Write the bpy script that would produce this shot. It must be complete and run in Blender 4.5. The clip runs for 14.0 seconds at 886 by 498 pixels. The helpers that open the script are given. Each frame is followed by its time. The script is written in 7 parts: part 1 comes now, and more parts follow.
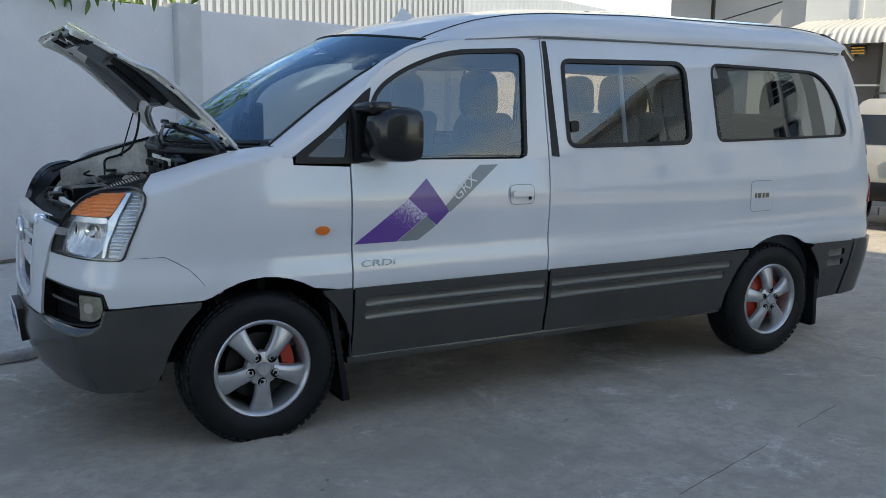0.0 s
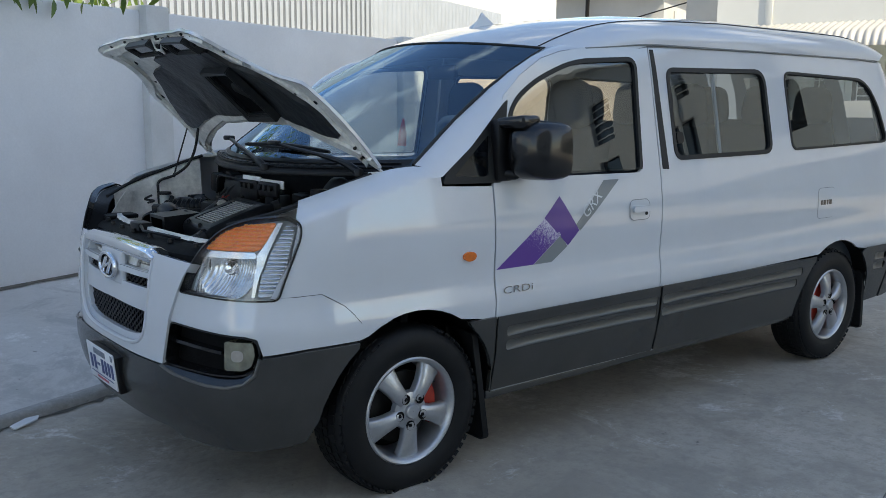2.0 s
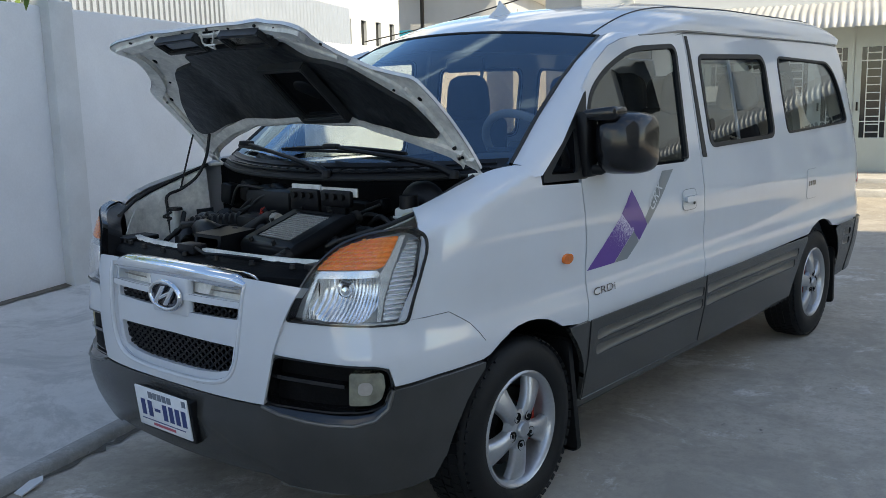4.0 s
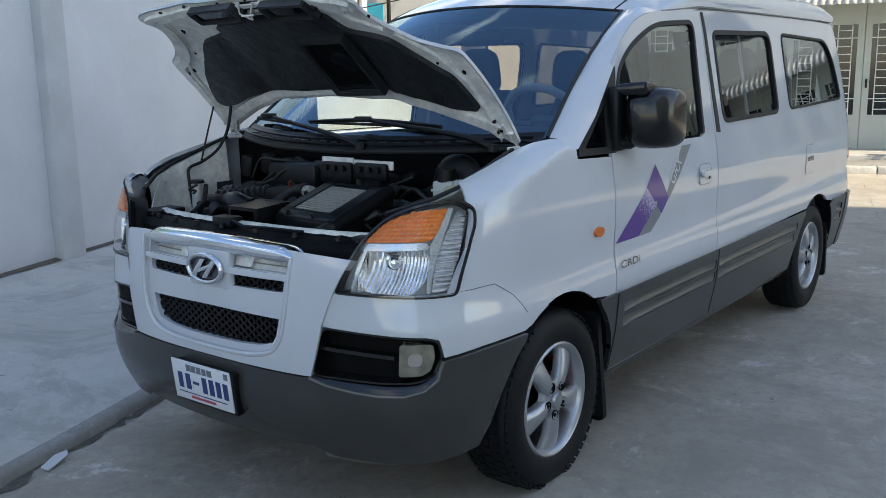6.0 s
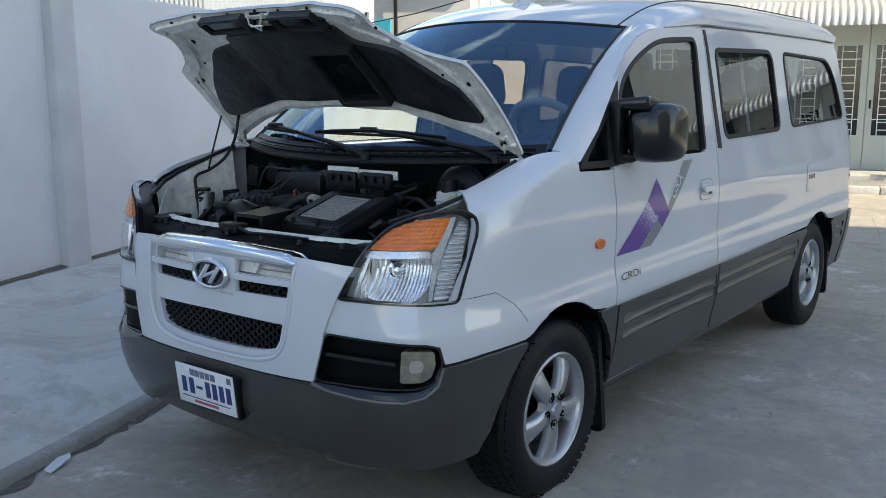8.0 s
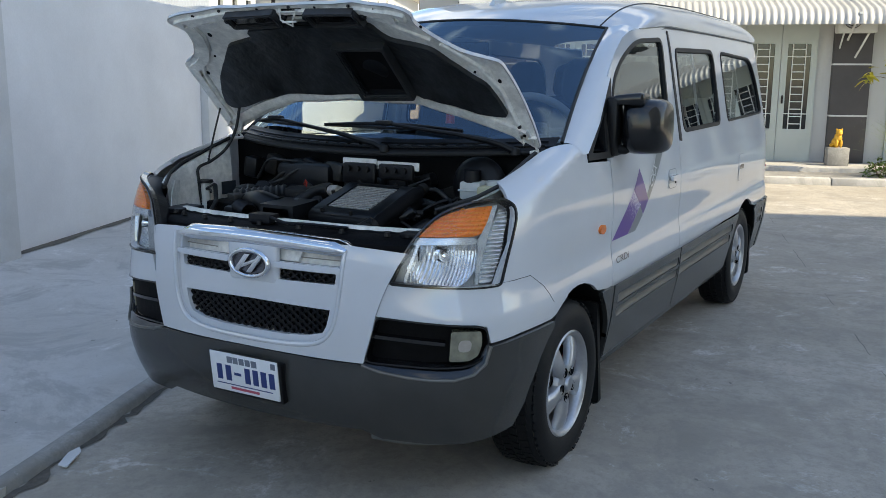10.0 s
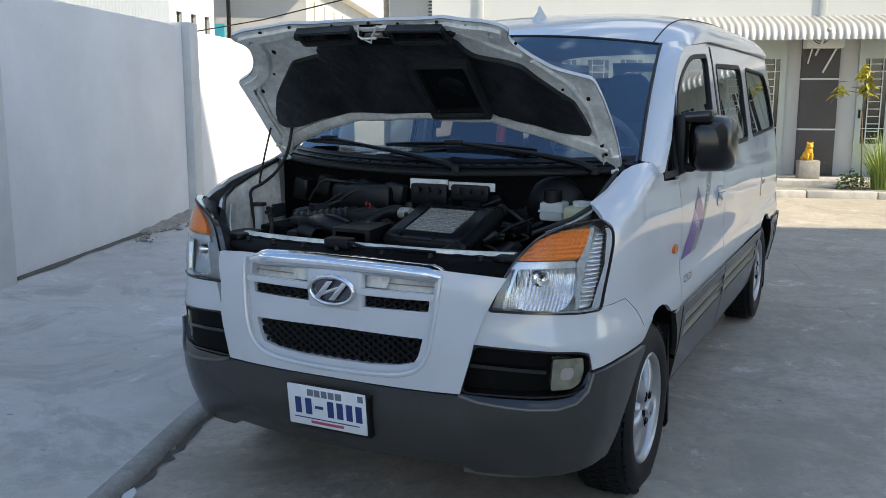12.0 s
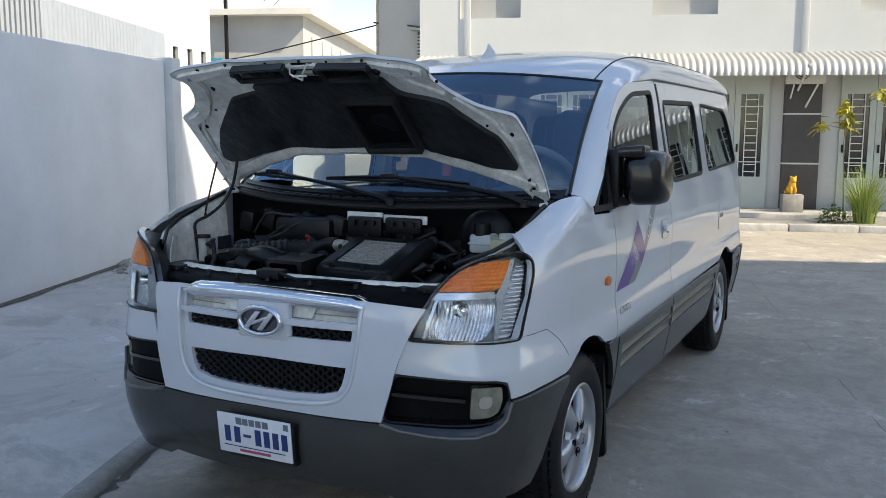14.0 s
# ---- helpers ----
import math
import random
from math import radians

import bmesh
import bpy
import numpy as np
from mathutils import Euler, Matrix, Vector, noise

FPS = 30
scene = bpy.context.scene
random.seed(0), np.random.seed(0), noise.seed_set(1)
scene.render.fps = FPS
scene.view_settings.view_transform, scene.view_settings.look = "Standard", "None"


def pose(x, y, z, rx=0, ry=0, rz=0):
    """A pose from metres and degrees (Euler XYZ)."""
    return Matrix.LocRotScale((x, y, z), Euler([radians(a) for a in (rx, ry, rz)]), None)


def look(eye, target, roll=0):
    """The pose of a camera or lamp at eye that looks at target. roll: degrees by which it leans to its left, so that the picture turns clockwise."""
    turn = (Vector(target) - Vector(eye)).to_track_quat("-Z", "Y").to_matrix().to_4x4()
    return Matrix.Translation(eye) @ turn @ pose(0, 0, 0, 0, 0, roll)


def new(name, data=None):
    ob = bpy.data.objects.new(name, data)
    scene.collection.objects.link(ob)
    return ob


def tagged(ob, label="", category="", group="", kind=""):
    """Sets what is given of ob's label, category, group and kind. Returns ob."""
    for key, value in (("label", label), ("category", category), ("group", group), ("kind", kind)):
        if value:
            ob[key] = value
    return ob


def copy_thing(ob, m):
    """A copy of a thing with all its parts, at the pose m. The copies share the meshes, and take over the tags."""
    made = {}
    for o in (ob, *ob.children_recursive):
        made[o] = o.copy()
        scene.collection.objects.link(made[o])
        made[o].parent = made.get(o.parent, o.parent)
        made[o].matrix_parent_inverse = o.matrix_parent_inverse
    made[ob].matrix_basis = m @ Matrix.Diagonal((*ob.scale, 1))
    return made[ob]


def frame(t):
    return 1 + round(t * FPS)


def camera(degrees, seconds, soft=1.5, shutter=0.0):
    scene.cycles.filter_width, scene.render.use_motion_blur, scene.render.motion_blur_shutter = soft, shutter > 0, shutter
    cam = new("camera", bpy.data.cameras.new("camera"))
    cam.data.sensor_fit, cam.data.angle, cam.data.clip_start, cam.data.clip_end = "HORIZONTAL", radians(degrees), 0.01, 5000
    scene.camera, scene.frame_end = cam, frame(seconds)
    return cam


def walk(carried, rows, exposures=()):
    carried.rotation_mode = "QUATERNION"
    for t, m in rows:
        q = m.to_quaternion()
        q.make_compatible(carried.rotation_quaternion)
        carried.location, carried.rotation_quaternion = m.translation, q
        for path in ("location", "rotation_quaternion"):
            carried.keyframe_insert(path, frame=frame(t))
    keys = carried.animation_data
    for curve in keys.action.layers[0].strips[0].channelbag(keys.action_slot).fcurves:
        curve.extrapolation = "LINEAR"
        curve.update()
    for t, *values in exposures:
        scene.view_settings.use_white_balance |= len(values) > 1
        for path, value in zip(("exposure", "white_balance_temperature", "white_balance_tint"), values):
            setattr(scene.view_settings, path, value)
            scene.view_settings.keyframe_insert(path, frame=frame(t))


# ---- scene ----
cam = camera(52.4, 14.0, soft=0.7)
PATH = [
    (0, (-1.16, -4.414, 1.463), (-0.185, -2.698, 1.138), 0.8),
    (0.5, (-1.405, -4.232, 1.457), (-0.365, -2.552, 1.143), 0.9),
    (1, (-1.547, -3.977, 1.449), (-0.459, -2.329, 1.134), 0.9),
    (1.5, (-1.722, -3.724, 1.466), (-0.566, -2.118, 1.175), 1.1),
    (2, (-1.974, -3.515, 1.495), (-0.743, -1.971, 1.179), 0.3),
    (2.5, (-2.099, -3.229, 1.473), (-0.8, -1.743, 1.152), -0.5),
    (3, (-2.284, -2.999, 1.486), (-0.918, -1.579, 1.137), -0.5),
    (3.5, (-2.452, -2.821, 1.499), (-1.012, -1.476, 1.157), -0.9),
    (4, (-2.495, -2.624, 1.5), (-0.991, -1.347, 1.171), -1.5),
    (4.2, (-2.525, -2.557, 1.511), (-0.998, -1.31, 1.173), -1.6),
    (6.3, (-2.687, -2.428, 1.496), (-1.131, -1.231, 1.114), -0.8),
    (6.5, (-2.67, -2.443, 1.489), (-1.115, -1.242, 1.116), -0.5),
    (7, (-2.641, -2.468, 1.487), (-1.103, -1.245, 1.115), -0.0),
    (7.5, (-2.652, -2.467, 1.485), (-1.115, -1.238, 1.124), -0.3),
    (9.8, (-3.158, -2.166, 1.509), (-1.463, -1.167, 1.15), 0.5),
    (10, (-3.183, -2.094, 1.505), (-1.474, -1.123, 1.135), 0.4),
    (10.5, (-3.156, -1.908, 1.484), (-1.424, -0.975, 1.122), 0.5),
    (11, (-3.173, -1.759, 1.488), (-1.427, -0.853, 1.131), 0.5),
    (11.5, (-3.267, -1.645, 1.505), (-1.506, -0.763, 1.155), -0.0),
    (12, (-3.3, -1.617, 1.511), (-1.534, -0.741, 1.175), 0.1),
    (12.5, (-3.286, -1.642, 1.499), (-1.508, -0.791, 1.158), 0.4),
    (13, (-3.263, -1.688, 1.499), (-1.484, -0.842, 1.154), 0.3),
    (13.5, (-3.227, -1.788, 1.505), (-1.461, -0.9, 1.199), 0.4),
    (14, (-3.252, -1.881, 1.519), (-1.477, -0.997, 1.255), 0.2),
]
LIGHT = [(0.0, 0.84, 7500, 7.0), (1.0, 0.86, 7500, 7.0), (3.0, 0.98, 7500, 7.0), (4.0, 0.94, 7500, 7.0), (7.0, 1.08, 7500, 7.0), (10.0, 1.06, 7500, 7.0), (10.5, 1.14, 7500, 7.0), (11.5, 1.04, 7520, 7.5), (12.5, 1.03, 7520, 7.5), (13.0, 1.06, 7500, 7.5), (14.0, 0.94, 7460, 8.5)]
walk(cam, [(t, look(eye, target, roll)) for t, eye, target, roll in PATH], LIGHT)


# ---- world, sun ----
A = radians(16)            # the yard's axis against the van's
CA, SA = math.cos(A), math.sin(A)


def yard(u, v, z=0.0):
    """A place in the yard: u along it, v across it towards the boundary wall."""
    return Vector((u * CA - v * SA, u * SA + v * CA, z))


world = bpy.data.worlds.new("sky")
scene.world = world
world.use_nodes = True
wn, wl = world.node_tree.nodes, world.node_tree.links
wn.clear()
SUN = Vector((0.33 * CA - 1.05 * SA, 0.33 * SA + 1.05 * CA, -1.0)).normalized()
sky = wn.new("ShaderNodeTexSky")
sky.sky_type, sky.sun_disc = "NISHITA", False
sky.sun_elevation = math.asin(-SUN.z)
sky.sun_rotation = math.atan2(-SUN.x, -SUN.y)
sky.air_density, sky.dust_density, sky.ozone_density = 1.0, 0.25, 4.0
geo = wn.new("ShaderNodeTexCoord")
cmap = wn.new("ShaderNodeMapping")
cmap.inputs["Scale"].default_value = (1.6, 1.6, 4.0)
cmap.inputs["Location"].default_value = (5.0, 0.9, 2.2)
cn = wn.new("ShaderNodeTexNoise")
cn.inputs["Scale"].default_value, cn.inputs["Detail"].default_value, cn.inputs["Roughness"].default_value = 2.2, 7.0, 0.55
cr = wn.new("ShaderNodeValToRGB")
cr.color_ramp.elements[0].position, cr.color_ramp.elements[1].position = 0.42, 0.56
csep = wn.new("ShaderNodeSeparateXYZ")
cthin = wn.new("ShaderNodeMath")
cthin.operation, cthin.inputs[1].default_value = "MULTIPLY_ADD", -0.20
mix = wn.new("ShaderNodeMix")
mix.data_type = "RGBA"
mix.inputs["B"].default_value = (6.0, 6.2, 6.5, 1)
bg = wn.new("ShaderNodeBackground")
bg.inputs["Strength"].default_value = 0.15
wo = wn.new("ShaderNodeOutputWorld")
wl.new(geo.outputs["Generated"], cmap.inputs["Vector"])
wl.new(cmap.outputs["Vector"], cn.inputs["Vector"])
wl.new(geo.outputs["Generated"], csep.inputs[0])
wl.new(csep.outputs["Z"], cthin.inputs[0])
wl.new(cn.outputs["Fac"], cthin.inputs[2])
wl.new(cthin.outputs[0], cr.inputs["Fac"])
wl.new(cr.outputs["Color"], mix.inputs["Factor"])
wl.new(sky.outputs["Color"], mix.inputs["A"])
wl.new(mix.outputs["Result"], bg.inputs["Color"])
wl.new(bg.outputs["Background"], wo.inputs["Surface"])
sun = new("sun", bpy.data.lights.new("sun", "SUN"))
sun.data.energy, sun.data.angle, sun.data.color = 4.1, radians(0.35), (1.0, 0.92, 0.78)
sun.matrix_world = Matrix.Translation((0, 0, 30)) @ SUN.to_track_quat("-Z", "Y").to_matrix().to_4x4()


# ---- materials ----
def material(name, color, rough=0.5, metal=0.0, coat=0.0, noise_amt=0.0, noise_scale=20.0, bump=0.0, bump_scale=120.0, stain=0.0, stain_scale=1.5, spec=0.5, rand=0.0, wave=None):
    """A procedural surface: base colour, fine grain, large stains and relief."""
    m = bpy.data.materials.new(name)
    m.use_nodes = True
    n, l = m.node_tree.nodes, m.node_tree.links
    b = n["Principled BSDF"]
    b.inputs["Base Color"].default_value = (*color, 1)
    b.inputs["Roughness"].default_value = rough
    b.inputs["Metallic"].default_value = metal
    b.inputs["Coat Weight"].default_value = coat
    b.inputs["Coat Roughness"].default_value = 0.04
    b.inputs["Specular IOR Level"].default_value = spec
    tc = n.new("ShaderNodeTexCoord")
    last = None
    if noise_amt or stain or rand:
        col = n.new("ShaderNodeRGB")
        col.outputs[0].default_value = (*color, 1)
        last = col.outputs[0]
        for amt, sc, det in ((noise_amt, noise_scale, 6.0), (stain, stain_scale, 8.0)):
            if not amt:
                continue
            t = n.new("ShaderNodeTexNoise")
            t.inputs["Scale"].default_value, t.inputs["Detail"].default_value, t.inputs["Roughness"].default_value = sc, det, 0.62
            l.new(tc.outputs["Object"], t.inputs["Vector"])
            mr = n.new("ShaderNodeMapRange")
            mr.inputs["From Min"].default_value, mr.inputs["From Max"].default_value = 0.3, 0.7
            mr.inputs["To Min"].default_value, mr.inputs["To Max"].default_value = 1 - amt, 1 + amt
            l.new(t.outputs["Fac"], mr.inputs["Value"])
            mx = n.new("ShaderNodeVectorMath")
            mx.operation = "SCALE"
            l.new(last, mx.inputs[0])
            l.new(mr.outputs["Result"], mx.inputs["Scale"])
            last = mx.outputs[0]
        if rand:
            oi = n.new("ShaderNodeObjectInfo")
            mr = n.new("ShaderNodeMapRange")
            mr.inputs["To Min"].default_value, mr.inputs["To Max"].default_value = 1 - rand, 1 + rand
            l.new(oi.outputs["Random"], mr.inputs["Value"])
            mx = n.new("ShaderNodeVectorMath")
            mx.operation = "SCALE"
            l.new(last, mx.inputs[0])
            l.new(mr.outputs["Result"], mx.inputs["Scale"])
            last = mx.outputs[0]
        l.new(last, b.inputs["Base Color"])
    if wave:
        axis, pitch, height = wave
        t = n.new("ShaderNodeTexWave")
        t.wave_type, t.bands_direction = "BANDS", axis
        t.inputs["Scale"].default_value, t.inputs["Distortion"].default_value, t.inputs["Detail"].default_value = 0.314 / pitch, 0.6, 1.0
        l.new(tc.outputs["Object"], t.inputs["Vector"])
        bp = n.new("ShaderNodeBump")
        bp.inputs["Strength"].default_value, bp.inputs["Distance"].default_value = 1.0, height
        l.new(t.outputs["Fac"], bp.inputs["Height"])
        l.new(bp.outputs["Normal"], b.inputs["Normal"])
    if bump and not wave:
        t = n.new("ShaderNodeTexNoise")
        t.inputs["Scale"].default_value, t.inputs["Detail"].default_value = bump_scale, 4.0
        l.new(tc.outputs["Object"], t.inputs["Vector"])
        bp = n.new("ShaderNodeBump")
        bp.inputs["Strength"].default_value, bp.inputs["Distance"].default_value = bump, 0.01
        l.new(t.outputs["Fac"], bp.inputs["Height"])
        l.new(bp.outputs["Normal"], b.inputs["Normal"])
    return m


def glass_material(name, tint, rough=0.0, ior=1.5, film=(1, 1, 1)):
    """A thin pane: what lies behind shows through its tint, and it mirrors more at a glancing angle, tinted by its film."""
    m = bpy.data.materials.new(name)
    m.use_nodes = True
    n, l = m.node_tree.nodes, m.node_tree.links
    n.clear()
    tr, gl, lw, pw, mr, mx, out = (n.new(k) for k in ("ShaderNodeBsdfTransparent", "ShaderNodeBsdfGlossy", "ShaderNodeLayerWeight", "ShaderNodeMath", "ShaderNodeMapRange", "ShaderNodeMixShader", "ShaderNodeOutputMaterial"))
    tr.inputs["Color"].default_value = (*tint, 1)
    gl.inputs["Roughness"].default_value = rough
    gl.inputs["Color"].default_value = (*film, 1)
    lw.inputs["Blend"].default_value = 0.5
    pw.operation, pw.inputs[1].default_value = "POWER", 5.0
    mr.inputs["To Min"].default_value = ((ior - 1) / (ior + 1)) ** 2
    l.new(lw.outputs["Facing"], pw.inputs[0])
    l.new(pw.outputs[0], mr.inputs["Value"])
    l.new(mr.outputs["Result"], mx.inputs["Fac"])
    l.new(tr.outputs[0], mx.inputs[1])
    l.new(gl.outputs[0], mx.inputs[2])
    l.new(mx.outputs[0], out.inputs["Surface"])
    return m


PAINT = material("white_paint", (0.60, 0.62, 0.65), 0.55, coat=1.0, spec=0.15, stain=0.03, stain_scale=3.0)
PAINT.node_tree.nodes["Principled BSDF"].inputs["Coat IOR"].default_value = 1.75
GREY = material("grey_cladding", (0.060, 0.060, 0.057), 0.26, metal=0.40, coat=0.25, noise_amt=0.05, noise_scale=300, stain=0.12, stain_scale=5, bump=0.02, bump_scale=400)
# paler than the cladding: worn tone, and the painted highlight of the bumper's edge
RIBGREY = material("worn_highlight_grey", (0.13, 0.128, 0.118), 0.32, metal=0.4, noise_amt=0.08, noise_scale=200, stain=0.12, stain_scale=6)
BLACK = material("black_plastic", (0.005, 0.005, 0.006), 0.42, spec=0.3, noise_amt=0.15, noise_scale=60, bump=0.05, bump_scale=300)
MIRRORBLACK = material("mirror_black", (0.006, 0.006, 0.007), 0.20, coat=0.3, spec=0.4, noise_amt=0.1, noise_scale=60, bump=0.02, bump_scale=300)
GLOSSBLACK = material("gloss_black", (0.008, 0.008, 0.009), 0.12, coat=0.5)
RUBBER = material("rubber", (0.0055, 0.006, 0.007), 0.55, spec=0.26, noise_amt=0.2, noise_scale=40, stain=0.3, stain_scale=6, bump=0.08, bump_scale=200)
SEAL = material("seal_rubber", (0.008, 0.008, 0.008), 0.6)
CHROME = material("chrome", (0.85, 0.86, 0.88), 0.06, metal=1.0)
ALLOY = material("alloy", (0.42, 0.43, 0.45), 0.30, metal=0.7, noise_amt=0.05, noise_scale=80, stain=0.08, stain_scale=12, bump=0.03, bump_scale=250)
REDPAINT = material("red_brake_paint", (0.42, 0.03, 0.015), 0.45, stain=0.15, stain_scale=20)
STEEL = material("dark_steel", (0.022, 0.021, 0.020), 0.5, metal=0.5, spec=0.3, stain=0.3, stain_scale=15)
AMBER = material("amber_lens", (0.95, 0.215, 0.02), 0.25, coat=0.2, noise_amt=0.2, noise_scale=45, wave=("DIAGONAL", 0.011, 0.003))
MARKER = material("marker_lens", (0.70, 0.15, 0.01), 0.25, coat=0.5, noise_amt=0.15, noise_scale=60)
REDLENS = material("red_lens", (0.35, 0.01, 0.012), 0.15, coat=0.8)
FLUTED = material("fluted_reflector", (0.72, 0.74, 0.75), 0.16, metal=0.75, noise_amt=0.3, noise_scale=35, wave=("Y", 0.011, 0.0016))
SILVERED = material("silvered_plastic", (0.58, 0.61, 0.64), 0.22, metal=0.75, noise_amt=0.12, noise_scale=25)
LAMPGREY = material("grey_lamp_plastic", (0.30, 0.32, 0.33), 0.30, metal=0.35, noise_amt=0.15, noise_scale=30)
AMBERLIGHT = material("amber_rib", (1.0, 0.36, 0.035), 0.22, coat=0.3, noise_amt=0.25, noise_scale=60)
LADDER = material("ribbed_reflector", (0.78, 0.80, 0.81), 0.2, metal=0.35, noise_amt=0.15, noise_scale=40, wave=("Z", 0.016, 0.004))
FOGLENS = material("fog_lens", (0.30, 0.29, 0.22), 0.15, coat=0.5, metal=0.4, stain=0.3, stain_scale=25, bump=0.2, bump_scale=60)
PURPLE = material("purple_film", (0.09, 0.03, 0.25), 0.35, coat=0.6)
GREYFILM = material("grey_film", (0.20, 0.22, 0.23), 0.4, coat=0.5)
PALEFILM = material("pale_film", (0.6, 0.63, 0.65), 0.4, coat=0.5)
BADGE = material("badge_metal", (0.16, 0.16, 0.18), 0.25, metal=0.9)
PLATEWHITE = material("plate_white", (0.78, 0.79, 0.80), 0.35, coat=0.3, stain=0.05, stain_scale=30)
PLATEBLUE = material("plate_blue", (0.022, 0.045, 0.17), 0.4)
PLATERED = material("plate_red", (0.45, 0.08, 0.12), 0.4)
PLATEGREY = material("plate_grey", (0.16, 0.18, 0.22), 0.4)
FABRIC = material("seat_cloth", (0.022, 0.031, 0.047), 0.9, noise_amt=0.12, noise_scale=25)
DASH = material("dash_plastic", (0.026, 0.035, 0.046), 0.6, noise_amt=0.1, noise_scale=30)
TRIM = material("beige_trim", (0.34, 0.31, 0.28), 0.75, noise_amt=0.1, noise_scale=60)
HEADLINER = material("headliner", (0.22, 0.22, 0.22), 0.9, noise_amt=0.1, noise_scale=120)
INNERPAINT = material("bay_paint", (0.78, 0.765, 0.72), 0.4, stain=0.26, stain_scale=9, noise_amt=0.14, noise_scale=45, bump=0.12, bump_scale=30)
FELT = material("hood_felt", (0.019, 0.021, 0.023), 0.44, spec=0.55, noise_amt=0.5, noise_scale=16, stain=0.75, stain_scale=6, bump=0.7, bump_scale=22)
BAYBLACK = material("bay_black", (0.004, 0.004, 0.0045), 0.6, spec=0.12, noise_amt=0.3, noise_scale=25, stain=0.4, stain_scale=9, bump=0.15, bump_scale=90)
DUCT = material("duct_plastic", (0.006, 0.007, 0.0085), 0.34, spec=0.34, noise_amt=0.2, noise_scale=40)
FIN = material("cooler_fins", (0.44, 0.42, 0.39), 0.4, metal=0.35, noise_amt=0.35, noise_scale=90)
HOSEGREY = material("worn_rubber", (0.026, 0.027, 0.028), 0.42, noise_amt=0.3, noise_scale=30)
MILKY = material("milky_plastic", (0.52, 0.54, 0.52), 0.4, noise_amt=0.06, noise_scale=40)
YELLOWED = material("yellowed_plastic", (0.45, 0.42, 0.27), 0.4, noise_amt=0.08, noise_scale=40)
TINT = glass_material("side_glass", (0.40, 0.45, 0.50), ior=1.95, film=(0.82, 0.92, 1.0))
DARKTINT = glass_material("dark_side_glass", (0.10, 0.11, 0.13), ior=1.6)
CLEAR = glass_material("windscreen_glass", (0.74, 0.82, 0.84), ior=2.3, film=(0.55, 0.78, 1.0))
PALEGLASS = glass_material("pale_side_glass", (0.56, 0.58, 0.54), ior=1.5)
BRONZE = glass_material("bronze_glass", (0.56, 0.46, 0.36), ior=1.5)
LENS = glass_material("lamp_glass", (0.98, 0.985, 0.99), ior=1.4)


def faded_film():
    """Purple film, worn to white specks towards the top of the stripe."""
    m = material("faded_purple_film", (0.10, 0.03, 0.27), 0.4, coat=0.4)
    n, l = m.node_tree.nodes, m.node_tree.links
    b = n["Principled BSDF"]
    tc = n["Texture Coordinate"]
    sp = n.new("ShaderNodeSeparateXYZ")
    l.new(tc.outputs["Object"], sp.inputs[0])
    def calc(op, a, c):
        k = n.new("ShaderNodeMath")
        k.operation = op
        for i, v in enumerate((a, c)):
            if isinstance(v, float):
                k.inputs[i].default_value = v
            else:
                l.new(v, k.inputs[i])
        return k.outputs[0]
    d = calc("MULTIPLY", calc("ADD", calc("SUBTRACT", sp.outputs["Z"], 0.90), calc("MULTIPLY", calc("SUBTRACT", sp.outputs["X"], 0.62), 0.6)), 4.2)
    t = n.new("ShaderNodeTexNoise")
    t.inputs["Scale"].default_value, t.inputs["Detail"].default_value, t.inputs["Roughness"].default_value = 130.0, 6.0, 0.8
    l.new(tc.outputs["Object"], t.inputs["Vector"])
    f = calc("ADD", calc("MULTIPLY", calc("SUBTRACT", t.outputs["Fac"], 0.5), 2.6), calc("SUBTRACT", d, 0.25))
    mr = n.new("ShaderNodeMapRange")
    mr.inputs["From Min"].default_value, mr.inputs["From Max"].default_value = 0.0, 0.5
    l.new(f, mr.inputs["Value"])
    mx = n.new("ShaderNodeMix")
    mx.data_type = "RGBA"
    mx.inputs["A"].default_value = (0.10, 0.03, 0.27, 1)
    mx.inputs["B"].default_value = (0.62, 0.58, 0.70, 1)
    l.new(mr.outputs["Result"], mx.inputs["Factor"])
    l.new(mx.outputs["Result"], b.inputs["Base Color"])
    return m


FADED = faded_film()


# ---- mesh helpers ----
def part(name, bm, mat, parent, label="", angle=38.0, normals=None):
    """Links a bmesh as one mesh object, under a thing or a part."""
    me = bpy.data.meshes.new(name)
    if normals is None:
        bmesh.ops.recalc_face_normals(bm, faces=bm.faces[:])
    bm.to_mesh(me)
    bm.free()
    for f in me.polygons:
        f.use_smooth = True
    if normals is not None:
        me.normals_split_custom_set(normals)
    else:
        me.set_sharp_from_angle(angle=radians(angle))
    for one in mat if isinstance(mat, (list, tuple)) else (mat,):
        me.materials.append(one)
    ob = new(name, me)
    ob.parent = parent
    if label:
        ob["label"] = label
    return ob


def empty(name, at=(0, 0, 0)):
    ob = new(name)
    ob.location = at
    return ob


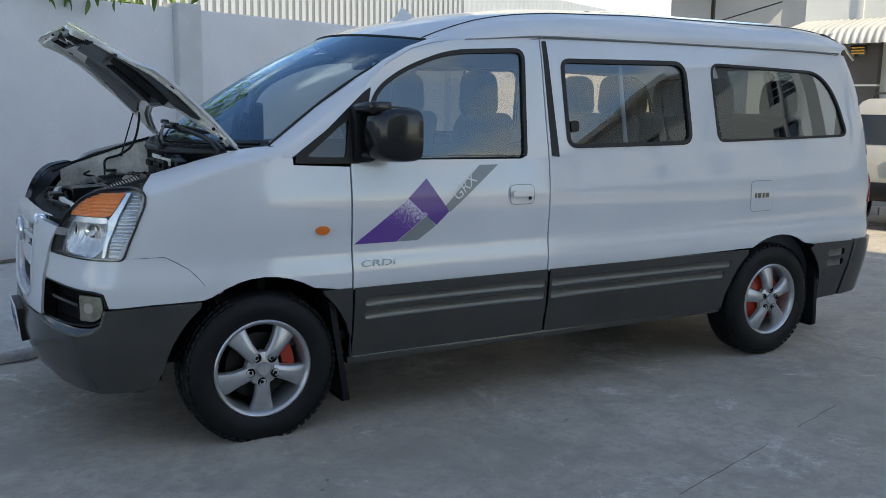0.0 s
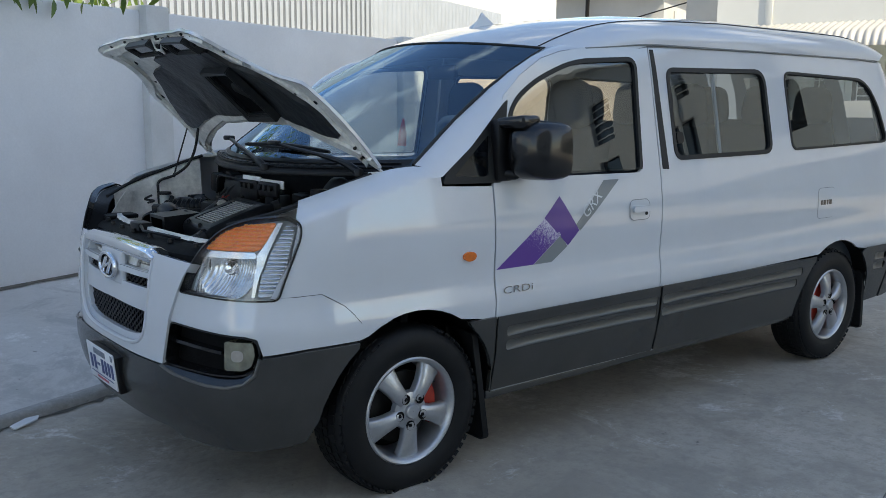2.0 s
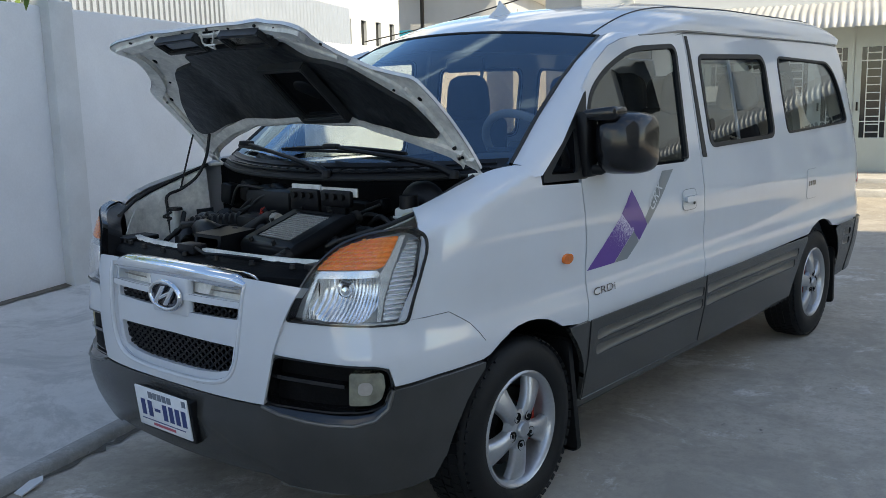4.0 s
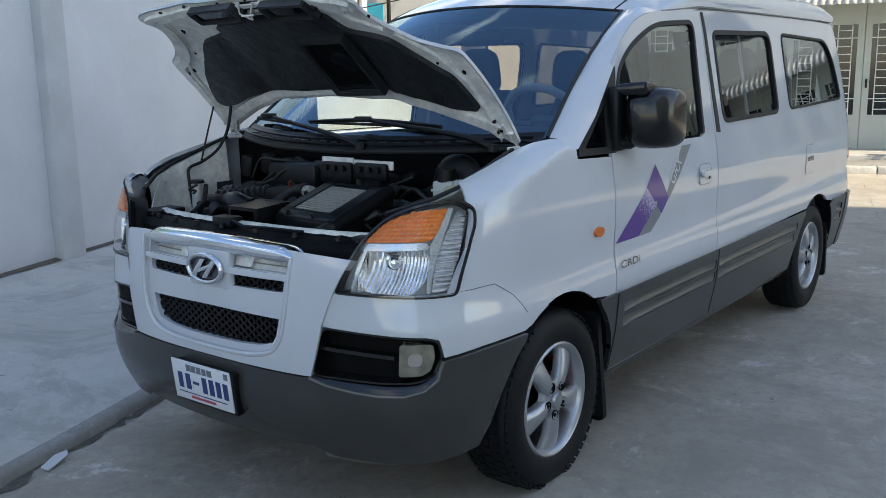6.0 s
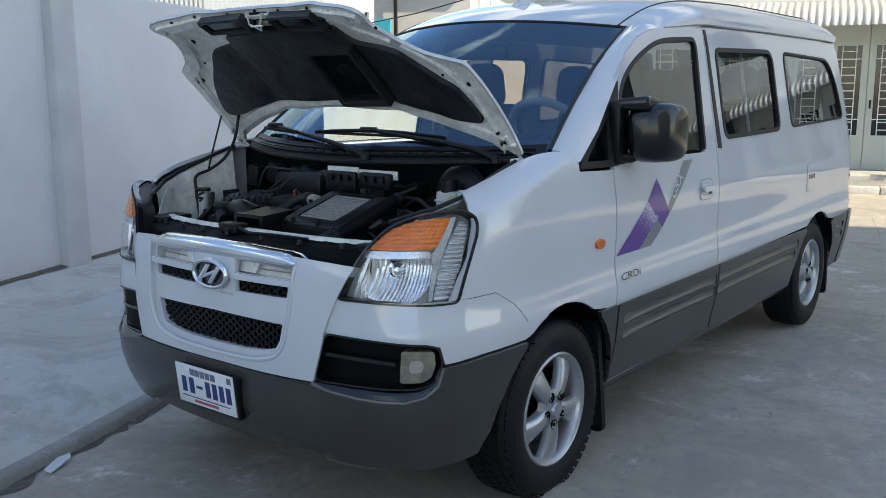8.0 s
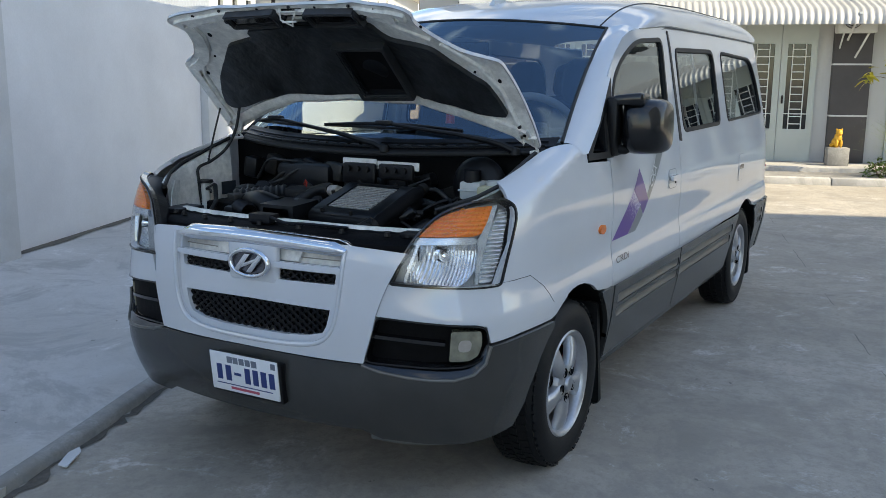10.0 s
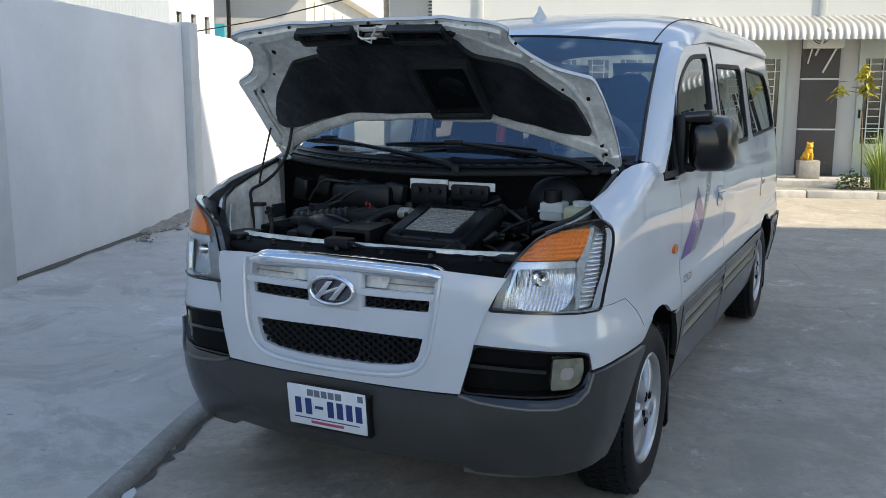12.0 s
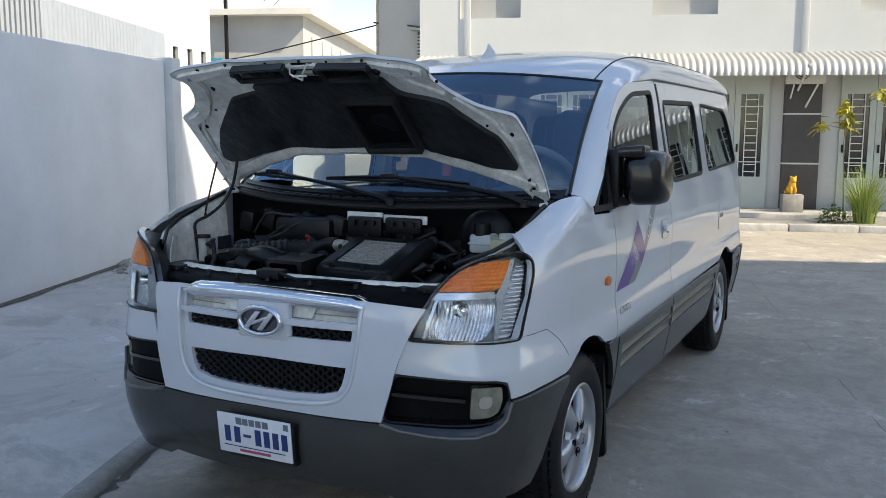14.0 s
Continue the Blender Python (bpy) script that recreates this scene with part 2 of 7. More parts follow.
def box(bm, lo, hi, bevel=0.0, m=None, seg=2):
    """Adds a box, bevelled, to a bmesh."""
    x0, y0, z0 = lo
    x1, y1, z1 = hi
    vs = [bm.verts.new(p) for p in ((x0, y0, z0), (x1, y0, z0), (x1, y1, z0), (x0, y1, z0), (x0, y0, z1), (x1, y0, z1), (x1, y1, z1), (x0, y1, z1))]
    fs = [bm.faces.new([vs[i] for i in q]) for q in ((3, 2, 1, 0), (4, 5, 6, 7), (0, 1, 5, 4), (1, 2, 6, 5), (2, 3, 7, 6), (3, 0, 4, 7))]
    out = vs
    if bevel:
        r = bmesh.ops.bevel(bm, geom=list({e for f in fs for e in f.edges}), offset=bevel, segments=seg, affect="EDGES", profile=0.5)
        out = list({v for f in r["faces"] for v in f.verts} | {v for v in vs if v.is_valid})
    if m is not None:
        bmesh.ops.transform(bm, matrix=m, verts=out)
    return out


def tube(bm, pts, r, n=8, cap=True):
    """Adds a round rod along points."""
    pts = [Vector(p) for p in pts]
    rings = []
    side = None
    for i, p in enumerate(pts):
        d = (pts[min(i + 1, len(pts) - 1)] - pts[max(i - 1, 0)]).normalized()
        side = (side - d * side.dot(d)) if side is not None else d.orthogonal()
        side.normalize()
        up = d.cross(side)
        rr = r[i] if isinstance(r, (list, tuple)) else r
        rings.append([bm.verts.new(p + rr * (math.cos(a) * side + math.sin(a) * up)) for a in (2 * math.pi * k / n for k in range(n))])
    for a, b in zip(rings, rings[1:]):
        for k in range(n):
            bm.faces.new((a[k], a[(k + 1) % n], b[(k + 1) % n], b[k]))
    if cap:
        bm.faces.new(rings[0][::-1])
        bm.faces.new(rings[-1])
    return [v for ring in rings for v in ring]


def lathe(bm, profile, n=48, m=None, close=False):
    """Turns a profile of (radius, along) about the y axis."""
    rings = []
    for r, y in profile:
        rings.append([bm.verts.new((r * math.cos(a), y, r * math.sin(a))) for a in (2 * math.pi * k / n for k in range(n))])
    for a, b in zip(rings, rings[1:] + ([rings[0]] if close else [])):
        for k in range(n):
            bm.faces.new((a[k], a[(k + 1) % n], b[(k + 1) % n], b[k]))
    out = [v for ring in rings for v in ring]
    if m is not None:
        bmesh.ops.transform(bm, matrix=m, verts=out)
    return rings


def loft(bm, rows, close=False):
    """Skins rows of equally many points."""
    rings = [[bm.verts.new(p) for p in row] for row in rows]
    for a, b in zip(rings, rings[1:]):
        n = len(a)
        for k in range(n if close else n - 1):
            bm.faces.new((a[k], a[(k + 1) % n], b[(k + 1) % n], b[k]))
    return rings


def rounded(pts, radius, n=5):
    """A closed outline with its corners rounded; radius is one number or one a corner."""
    out = []
    k = len(pts)
    for i in range(k):
        p = Vector((*pts[i], 0)).to_2d()
        a = Vector(pts[i - 1]) - p
        b = Vector(pts[(i + 1) % k]) - p
        r = radius[i] if isinstance(radius, (list, tuple)) else radius
        r = min(r, a.length * 0.49, b.length * 0.49)
        if r < 1e-4:
            out.append(tuple(p))
            continue
        s, e = p + a.normalized() * r, p + b.normalized() * r
        for j in range(n + 1):
            t = j / n
            out.append(tuple((1 - t) ** 2 * s + 2 * t * (1 - t) * p + t * t * e))
    return out


def grow(pts, d):
    """An outline moved outwards by d (inwards: minus), for an outline in either turn."""
    k = len(pts)
    area = sum(pts[i - 1][0] * pts[i][1] - pts[i][0] * pts[i - 1][1] for i in range(k))
    sg = 1 if area > 0 else -1
    out = []
    for i in range(k):
        a, p, b = Vector(pts[i - 1]), Vector(pts[i]), Vector(pts[(i + 1) % k])
        t = ((p - a).normalized() + (b - p).normalized())
        t = t.normalized() if t.length > 1e-6 else Vector((1, 0))
        out.append((p.x + sg * d * t.y, p.y - sg * d * t.x))
    return out


def panel(outline, holes, surf, step=0.08, hstep=0.05, thick=0.015, off=0.0, side=-1):
    """A sheet cut from a curved surface surf(s, h) along an outline, with holes, and turned-in edges. Returns a bmesh and its normals."""
    bm = bmesh.new()
    edges = []
    for loop in (outline, *holes):
        vs = [bm.verts.new((p[0], p[1], 0)) for p in loop]
        edges += [bm.edges.new((vs[i - 1], vs[i])) for i in range(len(vs))]
    bmesh.ops.triangle_fill(bm, use_beauty=True, use_dissolve=False, edges=edges, normal=(0, 0, 1))
    xs, hs = [p[0] for p in outline], [p[1] for p in outline]
    for lo, hi, st, ax in ((min(xs), max(xs), step, 0), (min(hs), max(hs), hstep, 1)):
        c = lo + st / 2
        while c < hi:
            co = (c, 0, 0) if ax == 0 else (0, c, 0)
            no = (1, 0, 0) if ax == 0 else (0, 1, 0)
            bmesh.ops.bisect_plane(bm, geom=bm.verts[:] + bm.edges[:] + bm.faces[:], dist=1e-5, plane_co=co, plane_no=no)
            c += st
    bm.verts.index_update()
    bm.verts.ensure_lookup_table()
    info = {}
    e = 0.004
    for v in bm.verts:
        s, h = v.co.x, v.co.y
        p = Vector(surf(s, h))
        du, dv = Vector(surf(s + e, h)) - Vector(surf(s - e, h)), Vector(surf(s, h + e)) - Vector(surf(s, h - e))
        n = du.cross(dv)
        n = n.normalized() if n.length > 1e-9 else Vector((0, -1, 0))
        info[v.index] = (p + off * n, n)
    rim = [ed for ed in bm.edges if len(ed.link_faces) == 1]
    main = set(bm.faces)
    own = [(v, v.index) for v in bm.verts]
    back = {}
    for ed in rim:
        for v in ed.verts:
            if v not in back:
                p, n = info[v.index]
                back[v] = p - thick * n
    back = {v: bm.verts.new(p) for v, p in back.items()} if thick else {}
    key = {}
    for v, i in own:
        v.co = info[i][0]
        key[v] = i
    for f in bm.faces:
        f.normal_update()
    for f in bm.faces:
        if f.normal.dot(sum((info[key[v]][1] for v in f.verts), Vector())) < 0:
            f.normal_flip()
    if thick:
        for ed in rim:
            lp = ed.link_loops[0]
            a, b = lp.vert, lp.link_loop_next.vert
            bm.faces.new((b, a, back[a], back[b]))
    if side > 0:
        for v in bm.verts:
            v.co.y = -v.co.y
        for f in bm.faces:
            f.normal_flip()
    normals = []
    for f in bm.faces:
        f.normal_update()
        for lp in f.loops:
            if f in main:
                n = info[key[lp.vert]][1]
                normals.append((n.x, -n.y if side > 0 else n.y, n.z))
            else:
                normals.append(tuple(f.normal))
    return bm, normals


def put_panel(name, mat, parent, outline, holes=(), surf=None, label="", **kw):
    bm, normals = panel(outline, holes, surf, **kw)
    return part(name, bm, mat, parent, label, normals=normals)


def ring(outline, width, outer=0.0):
    """Outline and hole of a frame of that width."""
    return grow(outline, outer), [grow(outline, outer - width)]


# ---- the van's form ----
def table(xs, ys, blur):
    """A smooth curve through places, as a fine table."""
    gx = np.arange(xs[0] - 0.3, xs[-1] + 0.3, 0.004)
    gy = np.interp(gx, xs, ys)
    k = np.exp(-np.square(np.arange(-60, 61) * 0.004 / blur) / 2)
    pad = np.pad(gy, 60, mode="edge")
    return gx, np.convolve(pad, k / k.sum(), mode="valid")


W_T = table((0.0, 0.30, 0.50, 0.66, 0.72, 0.80, 0.84, 0.95, 1.05, 1.20, 1.45, 1.67, 1.77, 1.85), (0.80, 0.848, 0.889, 0.903, 0.906, 0.890, 0.889, 0.894, 0.890, 0.868, 0.826, 0.790, 0.768, 0.745), 0.014)
XF_T = table((0.20, 0.29, 0.38, 0.47, 0.565, 0.60, 0.75, 0.90, 1.00, 1.06, 1.15, 1.25), (-0.72, -0.772, -0.818, -0.838, -0.828, -0.830, -0.828, -0.815, -0.785, -0.755, -0.70, -0.62), 0.02)
XR_T = table((0.30, 0.65, 0.90, 1.30, 1.60, 1.75, 1.85), (4.03, 4.08, 4.075, 4.03, 3.93, 3.82, 3.72), 0.03)
XC, XR = -0.10, 3.58
th = np.linspace(0, math.pi / 2, 2001)


def quarter(n, length, width):
    """Places along a rounded corner, evenly spaced: fraction of the way, then along and across."""
    a, b = np.sin(th) ** (2 / n), np.cos(th) ** (2 / n)
    d = np.r_[0, np.cumsum(np.hypot(np.diff(a) * length, np.diff(b) * width))]
    t = np.linspace(0, 1, 240)
    return t, np.interp(t, d / d[-1], a), np.interp(t, d / d[-1], b), d[-1]


FT, FA, FB, FARC = quarter(3.0, 0.72, 0.90)
RT, RA, RB, RARC = quarter(5.0, 0.36, 0.90)


def wide(h):
    return float(np.interp(h, *W_T))


def swell(x, y, h):
    """How far the bumper's corner stands out, most at fog lamp height."""
    low = 0.15 + 0.85 * max(0.0, min(1.0, (0.95 - h) / 0.22))
    return 0.024 * low * math.exp(-((abs(y) - 0.77) / 0.12) ** 2) * max(0.0, min(1.0, (-0.33 - x) / 0.2))


def flank(s, h):
    """The van's left skin: s is the place along it (x on the flank, on round the corners past it), h the height."""
    w = wide(h)
    if s < XC:
        t = min((XC - s) / FARC, 1.0)
        x, y = XC - (XC - float(np.interp(h, *XF_T))) * float(np.interp(t, FT, FA)), -w * float(np.interp(t, FT, FB))
        a = swell(x, y, h)
        return x - a, y - a, h
    if s > XR:
        t = min((s - XR) / RARC, 1.0)
        return XR + (float(np.interp(h, *XR_T)) - XR) * float(np.interp(t, RT, RA)), -w * float(np.interp(t, RT, RB)), h
    return s, -w, h


def at_y(y, h):
    """The place along the skin, on the front, at that distance from the middle."""
    return XC - FARC * float(np.interp(-y / wide(h), -FB, FT)), h


def at_x(x, h):
    """The place along the skin, round the front corner, at that x."""
    a = (XC - x) / (XC - float(np.interp(h, *XF_T)))
    return (x, h) if x > XC else (XC - FARC * float(np.interp(a, FA, FT)), h)


CROWN = table((-0.80, -0.70, -0.60, -0.46, -0.20, 0.0, 0.12, 0.3), (0.94, 0.985, 1.03, 1.07, 1.155, 1.21, 1.235, 1.26), 0.03)


def fender_skin(s, h):
    """As flank, rolled over inwards at the top to meet the bonnet's edge."""
    x, y, z = flank(s, min(h, 1.3))
    z0 = float(np.interp(x, *CROWN))
    if h > z0:
        x, y, z = flank(s, z0)
        k = min((h - z0) / 0.10, 1.2) * 1.35
        inward = 0.105 * (1 - math.cos(k)) + 0.02 * math.sin(k)
        y += inward
        z = z0 + 0.062 * math.sin(k)
    return x, y, z


# ---- the van ----
van = tagged(empty("van", (0, 0.02, 0)), "white passenger van with grey cladding and raised bonnet", "van")
DOWN = 0.335


def arc(cx, cz, a, b, lo, hi, n=22):
    """Places along a wheel opening, by its angle from the rear."""
    return [(cx + a * math.cos(radians(lo + (hi - lo) * k / n)), cz + b * math.sin(radians(lo + (hi - lo) * k / n))) for k in range(n + 1)]


def skin_arc(pts):
    return [at_x(*p) for p in pts]


def flute_hole(x0, x1, z):
    return rounded([(x0, z - 0.022), (x1, z - 0.022), (x1, z + 0.022), (x0, z + 0.022)], 0.018, 3)


def flute(parent, x0, x1, z, sd):
    """A rounded channel pressed into the cladding behind its opening."""
    bm = bmesh.new()
    rows = []
    n = 14
    for k in range(n + 1):
        t = k / n
        e = min(1.0, 0.15 + 9 * min(t, 1 - t) * (x1 - x0))
        x = x0 - 0.003 + (x1 - x0 + 0.006) * t
        rows.append([(x, sd * (wide(z + 0.024 * math.cos(a)) + 0.012 - 0.017 * e * math.sin(a)), z + 0.024 * math.cos(a)) for a in (math.pi * j / 8 for j in range(9))])
    loft(bm, rows)
    return part("flute", bm, RIBGREY, parent)


FRONT_ARCH = arc(0.0, 0.33, 0.405, 0.405, 180, 0)
REAR_ARCH = arc(3.095, 0.33, 0.405, 0.395, 180, 0)
TOPS = [at_x(x, float(np.interp(x, *CROWN)) + d) for x, d in ((-0.37, 0.10), (-0.30, 0.10), (-0.20, 0.10), (-0.10, 0.098), (-0.03, 0.085), (0.05, 0.062))]
HEADLAMP = rounded([(-0.918, 0.842), (-0.890, 0.925), (-0.850, 1.002), (-0.787, 1.070), (-0.692, 1.105), (-0.555, 1.118), (-0.492, 1.088), (-0.484, 1.04), (-0.535, 0.831), (-0.62, 0.830), (-0.754, 0.835)], [0.012, 0.03, 0.04, 0.04, 0.04, 0.04, 0.03, 0.03, 0.02, 0.03, 0.03], 4)


def fuller(p):
    """The other front corner stands out a little more than this one."""
    x, y, z = p
    a = 0.0315 * math.exp(-((abs(y) - 0.74) / 0.17) ** 2) * max(0.0, min(1.0, (-0.15 - x) / 0.2))
    a = max(0.0, a - swell(x, y, z))
    return x - a, y - a, z


def far_skin(s, h):
    return fuller(flank(s, h))


def far_fender(s, h):
    return fuller(fender_skin(s, h))


def far_bowl(s, h):
    return fuller(bowl_skin(s, h))


def bowl_skin(s, h):
    """The lamp's bowl: the skin sunk in round the bulb."""
    x, y, z = flank(s, h)
    r = ((s + 0.735) / 0.115) ** 2 + ((h - 0.925) / 0.095) ** 2
    d = 0.018 + 0.050 * max(0.0, 1 - r)
    return x + 0.72 * d, y + 0.69 * d, z
DOOR = [(0.402, 0.645), (0.406, 1.178), (0.50, 1.53), (0.60, 1.615), (0.735, 1.69), (0.85, 1.722), (0.97, 1.74), (1.20, 1.758), (1.438, 1.772), (1.449, 1.172), (1.436, 0.645)]
DOOR_GLASS = rounded([(0.455, 1.205), (1.322, 1.195), (1.345, 1.715), (0.92, 1.692), (0.675, 1.60), (0.53, 1.50)], [0.01, 0.04, 0.06, 0.12, 0.1, 0.08])
MID_GLASS = rounded([(1.572, 1.243), (2.405, 1.252), (2.385, 1.685), (1.558, 1.672)], [0.06, 0.07, 0.09, 0.05])
REAR_GLASS = rounded([(2.60, 1.262), (3.665, 1.285), (3.60, 1.52), (3.45, 1.66), (2.57, 1.682)], [0.05, 0.06, 0.10, 0.14, 0.06])


def lettering(text, mt, parent, at, size, turn, off, stretch=0.95):
    """Flat letters laid on the left flank from a place along it and up it."""
    cu = bpy.data.curves.new("lettering", "FONT")
    cu.body, cu.size, cu.shear = text, size, 0.12
    cu.resolution_u = 3
    tmp = bpy.data.objects.new("lettering", cu)
    scene.collection.objects.link(tmp)
    me = bpy.data.meshes.new_from_object(tmp.evaluated_get(bpy.context.evaluated_depsgraph_get()))
    bpy.data.objects.remove(tmp)
    c, s_ = math.cos(turn), math.sin(turn)
    for v in me.vertices:
        a, b = v.co.x * stretch, v.co.y
        x, y, z = flank(at[0] + a * c - b * s_, at[1] + a * s_ + b * c)
        v.co = (x, y - off, z)
    me.materials.append(mt)
    ob = new("lettering", me)
    ob.parent = parent
    return ob


FUEL = rounded([(2.845, 0.87), (3.02, 0.87), (3.015, 1.04), (2.84, 1.04)], 0.03)

for sd in (-1, 1):
    where = "left" if sd < 0 else "right"
    kw = dict(surf=flank, side=sd)
    # front wing
    edge = [at_x(-0.452, 1.085), at_x(-0.435, 1.12)] + TOPS + [(0.10, 1.268), (0.142, 1.235), (0.146, 1.19), (0.398, 1.178), (0.394, 0.646)]
    edge += [p for p in skin_arc(FRONT_ARCH[::-1]) if p[1] > 0.646 and p[0] > -0.2] + [at_x(-0.30, 0.79), at_x(-0.385, 0.842), at_x(-0.55, 0.838), at_x(-0.486, 0.97)]
    put_panel("fender", PAINT, van, edge, surf=fender_skin if sd < 0 else far_fender, side=sd, hstep=0.02, step=0.03)
    put_panel("side_marker_lamp", MARKER, van, [(0.262 + 0.031 * math.cos(2 * math.pi * k / 20), 0.913 + 0.019 * math.sin(2 * math.pi * k / 20)) for k in range(20)], off=0.012, thick=0.012, label="small oval amber lamp", **kw)
    put_panel("fender_cladding", GREY, van, [(0.255, 0.655), (0.394, 0.655), (0.396, 0.335), (0.404, 0.34)] + [p for p in FRONT_ARCH[::-1] if p[1] < 0.64 and p[0] > 0], off=0.012, thick=0.02, **kw)
    # corner glass with the mirror's triangle
    corner = rounded([(0.152, 1.197), (0.45, 1.190), (0.525, 1.52), (0.47, 1.485), (0.17, 1.238)], 0.012)
    small = rounded([(0.205, 1.222), (0.385, 1.217), (0.41, 1.385)], 0.02)
    sail = put_panel("window_frame", SEAL, van, corner, [small], off=0.001, **kw)
    put_panel("window_glass", DARKTINT, sail, grow(small, 0.004), off=-0.008, thick=0.0, **kw)
    # door
    door = put_panel("front_door", PAINT, van, DOOR, [DOOR_GLASS], **kw)
    fr, hole = ring(DOOR_GLASS, 0.020, 0.003)
    put_panel("window_frame", SEAL, door, fr, hole, off=0.003, thick=0.02, **kw)
    put_panel("window_glass", TINT if sd < 0 else PALEGLASS, door, grow(DOOR_GLASS, -0.012), off=-0.010, thick=0.0, step=0.15, hstep=0.1, **kw)
    clad = put_panel("cladding", GREY, door, [(0.404, 0.340), (1.438, 0.335), (1.434, 0.655), (0.404, 0.655)], [flute_hole(0.455, 1.425, z) for z in (0.587, 0.527)], off=0.014, thick=0.006, **kw)
    for z in (0.587, 0.527):
        flute(clad, 0.455, 1.425, z, sd)
    handle = put_panel("door_handle", PAINT, door, rounded([(1.215, 0.982), (1.352, 0.982), (1.350, 1.072), (1.213, 1.072)], 0.03), off=0.004, thick=0.006, **kw)
    rg, rh = ring(rounded([(1.215, 0.982), (1.352, 0.982), (1.350, 1.072), (1.213, 1.072)], 0.03), 0.0035, 0.003)
    put_panel("rim", GREYFILM, handle, rg, rh, off=0.0046, thick=0.0, **kw)
    put_panel("handle_recess", PALEFILM, handle, rounded([(1.225, 1.002), (1.342, 1.002), (1.342, 1.046), (1.225, 1.052)], 0.015), off=0.0048, thick=0.0, **kw)
    put_panel("grip", PAINT, handle, rounded([(1.222, 1.018), (1.338, 1.018), (1.338, 1.043), (1.222, 1.043)], 0.01), off=0.024, thick=0.014, **kw)
    put_panel("lock", STEEL, handle, rounded([(1.318, 1.000), (1.336, 1.000), (1.336, 1.016), (1.318, 1.016)], 0.008), off=0.007, thick=0.004, **kw)
    # film on the door
    put_panel("purple_stripe", FADED, door, [(0.408, 0.842), (0.615, 0.842), (0.770, 0.955), (0.700, 1.045), (0.66, 1.02)], off=0.0012, thick=0.0, label="faded purple film", **kw)
    put_panel("purple_stripe", PURPLE, door, [(0.672, 1.032), (0.768, 1.118), (0.882, 0.965), (0.815, 0.905)], off=0.0016, thick=0.0, label="dark purple film", **kw)
    put_panel("grey_stripe", GREYFILM, door, [(0.618, 0.842), (0.722, 0.842), (0.812, 0.902), (0.768, 0.952)], off=0.0012, thick=0.0, label="grey film", **kw)
    put_panel("grey_stripe", GREYFILM, door, [(0.862, 0.990), (0.888, 0.962), (1.155, 1.172), (1.052, 1.172)], off=0.0012, thick=0.0, label="grey film with pale letters", **kw)
    if sd < 0:
        lettering("GRX", PALEFILM, door, (0.925, 1.008), 0.074, radians(40), 0.0022)
        lettering("CRDi", BADGE, door, (0.432, 0.742), 0.040, 0.0, 0.004, 1.9)
    # flank behind the door
    edge = [(1.443, 0.645), (1.456, 1.172), (1.445, 1.775), (3.45, 1.775), (3.62, 1.772), (3.80, 1.765), (4.05, 1.75), (4.05, 0.645), (3.44, 0.645)]
    edge += [p for p in REAR_ARCH[::-1] if p[1] > 0.647]
    flankside = put_panel("body_side", PAINT, van, edge, [MID_GLASS, REAR_GLASS], **kw)
    for g, d in ((MID_GLASS, 0.022), (REAR_GLASS, 0.014)):
        fr, hole = ring(g, d, 0.004)
        put_panel("window_frame", SEAL, flankside, fr, hole, off=0.004, thick=0.02, **kw)
        put_panel("window_glass", TINT if sd < 0 else BRONZE, flankside, grow(g, -0.008), off=-0.010, thick=0.0, step=0.15, hstep=0.1, **kw)
    put_panel("slider_bar", PALEFILM, flankside, [(1.945, 1.265), (1.965, 1.265), (1.955, 1.668), (1.935, 1.668)], off=-0.012, thick=0.01, **kw)
    put_panel("window_latch", BLACK, flankside, rounded([(1.595, 1.32), (1.645, 1.32), (1.645, 1.375), (1.595, 1.375)], 0.02), off=0.004, thick=0.02, **kw)
    put_panel("pillar_strip", SEAL, flankside, rounded([(1.470, 1.205), (1.515, 1.200), (1.478, 1.755), (1.452, 1.755)], 0.006), off=0.003, thick=0.004, **kw)
    if sd < 0:
        gap, hole = ring(FUEL, 0.006, 0.003)
        flap = put_panel("fuel_flap", PAINT, flankside, FUEL, off=0.003, thick=0.006, **kw)
        put_panel("shut_line", GREYFILM, flap, gap, hole, off=0.0012, thick=0.0, **kw)
        for a, b in ((2.868, 2.886), (2.893, 2.922), (2.930, 2.948), (2.955, 2.985)):
            put_panel("lettering_bar", BADGE, flap, [(a, 0.945), (b, 0.945), (b, 0.972), (a, 0.972)], off=0.004, thick=0.0, **kw)
    clad = put_panel("cladding", GREY, van, [(1.450, 0.655), (1.452, 0.335)] + [(2.685, 0.325)] + [p for p in REAR_ARCH if p[1] < 0.655 and p[0] < 3] + [(2.83, 0.655)], [flute_hole(1.462, e, z) for z, e in ((0.587, 2.70), (0.527, 2.655))], off=0.014, thick=0.006, **kw)
    for z, e in ((0.587, 2.70), (0.527, 2.655)):
        flute(clad, 1.462, e, z, sd)
    clad = put_panel("cladding", GREY, van, [p for p in REAR_ARCH if p[1] < 0.655 and p[0] > 3] + [(3.50, 0.30), (3.66, 0.31), (3.70, 0.655), (3.42, 0.655)], [flute_hole(3.525, 3.65, z) for z in (0.587, 0.527)], off=0.014, thick=0.006, **kw)
    for z in (0.587, 0.527):
        flute(clad, 3.525, 3.65, z, sd)
    put_panel("rear_bumper", GREY, van, [(3.675, 0.31), (3.705, 0.66), (4.30, 0.66), (4.30, 0.36)], off=0.018, thick=0.03, **kw)
